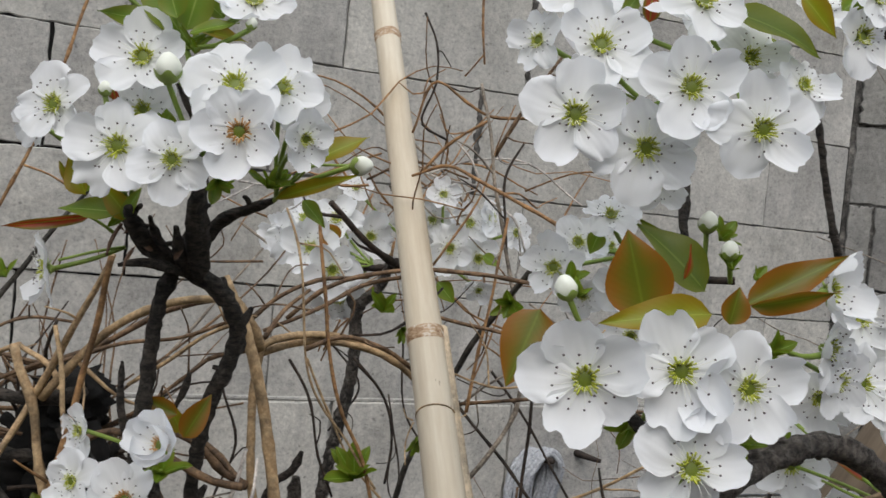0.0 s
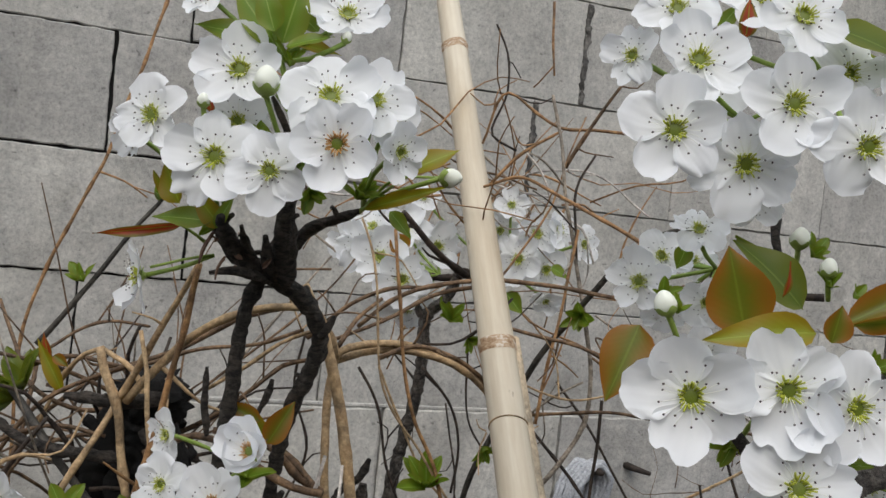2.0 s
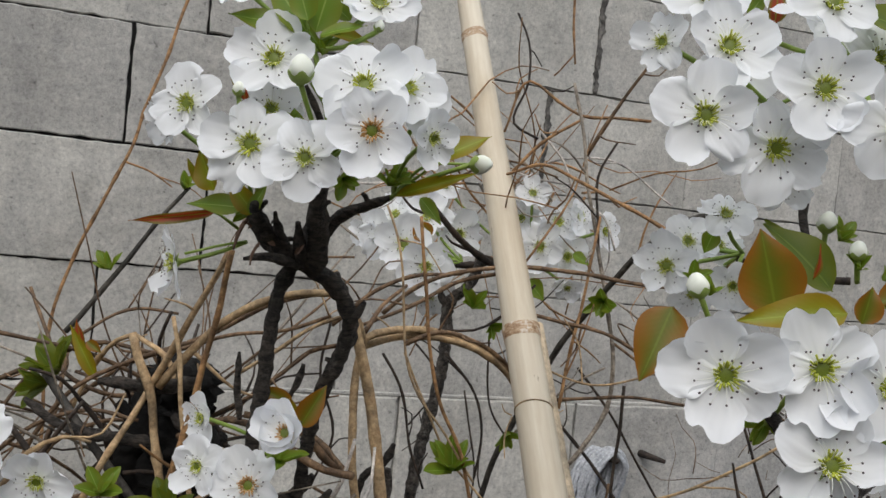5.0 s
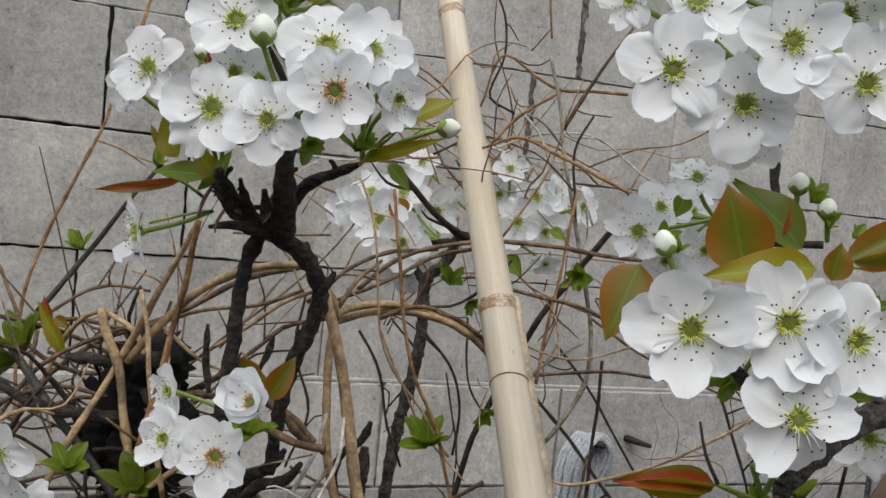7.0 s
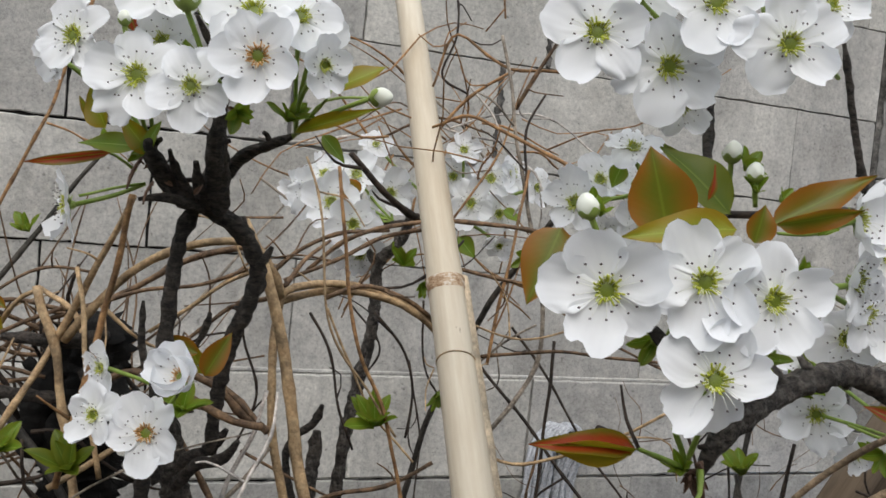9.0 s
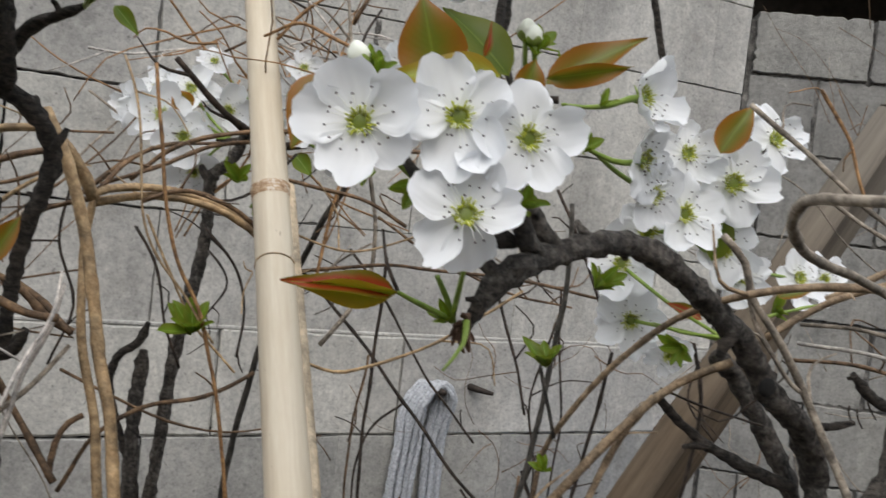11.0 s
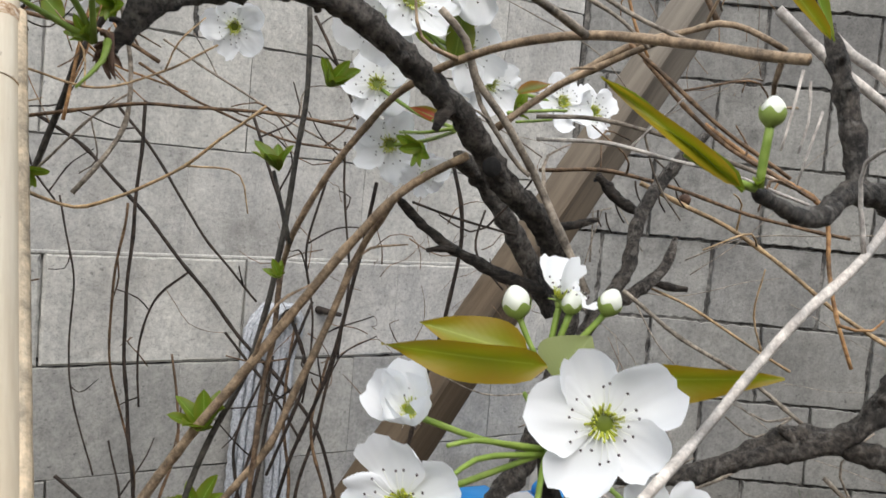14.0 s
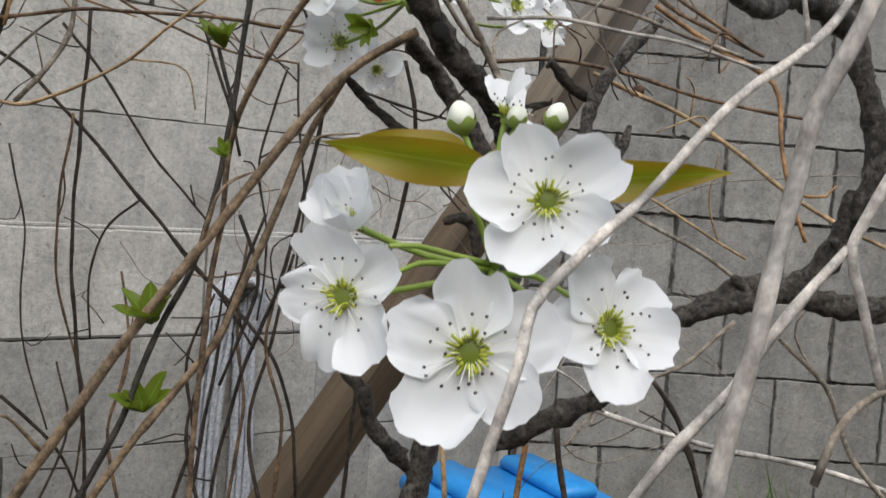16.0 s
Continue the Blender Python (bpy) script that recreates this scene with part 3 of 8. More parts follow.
def box_bm(x0, x1, y0, y1, z0, z1, soft=0.0, seed=0, chip=0.0):
    """A box with eased, slightly chipped arrises."""
    rnd = random.Random(seed)
    bm = bmesh.new()
    bmesh.ops.create_cube(bm, size=1, matrix=Matrix.Translation(((x0 + x1) / 2, (y0 + y1) / 2, (z0 + z1) / 2)) @ Matrix.Diagonal((x1 - x0, y1 - y0, z1 - z0, 1)))
    if soft:
        bmesh.ops.bevel(bm, geom=bm.edges[:], offset=soft, segments=1, affect='EDGES')
    if chip:
        for v in bm.verts:
            v.co += Vector((rnd.uniform(-chip, chip), 0, rnd.uniform(-chip, chip)))
    return bm


COURSE, LONG = 0.15, 0.272
wall_left = tagged(new("wall_north", mesh_of(box_bm(-3.0, 1.168, 0.006, 0.14, 0.0, 2.1), "wall_north", MORTAR, False)), "grey concrete block wall with thin dark joints", "wall", kind="structure")
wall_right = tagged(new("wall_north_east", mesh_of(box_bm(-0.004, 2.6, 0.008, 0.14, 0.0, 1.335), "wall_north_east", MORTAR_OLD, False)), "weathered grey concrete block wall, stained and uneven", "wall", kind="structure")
wall_right.matrix_world = pose(1.175, 0.0, 0.0, 0, 0, -34)  # it turns towards the path at the corner


def rough_block(x0, x1, z0, z1, soft, seed, chip, ends=1.0):
    """A block whose front arrises are eased and worn uneven."""
    rnd = random.Random(seed)
    bm = bmesh.new()
    nx, nz = 22, 13
    rim = [(x0 + (x1 - x0) * i / nx, z0) for i in range(nx)] + [(x1, z0 + (z1 - z0) * i / nz) for i in range(nz)]
    rim += [(x1 - (x1 - x0) * i / nx, z1) for i in range(nx)] + [(x0, z1 - (z1 - z0) * i / nz) for i in range(nz)]
    cx, cz = (x0 + x1) / 2, (z0 + z1) / 2
    rings = []
    for y, inset in ((0.05, 0.0), (-0.05 + soft, 0.0), (-0.05, soft)):
        ring = []
        for k, (x, z) in enumerate(rim):
            worn = abs(random.Random(seed * 97 + k).gauss(0, chip)) * (y < 0) + inset
            sx = max(-1, min(1, (cx - x) / (x1 - x0) * 2))
            sz = max(-1, min(1, (cz - z) / (z1 - z0) * 2))
            ring.append(bm.verts.new((x + worn * (ends * sx if abs(sx) > 0.99 else 0), y, z + worn * (sz if abs(sz) > 0.99 else 0))))
        rings.append(ring)
    n = len(rim)
    for a, c in zip(rings, rings[1:]):
        for k in range(n):
            bm.faces.new((a[k], a[(k + 1) % n], c[(k + 1) % n], c[k]))
    bm.faces.new(rings[-1])
    return bm


def lay(wall, x0, x1, y, z, height, mat, seed):
    """One block, its arrises rounded and a little chipped, proud of its mortar by its own few millimetres."""
    rnd = random.Random(seed)
    tight = 0.55 if x0 > 0.2 and wall is wall_left else 1.0  # pointed flush along that stretch
    g = rnd.uniform(0.0006, 0.0014) * tight if wall is wall_left else rnd.uniform(0.0008, 0.0028)
    out = rnd.uniform(-0.0015, 0.0022) * tight * (0.4 if tight < 1 else 1.0)
    ledge = wall is wall_left and z < 4.5 * COURSE  # the lower courses stand a little proud
    out -= 0.004 * ledge
    gx = g * (0.05 if tight < 1 and seed % 4 else 0.4 if tight < 1 else 1.0)
    bm = rough_block(x0 + gx, x1 - gx, z + g * rnd.uniform(0.4, 1.0), z + height - g * rnd.uniform(0.4, 1.0), 0.004 if ledge and z > 3.5 * COURSE else 0.0012 * tight, seed, 0.0009 if wall is wall_left else 0.0017, 0.05 if tight < 1 and seed % 4 else 1.0)
    cx = (x0 + x1) / 2
    bmesh.ops.translate(bm, verts=bm.verts, vec=(-cx, 0, -z - height / 2))
    ob = part("block", bm, mat, wall, smooth=False)
    ob.location = (cx, y + 0.05 + out, z + height / 2)
    ob.rotation_euler.y = radians(rnd.uniform(-0.25, 0.25))


UNEVEN = {(7, 2): 0.021, (7, 3): -0.013, (5, 0): -0.042, (4, 3): -0.021}  # blocks cut short or long
starts = {8: 0.003, 7: -0.085, 6: 0.02, 5: -0.06, 4: 0.033, 3: -0.056, 2: 0.05, 1: -0.07, 0: 0.06}
for row in range(14):
    x = starts.get(row, (-0.085, 0.04)[row % 2]) - 11 * LONG
    k = 0
    while x < 1.16:
        a, c = (e + UNEVEN.get((row, round((e - starts.get(row, 0.0)) / LONG)), 0.0) for e in (x, x + LONG))
        a, c = max(a, -3.0), min(c, 1.166)
        if c - a > 0.03:
            lay(wall_left, a, c, 0.0, row * COURSE, COURSE, CONCRETE if row > 3 else CONCRETE_DIM, row * 50 + k)
        x += LONG
        k += 1
part("mortar_bed", box_bm(-0.1, 1.164, -0.0022, 0.012, 5 * COURSE - 0.0026, 5 * COURSE + 0.0028, 0.0012, 6), MORTAR_BED, wall_left, "flush pale mortar bed over the ledge", smooth=False)
for x, row in ((0.55, 8), (0.48, 7)):  # two end joints that have lost their mortar
    gap = bmesh.new()
    tube(gap, [(0.0015 * math.sin(k * 2.1), 0.0, k * 0.0145) for k in range(11)], 0.0036, 0.0042, 8, 0.004, 0.7, 0.9, seed=row)
    bmesh.ops.scale(gap, verts=gap.verts, vec=(1, 0.3, 1))
    ob = part("open_joint", gap, MORTAR_OLD, wall_left)
    ob.location = (x, -0.0008, row * COURSE + 0.002)
z = 0.0
for row, top in enumerate((0.11, 0.25, 0.39, 0.535, 0.675, 0.82, 0.96, 1.105, 1.24, 1.35)):
    x = (0.07, 0.17, 0.16, 0.07, 0.166, 0.064, 0.143, 0.045, 0.12, 0.2)[row] - 0.2
    k = 0
    while x < 2.6:
        a, c = max(x, 0.002), min(x + 0.2, 2.6)
        if c - a > 0.025:
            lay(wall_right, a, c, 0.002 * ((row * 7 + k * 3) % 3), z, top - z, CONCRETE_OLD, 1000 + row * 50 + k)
        x += 0.2
        k += 1
    z = top
# unseen fence, added behind the camera to cut low skylight on the wall
tagged(new("wall_south", mesh_of(box_bm(-5.0, 5.0, -3.3, -3.2, 0.0, 1.8), "wall_south", DARK_WOOD, False)), "unseen dark board fence added to hold back low sky light", "wall", kind="structure")
# the dark opening over the lower wall: an added back and unseen roof shade it
dark_back = tagged(new("wall_shed_back", mesh_of(box_bm(-0.3, 2.6, 0.8, 0.9, 0.0, 1.75), "wall_shed_back", DARK_WOOD, False)), "added dark backing, the shade of the opening put in its colour", "wall", kind="structure")
shed_roof = tagged(new("shed_roof", mesh_of(box_bm(0.02, 2.6, -0.02, 0.95, 1.62, 1.68), "shed_roof", DARK_WOOD, False)), "unseen timber roof added to keep the opening dark", "roof", kind="structure")
for ob in (dark_back, shed_roof):
    ob.matrix_world = wall_right.matrix_world.copy()


# ---- pear tree with the dark trunk ----
left_pear = thing("pear_tree", "young pear tree in white blossom with black knotted bark", "tree", "pear trees")
branch(left_pear, [(0.0217, -0.7824, 1.0126), (0.0207, -0.7812, 0.9995), (0.0173, -0.7792, 0.986), (0.0135, -0.7771, 0.9751), (0.0093, -0.7748, 0.9614), (0.007, -0.7734, 0.9426), (0.0056, -0.7723, 0.9239), (0.0045, -0.7713, 0.905), (0.0031, -0.7704, 0.8807), (0.0131, -0.7504, 0.3963), (0.0181, -0.7404, -0.02)], 0.0032, 0.0045, BARK, 1, 3)
branch(left_pear, [(0.0196, -0.8074, 1.0294), (0.0194, -0.8022, 1.0149), (0.0193, -0.7968, 1.0049), (0.0222, -0.7926, 0.9899), (0.0217, -0.7872, 0.9793), (0.0167, -0.78, 0.973)], 0.0022, 0.0042, BARK, 2, 2)
branch(left_pear, [(-0.0161, -0.7809, 0.9995), (-0.0061, -0.7805, 0.9942), (0.0011, -0.7792, 0.9845), (0.0092, -0.7782, 0.9774), (0.0164, -0.7768, 0.9727)], 0.0025, 0.0047, BARK, 3, 3)
branch(left_pear, [(0.0171, -0.777, 0.9733), (0.0276, -0.7753, 0.9695), (0.0379, -0.7738, 0.9594), (0.0439, -0.771, 0.9459), (0.0415, -0.7656, 0.927), (0.037, -0.7594, 0.9101), (0.0334, -0.7538, 0.8875), (0.0319, -0.7492, 0.8547)], 0.0042, 0.0031, BARK, 4, 3)
branch(left_pear, [(0.024, -0.7842, 0.9831), (0.0268, -0.7874, 0.9926), (0.0329, -0.7918, 0.9998), (0.0416, -0.7972, 1.0037), (0.0497, -0.8023, 1.0083)], 0.0028, 0.0023, BARK, 5, 1)
branch(left_pear, [(0.005, -0.8177, 1.0505), (0.013, -0.8138, 1.0379), (0.0185, -0.809, 1.0244), (0.0197, -0.8029, 1.0112)], 0.0013, 0.0022, BARK, 6, 0)
branch(left_pear, [(-0.004, -0.7558, 0.9282), (-0.0035, -0.7565, 0.9147), (-0.001, -0.7579, 0.896)], 0.0015, 0.0019, BARK, 7, 0)
branch(left_pear, [(0.0254, -0.7656, 0.9256), (0.024, -0.7654, 0.9179), (0.0204, -0.7646, 0.9093)], 0.0019, 0.0019, BARK, 8, 0)
branch(left_pear, [(0.0492, -0.7776, 0.9588), (0.0467, -0.777, 0.9524), (0.0433, -0.776, 0.948)], 0.0022, 0.0026, BARK, 9, 0)
branch(left_pear, [(0.0406, -0.7825, 0.8697), (0.0363, -0.7744, 0.8593), (0.0251, -0.7637, 0.8532), (0.0167, -0.7543, 0.8393)], 0.0023, 0.0032, BARK, 10, 1)
branch(left_pear, [(0.0098, -0.7414, 0.8377), (-0.0049, -0.7316, 0.86), (-0.0165, -0.7233, 0.8747), (-0.0294, -0.7147, 0.8866)], 0.0045, 0.0031, BARK, 11, 4)
branch(left_pear, [(-0.0268, -0.6857, 0.9093), (-0.0285, -0.6816, 0.8974), (-0.0287, -0.6783, 0.8778), (-0.0279, -0.6755, 0.8516), (-0.0284, -0.6726, 0.8185), (-0.0184, -0.6526, 0.3683), (-0.0134, -0.6426, -0.02)], 0.0152, 0.0335, BARK_BLACK, 12, 14, name="stump", label="black stump with broken stubs, the shade of its hollows in the colour", sides=26, rough=0.55, rings=0.3, knots=0.2)
branch(left_pear, [(-0.0047, -0.7056, 0.8519), (-0.0092, -0.7008, 0.8718), (-0.0132, -0.6963, 0.8859)], 0.0081, 0.0041, BARK_BLACK, 13, 3)
branch(left_pear, [(-0.0521, -0.68, 0.8338), (-0.0503, -0.6796, 0.8618), (-0.0456, -0.6805, 0.8809), (-0.0444, -0.6805, 0.8934)], 0.0097, 0.0055, BARK_BLACK, 14, 3)
branch(left_pear, [(-0.0674, -0.699, 0.8995), (-0.0534, -0.7036, 0.8996), (-0.0368, -0.7091, 0.9001), (-0.0177, -0.7152, 0.9052)], 0.0029, 0.0039, BARK, 15, 4)
branch(left_pear, [(-0.1019, -0.6933, 0.888), (-0.0815, -0.7005, 0.8758), (-0.0591, -0.708, 0.8726), (-0.037, -0.7153, 0.8722)], 0.0021, 0.0034, BARK, 16, 2)
branch(left_pear, [(0.0101, -0.7151, 0.8711), (0.0149, -0.7166, 0.856), (0.0193, -0.7182, 0.8337), (0.0247, -0.7203, 0.8114), (0.0293, -0.7224, 0.7832), (0.0393, -0.7024, 0.3524), (0.0443, -0.6924, -0.02)], 0.0070, 0.0084, BARK_GREY, 17, 2)
branch(left_pear, [(0.0414, -0.7348, 0.8627), (0.0352, -0.7308, 0.8516), (0.0244, -0.7245, 0.8438), (0.0199, -0.7211, 0.8358)], 0.0025, 0.0038, BARK, 18, 1)
branch(left_pear, [(-0.0088, -0.8006, 0.9998), (-0.0039, -0.7922, 0.9895), (0.0068, -0.7857, 0.9806), (0.0174, -0.7843, 0.9747)], 0.0032, 0.0046, BARK, 301, 6)
branch(left_pear, [(0.0110, -0.7971, 0.9933), (0.0130, -0.7929, 0.9851), (0.0169, -0.7841, 0.9746)], 0.0020, 0.0034, BARK, 302, 2)
branch(left_pear, [(-0.0105, -0.7958, 0.9753), (-0.0033, -0.7929, 0.9768), (0.0065, -0.7911, 0.9761), (0.0170, -0.7843, 0.9726)], 0.0013, 0.0027, BARK, 303, 5)
branch(left_pear, [(-0.0002, -0.8037, 0.9965), (0.0033, -0.7947, 0.9891), (0.0097, -0.7867, 0.9791)], 0.0014, 0.0027, BARK, 304, 3)
branch(left_pear, [(0.0187, -0.8042, 1.0128), (0.0172, -0.7991, 0.9983), (0.0214, -0.7906, 0.9833), (0.0243, -0.7815, 0.9718)], 0.0034, 0.0049, BARK, 305, 3)
branch(left_pear, [(-0.0105, -0.7950, 0.9925), (-0.0133, -0.7964, 0.9870), (-0.0155, -0.7981, 0.9790)], 0.0012, 0.0007, HUSK, 306, 2)
branch(left_pear, [(-0.0054, -0.8025, 0.9832), (-0.0081, -0.8039, 0.9783), (-0.0088, -0.8060, 0.9736)], 0.0011, 0.0006, HUSK, 307, 2)
leaf(left_pear, (0.0028, -0.793, 0.9819), (-0.0022, -0.7913, 0.985), (-0.1375, -0.9599, 0.2442), 0.0022, HUSK, 0.60, 0.20, 1)
leaf(left_pear, (0.0113, -0.796, 0.9791), (0.0147, -0.7969, 0.984), (-0.1375, -0.9599, 0.2442), 0.0022, HUSK, 0.60, 0.20, 2)
leaf(left_pear, (-0.0053, -0.79, 0.9921), (-0.0096, -0.7887, 0.9879), (-0.1375, -0.9599, 0.2442), 0.0022, HUSK, 0.60, 0.20, 3)
leaf(left_pear, (0.0202, -0.7978, 1.0112), (0.0152, -0.796, 1.0144), (-0.1375, -0.9599, 0.2442), 0.0022, HUSK, 0.60, 0.20, 4)
leaf(left_pear, (0.022, -0.7981, 1.0176), (0.0275, -0.8001, 1.0143), (-0.1375, -0.9599, 0.2442), 0.0022, HUSK, 0.60, 0.20, 5)
spur_a = (0.0187, -0.818, 1.0219)
spur_b = (-0.0062, -0.7843, 0.9956)
spur_c = (0.0506, -0.8026, 1.0089)
spur_d = (0.007, -0.8179, 1.0647)
blossom(left_pear, (-0.0396, -0.7981, 1.0377), (-0.5398, -0.8356, 0.1022), 0.0181, spin=0.30, root=spur_b)
blossom(left_pear, (-0.0461, -0.7805, 1.03), (-0.7734, -0.6033, -0.1947), 0.0113, spin=0.90, open_=0.80, root=spur_b)
blossom(left_pear, (-0.0086, -0.8182, 1.0586), (-0.3714, -0.9015, 0.2221), 0.0194, root=spur_d)
blossom(left_pear, (-0.0065, -0.809, 1.0391), (-0.3211, -0.9378, 0.1322), 0.0158, spin=0.50)
blossom(left_pear, (-0.0151, -0.8226, 1.0229), (-0.4101, -0.9092, 0.0719), 0.0206, spin=0.10, root=spur_b)
blossom(left_pear, (0.0037, -0.8437, 1.0192), (-0.3177, -0.9445, 0.0831), 0.0163, spin=0.55, root=spur_a)
blossom(left_pear, (0.0239, -0.8429, 1.05), (-0.3237, -0.8385, 0.4383), 0.0195, spin=0.20, root=spur_a)
blossom(left_pear, (0.0246, -0.8607, 1.0313), (-0.3085, -0.9511, -0.0162), 0.0186, spin=0.45, open_=0.85, red=1, root=spur_a)
blossom(left_pear, (0.0421, -0.8384, 1.0517), (-0.0977, -0.9375, 0.334), 0.0179, spin=0.90, root=spur_c)
blossom(left_pear, (0.051, -0.8331, 1.0453), (0.2088, -0.9633, 0.1688), 0.0134, spin=0.20, root=spur_c)
blossom(left_pear, (0.0489, -0.8592, 1.0317), (0.329, -0.9335, -0.1428), 0.0121, spin=0.20, root=spur_c)
blossom(left_pear, (0.0306, -0.8249, 1.0861), (-0.1501, -0.861, 0.4859), 0.0167, spin=0.30, root=spur_d)
blossom(left_pear, (-0.0235, -0.8016, 1.0891), (-0.6432, -0.7209, 0.258), 0.0124, spin=0.30, root=spur_d)
blossom(left_pear, (-0.0016, -0.8031, 1.1047), (-0.3267, -0.8902, 0.3176), 0.0172, spin=0.30, root=spur_d)
blossom(left_pear, (-0.0386, -0.7745, 0.9699), (-0.965, -0.24, -0.06), 0.0178, spin=0.30, root=(-0.0079, -0.779, 0.9819))
bud(left_pear, (-0.0002, -0.837, 1.053), (-0.0734, -0.1956, 0.9779), 0.0049, root=spur_a)
bud(left_pear, (-0.0214, -0.8197, 1.0442), (-0.0734, -0.1956, 0.9779), 0.0025, root=spur_b)
bud(left_pear, (0.0775, -0.8372, 1.0255), (0.8409, -0.5294, 0.1128), 0.0040, root=spur_c)
bud(left_pear, (0.0291, -0.8353, 1.0749), (0.1877, -0.2669, 0.9453), 0.0021, root=spur_d)
leaf(left_pear, (0.0072, -0.8124, 1.0725), (-0.0272, -0.8008, 1.0776), (-0.4714, -0.7167, 0.5139), 0.0137, LEAF_GREEN, 0.25, 0.10, 6)
leaf(left_pear, (0.0055, -0.8172, 1.0692), (-0.0134, -0.8101, 1.0939), (-0.1501, -0.861, 0.4859), 0.0163, LEAF_GREEN, 0.25, 0.10, 7)
leaf(left_pear, (0.0062, -0.8226, 1.0708), (0.0118, -0.8235, 1.0979), (-0.053, -0.9407, 0.3351), 0.0151, LEAF_GREEN, 0.25, 0.10, 8)
leaf(left_pear, (0.0022, -0.8265, 1.0741), (-0.0038, -0.8239, 1.0916), (-0.3253, -0.8568, 0.4001), 0.0113, LEAF_GREEN, 0.25, 0.10, 9)
leaf(left_pear, (0.007, -0.8282, 1.069), (0.0243, -0.8337, 1.0755), (-0.2946, -0.6616, 0.6896), 0.0077, LEAF_GREEN, 0.25, 0.10, 10)
leaf(left_pear, (0.0119, -0.8192, 1.0723), (0.0298, -0.8252, 1.0701), (-0.2946, -0.6616, 0.6896), 0.0079, LEAF_OLIVE, 0.25, 0.10, 11)
leaf(left_pear, (-0.0168, -0.8055, 1.0414), (-0.025, -0.8021, 1.0637), (-0.0455, -0.9675, 0.2489), 0.0080, LEAF_RED, 0.50, 0.10, 12)
leaf(left_pear, (-0.0253, -0.7936, 1.003), (-0.0329, -0.7905, 1.0198), (-0.7083, -0.6882, 0.1569), 0.0116, LEAF_OLIVE, 0.50, 0.10, 13)
leaf(left_pear, (-0.0277, -0.7822, 1.0045), (-0.0375, -0.7785, 1.0158), (-0.8398, -0.5416, 0.0362), 0.0064, LEAF_OLIVE, 0.50, 0.10, 14)
leaf(left_pear, (-0.011, -0.7932, 0.9971), (-0.0361, -0.7849, 0.9972), (-0.3858, -0.7122, 0.5864), 0.0108, LEAF_GREEN, 0.25, 0.10, 15)
leaf(left_pear, (-0.0228, -0.7789, 0.9937), (-0.0594, -0.7671, 0.9855), (-0.2569, -0.9054, -0.3379), 0.0055, LEAF_RED, 0.70, 0.05, 16)
leaf(left_pear, (0.0563, -0.8461, 1.0252), (0.0753, -0.852, 1.0367), (-0.1528, -0.78, 0.6068), 0.0099, LEAF_OLIVE, 0.25, 0.10, 17)
leaf(left_pear, (0.0473, -0.8173, 1.0088), (0.0809, -0.8279, 1.0229), (-0.2317, -0.9434, 0.2372), 0.0063, LEAF_OLIVE, 0.80, 0.10, 18)
leaf(left_pear, (0.0606, -0.8112, 1.0096), (0.0706, -0.8148, 0.9988), (0.1238, -0.9598, 0.252), 0.0074, LEAF_GREEN, 0.25, 0.10, 19)
leaf(left_pear, (0.0037, -0.818, 1.0289), (0.0015, -0.8169, 1.0403), (-0.3255, -0.9177, 0.2277), 0.0084, LEAF_GREEN, 0.25, 0.10, 20)
leaf(left_pear, (-0.0102, -0.7988, 0.9945), (-0.0046, -0.8002, 1.0085), (-0.5013, -0.8412, 0.2027), 0.0063, LEAF_GREEN, 0.25, 0.10, 21)
vine("", [(0.0497, -0.8023, 1.0083), (0.0546, -0.8114, 1.0164), (0.0589, -0.8203, 1.0223), (0.0745, -0.8331, 1.0254)], 0.0008, 0.0005, STEM, 19, 0.07, twigs=0, parent=left_pear)
vine("", [(0.0498, -0.8024, 1.0078), (0.0519, -0.8169, 1.0137), (0.0544, -0.8316, 1.0189), (0.0553, -0.8458, 1.0246)], 0.0009, 0.0005, STEM, 20, 0.07, twigs=0, parent=left_pear)
vine("", [(0.0176, -0.8176, 1.0217), (0.0179, -0.8244, 1.0321), (0.0107, -0.8286, 1.0435), (0.0047, -0.8334, 1.049)], 0.0009, 0.0007, STEM, 21, 0.07, twigs=0, parent=left_pear)
vine("", [(-0.0079, -0.779, 0.9819), (-0.0212, -0.7773, 0.9785), (-0.0341, -0.7759, 0.974)], 0.0007, 0.0006, STEM, 22, 0.07, twigs=0, parent=left_pear)
vine("", [(-0.012, -0.7774, 0.987), (-0.0201, -0.7772, 0.9926), (-0.0301, -0.7764, 0.9954)], 0.0009, 0.0004, STEM, 23, 0.07, twigs=0, parent=left_pear)
shoot(left_pear, (0.0228, -0.8249, 1.0141), (0.1675, -0.9275, -0.3342), 0.0093, n=5, seed=28)
shoot(left_pear, (0.0446, -0.8163, 1.0129), (0.1894, -0.6964, 0.6922), 0.0111, n=6, seed=35)
shoot(left_pear, (0.0014, -0.8172, 1.0303), (-0.3061, -0.7199, 0.623), 0.0079, n=4, seed=42)
shoot(left_pear, (-0.0063, -0.7843, 0.9968), (-0.82, -0.5502, 0.1576), 0.0115, n=6, seed=49)
shoot(left_pear, (0.0106, -0.8191, 1.0628), (0.0112, -0.5372, 0.8434), 0.0102, n=5, seed=56)
leaf(left_pear, (-0.0073, -0.7945, 0.9946), (-0.0203, -0.7897, 1.0091), (-0.4987, -0.8162, 0.2916), 0.0098, LEAF_OLIVE, 0.40, 0.10, 57)
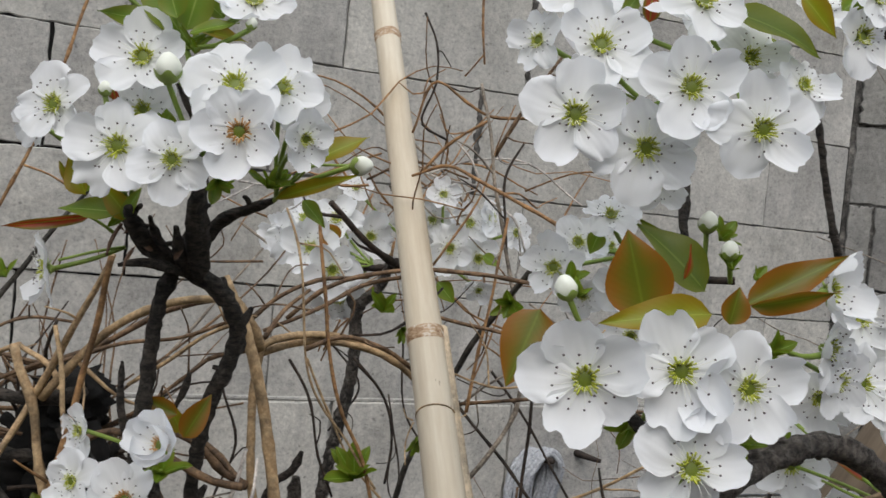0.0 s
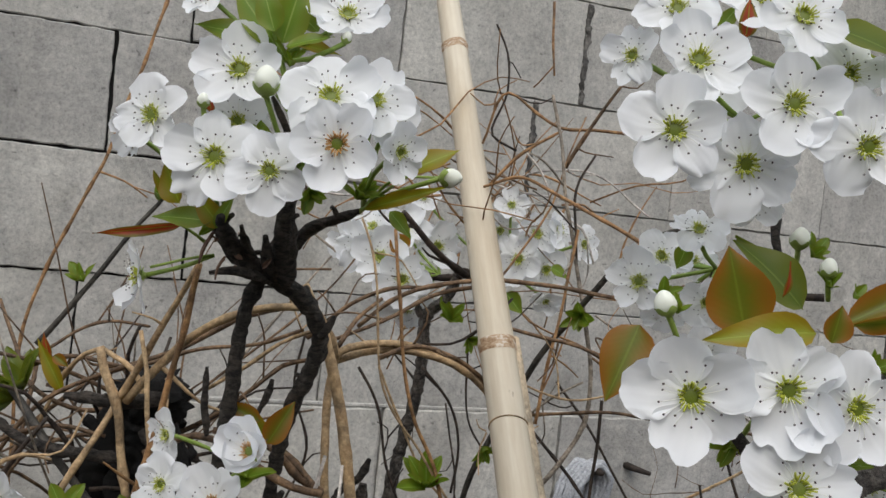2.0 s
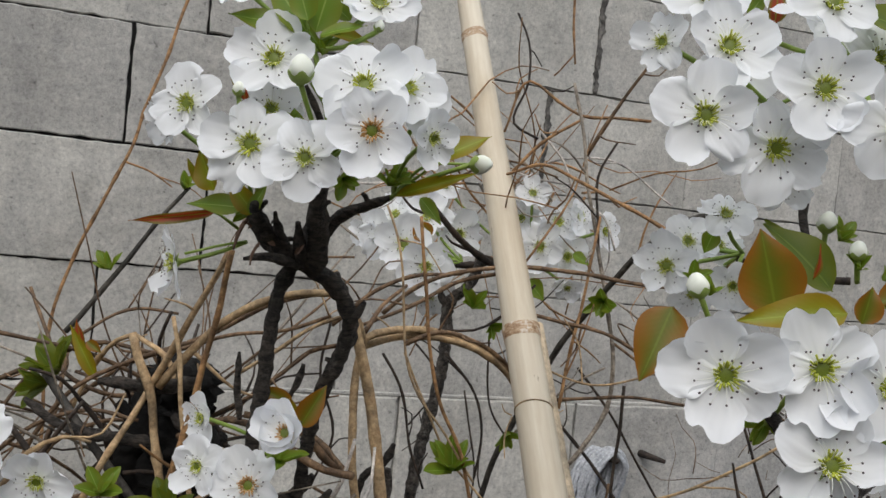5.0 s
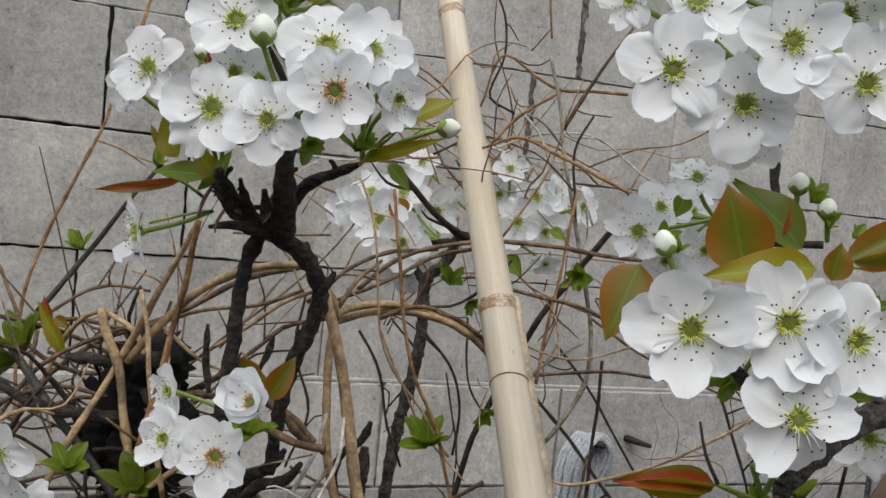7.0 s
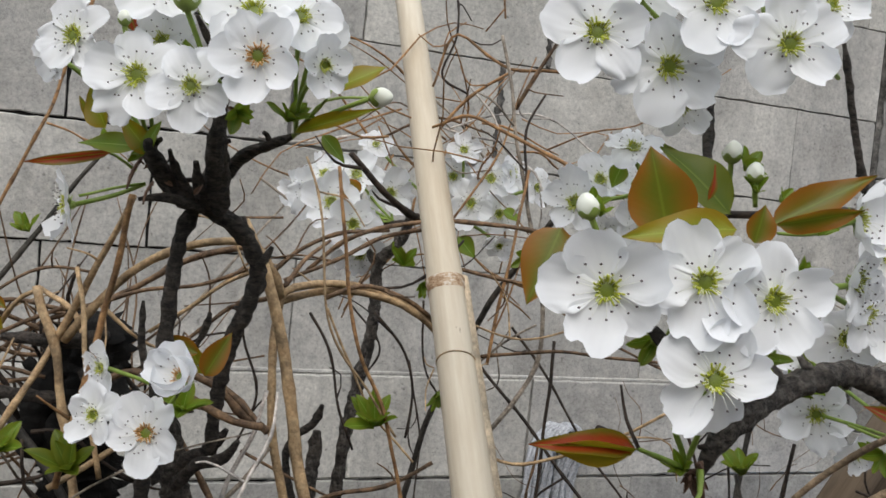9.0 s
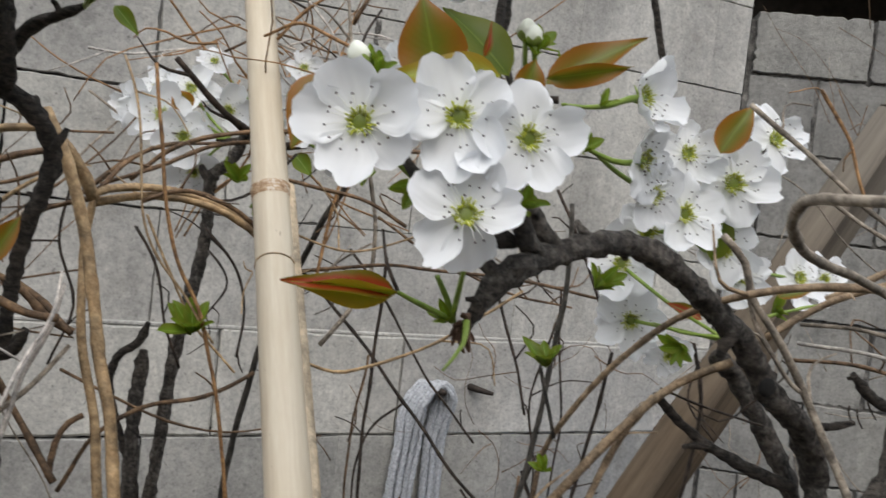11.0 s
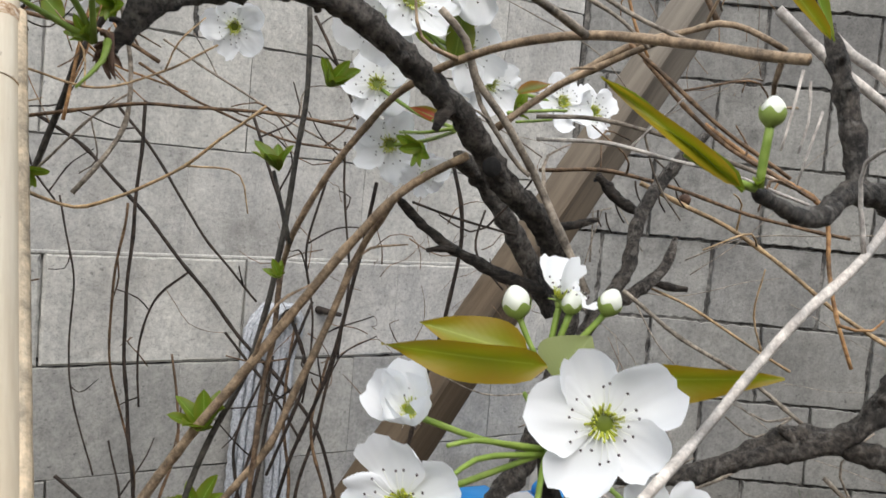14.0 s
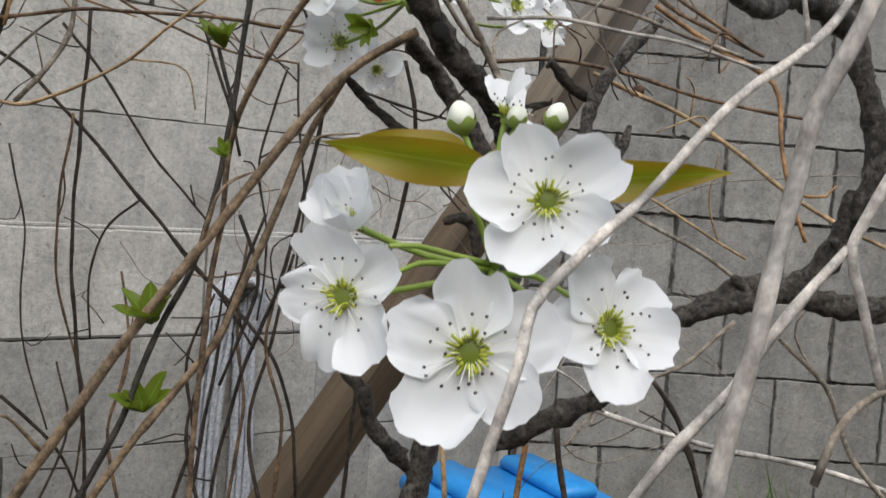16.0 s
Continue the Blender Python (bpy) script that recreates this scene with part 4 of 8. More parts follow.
leaf(left_pear, (0.0202, -0.8218, 1.0779), (0.0106, -0.8183, 1.0861), (-0.3216, -0.8195, 0.4743), 0.0079, LEAF_GREEN, 0.25, 0.10, 58)
vine("", [(-0.0061, -0.7844, 0.9943), (-0.0181, -0.7904, 1.0106), (-0.0327, -0.7953, 1.0341)], 0.0007, 0.0005, STEM, 24, 0.07, twigs=0, parent=left_pear)
vine("", [(0.007, -0.8179, 1.0647), (0.0027, -0.816, 1.0759), (0.004, -0.8161, 1.0854)], 0.0008, 0.0006, STEM, 25, 0.07, twigs=0, parent=left_pear)
vine("", [(0.0068, -0.8177, 1.067), (0.0205, -0.8219, 1.0756), (0.0286, -0.8243, 1.0835)], 0.0007, 0.0005, STEM, 26, 0.07, twigs=0, parent=left_pear)
vine("", [(0.007, -0.8179, 1.0647), (0.0128, -0.815, 1.0495), (0.0186, -0.8124, 1.0291)], 0.0012, 0.0017, STEM, 27, 0.07, twigs=0, parent=left_pear)
spur_e = (0.0065, -0.7924, 0.8848)
blossom(left_pear, (0.0108, -0.8194, 0.9061), (-0.36, -0.86, 0.36), 0.0165, spin=0.20, open_=0.55, lifts=(18, 14, 38, 50, 42), red=1, root=spur_e)
blossom(left_pear, (-0.0002, -0.8049, 0.8794), (-0.386, -0.8926, 0.2331), 0.0176, spin=0.60, open_=0.95, red=1, root=(0.0152, -0.7835, 0.8854))
blossom(left_pear, (-0.021, -0.7921, 0.8836), (-0.6925, -0.7158, 0.0904), 0.0137, spin=0.20, root=(0.014, -0.7831, 0.8852))
blossom(left_pear, (-0.0197, -0.7706, 0.8994), (-0.8616, -0.5067, -0.0296), 0.0125, spin=0.10, root=(0.015, -0.7728, 0.8851))
leaf(left_pear, (0.0206, -0.7737, 0.9076), (0.0047, -0.7678, 0.9145), (-0.428, -0.8463, 0.3171), 0.0087, LEAF_BRONZE, 0.40, 0.10, 59)
leaf(left_pear, (0.0236, -0.7805, 0.8989), (0.0338, -0.7831, 0.9195), (-0.1594, -0.8929, 0.421), 0.0117, LEAF_BRONZE, 0.40, 0.10, 60)
leaf(left_pear, (0.0251, -0.7652, 0.8967), (0.0145, -0.7607, 0.9135), (-0.247, -0.9371, 0.2465), 0.0079, LEAF_OLIVE, 0.40, 0.10, 61)
shoot(left_pear, (0.0153, -0.7836, 0.8841), (0.0119, -0.5318, 0.8468), 0.0126, n=6, seed=68)
blossom(left_pear, (-0.0750, -0.7792, 0.8482), (-0.515, -0.8298, 0.2149), 0.0163, spin=0.40)
blossom(left_pear, (-0.1085, -0.7994, 0.8947), (-0.4162, -0.8832, 0.2161), 0.0184, spin=0.40, root=(-0.1029, -0.7599, 0.8735))
blossom(left_pear, (-0.0835, -0.805, 0.8806), (-0.1825, -0.953, -0.242), 0.0152, spin=0.90)

# ---- pear tree by the wall ----
middle_pear = thing("pear_tree", "slender grey pear tree in blossom close to the wall", "tree", "pear trees")
branch(middle_pear, [(0.1637, -0.6303, 0.9785), (0.1548, -0.6281, 0.9586), (0.145, -0.6252, 0.948), (0.1437, -0.6256, 0.9233), (0.1436, -0.6263, 0.9044), (0.1382, -0.6258, 0.866), (0.1324, -0.6252, 0.8313), (0.1306, -0.6252, 0.8122), (0.1406, -0.6052, 0.3655), (0.1456, -0.5952, -0.02)], 0.0037, 0.0051, BARK_GREY, 28, 2)
branch(middle_pear, [(0.1373, -0.6225, 0.9528), (0.1417, -0.6243, 0.9439), (0.1465, -0.626, 0.9388)], 0.0027, 0.0037, BARK_GREY, 29, 0)
branch(middle_pear, [(0.1129, -0.6356, 0.8527), (0.1094, -0.6325, 0.8402), (0.0977, -0.6257, 0.8277), (0.0951, -0.6232, 0.8109), (0.1002, -0.6242, 0.7913), (0.1083, -0.6267, 0.7683), (0.1183, -0.6067, 0.3458), (0.1233, -0.5967, -0.02)], 0.0025, 0.0042, BARK, 30, 1)
branch(middle_pear, [(0.1135, -0.6258, 0.8335), (0.112, -0.6262, 0.8118), (0.112, -0.6276, 0.7831), (0.1116, -0.6292, 0.7472), (0.1216, -0.6092, 0.3362), (0.1266, -0.5992, -0.02)], 0.0042, 0.0055, BARK_GREY, 31, 1)
branch(middle_pear, [(0.1674, -0.621, 0.9781), (0.1808, -0.6204, 0.9722), (0.2049, -0.623, 0.9729)], 0.0034, 0.0021, TWIG_DARK, 32, 2)
branch(middle_pear, [(0.1048, -0.5901, 0.9701), (0.1306, -0.5985, 0.973), (0.1569, -0.6073, 0.9702), (0.1751, -0.6131, 0.9742)], 0.0014, 0.0025, TWIG_DARK, 33, 2)
spur_f = (0.1567, -0.6071, 0.9721)
spur_g = (0.2008, -0.6215, 0.9771)
blossom(middle_pear, (0.1121, -0.6132, 0.981), (-0.4131, -0.9026, 0.1209), 0.0202, root=spur_f)
blossom(middle_pear, (0.1239, -0.628, 0.9686), (-0.2077, -0.9767, -0.0545), 0.0192, spin=0.70, root=spur_f)
blossom(middle_pear, (0.1027, -0.5889, 0.9847), (-0.6478, -0.7572, 0.0829), 0.0187, spin=1.40, root=spur_f)
blossom(middle_pear, (0.1309, -0.5976, 1.0012), (-0.2365, -0.8816, 0.4084), 0.0179, spin=2.10, root=spur_f)
blossom(middle_pear, (0.1129, -0.5812, 0.9999), (-0.4714, -0.7167, 0.5139), 0.0159, spin=2.80, root=spur_f)
blossom(middle_pear, (0.1564, -0.5958, 0.991), (-0.0374, -0.9868, 0.1576), 0.0175, spin=3.50, root=spur_f)
blossom(middle_pear, (0.1373, -0.6016, 0.9484), (-0.2392, -0.8781, -0.4144), 0.0187, spin=4.20, root=spur_f)
blossom(middle_pear, (0.0946, -0.5756, 0.9859), (-0.8398, -0.5416, 0.0362), 0.0137, spin=4.90, root=spur_f)
blossom(middle_pear, (0.1983, -0.619, 1.0245), (-0.3253, -0.8568, 0.4001), 0.0134, spin=0.30, root=spur_g)
blossom(middle_pear, (0.2166, -0.6257, 1.0071), (-0.2317, -0.9434, 0.2372), 0.0164, spin=1.10, root=spur_g)
blossom(middle_pear, (0.198, -0.6412, 0.9893), (-0.578, -0.8104, 0.0958), 0.0174, spin=1.90, root=spur_g)
blossom(middle_pear, (0.2303, -0.6301, 1.0118), (0.2767, -0.9458, 0.1702), 0.0142, spin=2.70, root=spur_g)
blossom(middle_pear, (0.2425, -0.6449, 1.004), (0.3517, -0.936, 0.016), 0.0147, spin=3.50, root=spur_g)
blossom(middle_pear, (0.2198, -0.6381, 0.9841), (-0.0198, -0.9993, -0.0319), 0.0162, spin=4.30, root=spur_g)
blossom(middle_pear, (0.2218, -0.6395, 0.9632), (-0.0392, -0.8202, -0.5708), 0.0110, spin=5.10, root=spur_g)
blossom(middle_pear, (0.1965, -0.6085, 1.0067), (-0.6481, -0.7417, 0.1726), 0.0152, spin=5.90, root=spur_g)
blossom(middle_pear, (0.2195, -0.617, 0.9823), (-0.1431, -0.9323, 0.3322), 0.0137, spin=6.70, root=spur_g)
blossom(middle_pear, (0.1472, -0.5811, 1.0236), (-0.3162, -0.7801, 0.5399), 0.0123, spin=7.50, root=spur_g)
leaf(middle_pear, (0.1918, -0.64, 0.9666), (0.2038, -0.6444, 0.9536), (-0.1431, -0.9323, 0.3322), 0.0128, LEAF_GREEN, 0.25, 0.10, 69)
leaf(middle_pear, (0.2187, -0.6482, 0.9867), (0.2301, -0.6522, 0.9805), (-0.1519, -0.821, 0.5504), 0.0090, LEAF_GREEN, 0.25, 0.10, 70)
leaf(middle_pear, (0.1271, -0.618, 0.9857), (0.117, -0.6142, 0.9978), (-0.3253, -0.8568, 0.4001), 0.0151, LEAF_BRONZE, 0.25, 0.10, 71)
shoot(middle_pear, (0.1597, -0.6302, 0.9441), (-0.3061, -0.7199, 0.623), 0.0151, n=6, seed=78)
shoot(middle_pear, (0.1714, -0.6344, 0.9341), (0.3186, -0.8434, -0.4327), 0.0113, n=5, seed=85)

# ---- pear tree with the arching limb ----
right_pear = thing("pear_tree", "old pear tree with a thick arching grey limb and white blossom", "tree", "pear trees")
branch(right_pear, [(0.1681, -0.9473, 0.9086), (0.1702, -0.9493, 0.9159), (0.1745, -0.9504, 0.9225), (0.186, -0.9476, 0.9278), (0.2031, -0.9412, 0.9331), (0.2222, -0.9383, 0.9374), (0.2429, -0.9345, 0.9355), (0.2652, -0.9319, 0.9277), (0.2887, -0.9291, 0.915), (0.3103, -0.9254, 0.8998), (0.3314, -0.9203, 0.882), (0.36, -0.9151, 0.8639), (0.3828, -0.9063, 0.846), (0.3978, -0.8993, 0.8205)], 0.0041, 0.0059, BARK_GREY, 34, 7, sides=24, rough=0.34, rings=0.08, knots=0.1, step=0.0028)
branch(right_pear, [(0.1919, -0.9475, 0.9301), (0.1851, -0.9468, 0.9373), (0.1799, -0.947, 0.9468), (0.1746, -0.947, 0.957), (0.172, -0.9488, 0.9655)], 0.0031, 0.0025, BARK_GREY, 35, 2, sides=16, rough=0.34, rings=0.08, step=0.0028)
branch(right_pear, [(0.2022, -0.9429, 0.9334), (0.1957, -0.9415, 0.939), (0.1899, -0.9403, 0.9468), (0.1842, -0.9391, 0.9555)], 0.0037, 0.0029, BARK_GREY, 36, 1, sides=16, rough=0.34, rings=0.08, step=0.0028)
branch(right_pear, [(0.1742, -0.9502, 0.9223), (0.1689, -0.9483, 0.9271), (0.1646, -0.947, 0.932), (0.1619, -0.9467, 0.9363)], 0.0030, 0.0024, BARK_GREY, 37, 0, sides=16, rough=0.4)
branch(right_pear, [(0.1707, -0.9497, 0.9151), (0.1679, -0.9493, 0.9124), (0.1657, -0.9495, 0.9077), (0.165, -0.9504, 0.9048)], 0.0030, 0.0016, BARK, 38, 2, sides=14, rough=0.5)
branch(right_pear, [(0.1628, -0.9478, 0.9068), (0.1626, -0.9486, 0.9014), (0.1643, -0.9504, 0.8971)], 0.0016, 0.0007, HUSK, 39, 4)
leaf(right_pear, (0.1629, -0.949, 0.9074), (0.1593, -0.9472, 0.9015), (-0.3423, -0.9028, 0.2603), 0.0022, HUSK, 0.60, 0.20, 86)
leaf(right_pear, (0.1626, -0.9489, 0.905), (0.1656, -0.9512, 0.8969), (-0.3423, -0.9028, 0.2603), 0.0022, HUSK, 0.60, 0.20, 87)
leaf(right_pear, (0.1619, -0.9485, 0.9049), (0.1605, -0.948, 0.8984), (-0.3423, -0.9028, 0.2603), 0.0022, HUSK, 0.60, 0.20, 88)
leaf(right_pear, (0.1641, -0.9498, 0.9043), (0.1672, -0.9519, 0.9008), (-0.3423, -0.9028, 0.2603), 0.0022, HUSK, 0.60, 0.20, 89)
branch(right_pear, [(0.2173, -0.9401, 0.9371), (0.2131, -0.9386, 0.9401), (0.2101, -0.9377, 0.9441)], 0.0024, 0.0018, BARK_GREY, 40, 0)
branch(right_pear, [(0.2983, -0.9319, 0.905), (0.2944, -0.931, 0.9006), (0.2918, -0.9309, 0.8958)], 0.0036, 0.0027, BARK, 41, 1)
branch(right_pear, [(0.3325, -0.8874, 0.8892), (0.3450, -0.8779, 0.8853), (0.3613, -0.8714, 0.8747), (0.3731, -0.8740, 0.8612), (0.3841, -0.8764, 0.8453), (0.3924, -0.8831, 0.8275), (0.3971, -0.8872, 0.8135)], 0.0041, 0.0052, BARK_GREY, 42, 1)
branch(right_pear, [(0.1819, -0.9501, 0.9344), (0.164, -0.9542, 0.9366), (0.1479, -0.9599, 0.942), (0.1374, -0.9614, 0.9494), (0.1331, -0.9547, 0.9575)], 0.0027, 0.0021, BARK, 43, 2)
branch(right_pear, [(0.1614, -0.9535, 0.9596), (0.1671, -0.9543, 0.9536), (0.1748, -0.956, 0.945), (0.1794, -0.9567, 0.9323)], 0.0029, 0.0035, BARK, 44, 1)
branch(right_pear, [(0.3062, -0.8782, 0.8686), (0.3177, -0.8804, 0.858), (0.3309, -0.8836, 0.8488), (0.3489, -0.8899, 0.8397), (0.366, -0.8955, 0.8325), (0.381, -0.8996, 0.8276)], 0.0019, 0.0035, BARK, 45, 1)
branch(right_pear, [(0.3229, -0.8824, 0.8442), (0.3282, -0.8857, 0.8456), (0.3345, -0.8898, 0.8455)], 0.0019, 0.0017, BARK, 46, 0)
branch(right_pear, [(0.3946, -0.9173, 0.8648), (0.3879, -0.9132, 0.8622), (0.3744, -0.9048, 0.8586)], 0.0019, 0.0024, BARK, 47, 0)
branch(right_pear, [(0.4534, -0.9275, 0.912), (0.4382, -0.9249, 0.8967), (0.4233, -0.9227, 0.8789), (0.4133, -0.9235, 0.862), (0.4069, -0.9269, 0.8432), (0.3949, -0.9264, 0.8268), (0.3821, -0.9258, 0.8056)], 0.0028, 0.0036, BARK_GREY, 48, 3)
branch(right_pear, [(0.4008, -0.9077, 0.8862), (0.4118, -0.9095, 0.8772), (0.4253, -0.9128, 0.8696)], 0.0027, 0.0031, BARK, 49, 1)
branch(right_pear, [(0.4412, -0.9239, 0.8586), (0.4323, -0.927, 0.8462), (0.4213, -0.9285, 0.838), (0.4019, -0.9251, 0.8251)], 0.0023, 0.0032, BARK_GREY, 50, 2)
branch(right_pear, [(0.447, -0.9295, 0.8338), (0.4386, -0.9241, 0.8344), (0.4302, -0.9186, 0.8357)], 0.0020, 0.0020, BARK, 51, 0)
branch(right_pear, [(0.3365, -0.9203, 0.8062), (0.3428, -0.9241, 0.8089), (0.3472, -0.9273, 0.8048), (0.3487, -0.9292, 0.7924)], 0.0023, 0.0027, BARK, 52, 2)
branch(right_pear, [(0.384, -0.8918, 0.8557), (0.3913, -0.8991, 0.8359), (0.3936, -0.9028, 0.8171), (0.3903, -0.9034, 0.7843), (0.3809, -0.8999, 0.7483), (0.3669, -0.893, 0.7162), (0.3563, -0.8883, 0.6871), (0.3502, -0.8869, 0.6545), (0.3602, -0.8669, 0.2945), (0.3652, -0.8569, -0.02)], 0.0052, 0.0100, BARK_GREY, 53, 3, name="trunk", sides=14)
branch(right_pear, [(0.274, -0.9495, 0.752), (0.2848, -0.9485, 0.7427), (0.2917, -0.9451, 0.7284), (0.3021, -0.9439, 0.7183), (0.3119, -0.9423, 0.7077)], 0.0024, 0.0035, BARK_GREY, 54, 3)
branch(right_pear, [(0.308, -0.9993, 0.7324), (0.3199, -1.011, 0.7432), (0.3299, -1.0216, 0.7517), (0.3384, -1.0312, 0.7599)], 0.0040, 0.0032, BARK_GREY, 55, 3)
branch(right_pear, [(0.3518, -0.9851, 0.7661), (0.3713, -1.0012, 0.7704), (0.3836, -1.012, 0.7772), (0.3938, -1.0213, 0.7859), (0.4022, -1.0295, 0.7923), (0.4125, -1.0394, 0.7914), (0.4243, -1.0506, 0.7875), (0.4427, -1.0662, 0.7874)], 0.0035, 0.0047, BARK_GREY, 56, 4, sides=14)
branch(right_pear, [(0.4238, -1.0539, 0.8299), (0.4226, -1.0513, 0.8148), (0.4175, -1.046, 0.8012), (0.406, -1.0362, 0.79), (0.3923, -1.0245, 0.7837), (0.3803, -1.0139, 0.7776), (0.3681, -1.0035, 0.7681)], 0.0048, 0.0033, BARK_GREY, 57, 3, sides=12)
branch(right_pear, [(0.4155, -1.0532, 0.9191), (0.415, -1.0538, 0.889), (0.4212, -1.0588, 0.8593), (0.4231, -1.0605, 0.835), (0.4205, -1.0587, 0.8183)], 0.0034, 0.0042, BARK_GREY, 58, 4, sides=12)
branch(right_pear, [(0.281, -1.0918, 0.8795), (0.2961, -1.0872, 0.8772), (0.3122, -1.0834, 0.8742), (0.3288, -1.0796, 0.8746), (0.3458, -1.0755, 0.8817), (0.365, -1.0735, 0.8817), (0.3858, -1.0729, 0.8772)], 0.0015, 0.0044, BARK_GREY, 59, 3, sides=12)
branch(right_pear, [(0.3482, -1.0613, 0.9327), (0.3504, -1.0657, 0.9155), (0.3525, -1.0699, 0.9002), (0.3529, -1.0726, 0.8875), (0.3501, -1.0728, 0.8804)], 0.0030, 0.0035, BARK_GREY, 60, 3, sides=12)
branch(right_pear, [(0.195, -0.8811, 1.0547), (0.1957, -0.8905, 1.0353), (0.1911, -0.8975, 1.0183), (0.1892, -0.9056, 1.0044), (0.1902, -0.9149, 0.9903)], 0.0017, 0.0015, BARK, 61, 1)
branch(right_pear, [(0.275, -0.8719, 1.0731), (0.2822, -0.8705, 1.0546), (0.2889, -0.8687, 1.0382), (0.2981, -0.8686, 1.0138), (0.3048, -0.8666, 1.0017)], 0.0015, 0.0018, BARK, 62, 1)
branch(right_pear, [(0.203, -0.8805, 1.0374), (0.2011, -0.8855, 1.0256), (0.1981, -0.8901, 1.014)], 0.0018, 0.0017, BARK, 63, 1)
spur_h = (0.17, -0.8992, 1.0569)
spur_i = (0.1985, -0.9098, 1.0748)
blossom(right_pear, (0.1406, -0.9091, 1.0741), (-0.2803, -0.9187, 0.2784), 0.0192, spin=0.30, root=spur_h)
blossom(right_pear, (0.1274, -0.9194, 1.0468), (-0.3644, -0.928, 0.0776), 0.0192, spin=0.10, root=spur_h)
blossom(right_pear, (0.1514, -0.9276, 1.038), (-0.2964, -0.9482, -0.1143), 0.0192, spin=0.50, root=spur_h)
blossom(right_pear, (0.159, -0.9389, 1.0586), (-0.3177, -0.9445, 0.0831), 0.0186, spin=0.25, root=spur_i)
blossom(right_pear, (0.1711, -0.9238, 1.0922), (-0.2351, -0.9155, 0.3264), 0.0177, spin=0.60, root=spur_i)
blossom(right_pear, (0.1399, -0.8923, 1.0954), (-0.4154, -0.8567, 0.3059), 0.0164, spin=0.80, root=spur_i)
blossom(right_pear, (0.1284, -0.8839, 1.0773), (-0.8555, -0.5169, 0.0312), 0.0129, spin=0.10, root=spur_h)
blossom(right_pear, (0.1795, -0.9516, 1.0464), (-0.313, -0.9496, -0.0153), 0.0185, spin=0.20, root=spur_i)
blossom(right_pear, (0.2122, -0.9315, 1.0677), (-0.0576, -0.9426, 0.3288), 0.0129, spin=0.70, root=spur_i)
blossom(right_pear, (0.2343, -0.9341, 1.0887), (-0.0009, -0.9879, 0.1553), 0.0159, spin=0.30)
blossom(right_pear, (0.1695, -0.9107, 1.0279), (-0.2898, -0.8607, -0.4185), 0.0115, spin=0.30, root=spur_h)
blossom(right_pear, (0.1947, -0.9025, 1.0882), (-0.2817, -0.9039, 0.322), 0.0170, spin=1.10)
blossom(right_pear, (0.1595, -0.8893, 1.0714), (-0.5444, -0.8144, 0.2011), 0.0158, spin=0.40)
blossom(right_pear, (0.2336, -0.9119, 1.1041), (-0.1054, -0.9067, 0.4085), 0.0139, spin=0.40)
blossom(right_pear, (0.239, -0.9355, 1.1027), (-0.0152, -0.9445, 0.3282), 0.0119, spin=0.20)
blossom(right_pear, (0.1954, -0.9218, 1.0765), (-0.0374, -0.9868, 0.1576), 0.0159, spin=0.90)
blossom(right_pear, (0.1722, -0.8986, 1.1042), (-0.3679, -0.8409, 0.3969), 0.0164, spin=0.20)
blossom(right_pear, (0.1491, -0.8843, 1.1007), (-0.5311, -0.7611, 0.3724), 0.0146, spin=0.20)
leaf(right_pear, (0.1839, -0.9251, 1.0908), (0.2158, -0.9379, 1.0804), (-0.2674, -0.7535, 0.6006), 0.0153, LEAF_DEEP, 0.30, 0.25, 90)
leaf(right_pear, (0.1944, -0.9133, 1.0843), (0.2164, -0.922, 1.0803), (-0.3535, -0.7659, 0.5371), 0.0105, LEAF_GREEN, 0.25, 0.10, 91)
leaf(right_pear, (0.1646, -0.9015, 1.0875), (0.165, -0.9012, 1.1023), (-0.1906, -0.9257, 0.3269), 0.0076, LEAF_RED, 0.25, 0.10, 92)
leaf(right_pear, (0.2165, -0.9213, 1.1035), (0.2299, -0.927, 1.0884), (-0.6679, -0.663, 0.3381), 0.0093, LEAF_OLIVE, 0.50, 0.10, 93)
leaf(right_pear, (0.1583, -0.8936, 1.091), (0.1644, -0.8957, 1.1012), (-0.3679, -0.8409, 0.3969), 0.0064, LEAF_GREEN, 0.25, 0.10, 94)
leaf(right_pear, (0.2269, -0.931, 1.0973), (0.2385, -0.9351, 1.1089), (-0.3616, -0.8045, 0.4713), 0.0083, LEAF_GREEN, 0.25, 0.10, 95)
vine("", [(0.1447, -0.911, 1.0528), (0.1552, -0.9069, 1.0552), (0.1672, -0.9035, 1.0561)], 0.0006, 0.0006, STEM, 65, 0.07, twigs=0, parent=right_pear)
vine("", [(0.1701, -0.8993, 1.0558), (0.1911, -0.8947, 1.038), (0.2003, -0.885, 1.0347)], 0.0008, 0.0012, STEM, 66, 0.07, twigs=0, parent=right_pear)
vine("", [(0.1986, -0.9099, 1.0738), (0.2342, -0.9028, 1.0586), (0.257, -0.8904, 1.0529)], 0.0008, 0.0010, STEM, 67, 0.07, twigs=0, parent=right_pear)
vine("", [(0.17, -0.8992, 1.0569), (0.1851, -0.9048, 1.067), (0.1985, -0.9098, 1.0748)], 0.0008, 0.0008, STEM, 68, 0.07, twigs=0, parent=right_pear)
spur_j = (0.1809, -0.9528, 0.9374)
spur_k = (0.1512, -0.9414, 0.9461)
blossom(right_pear, (0.115, -0.9639, 0.9645), (-0.4531, -0.887, 0.0886), 0.0188, spin=0.26, root=spur_k)
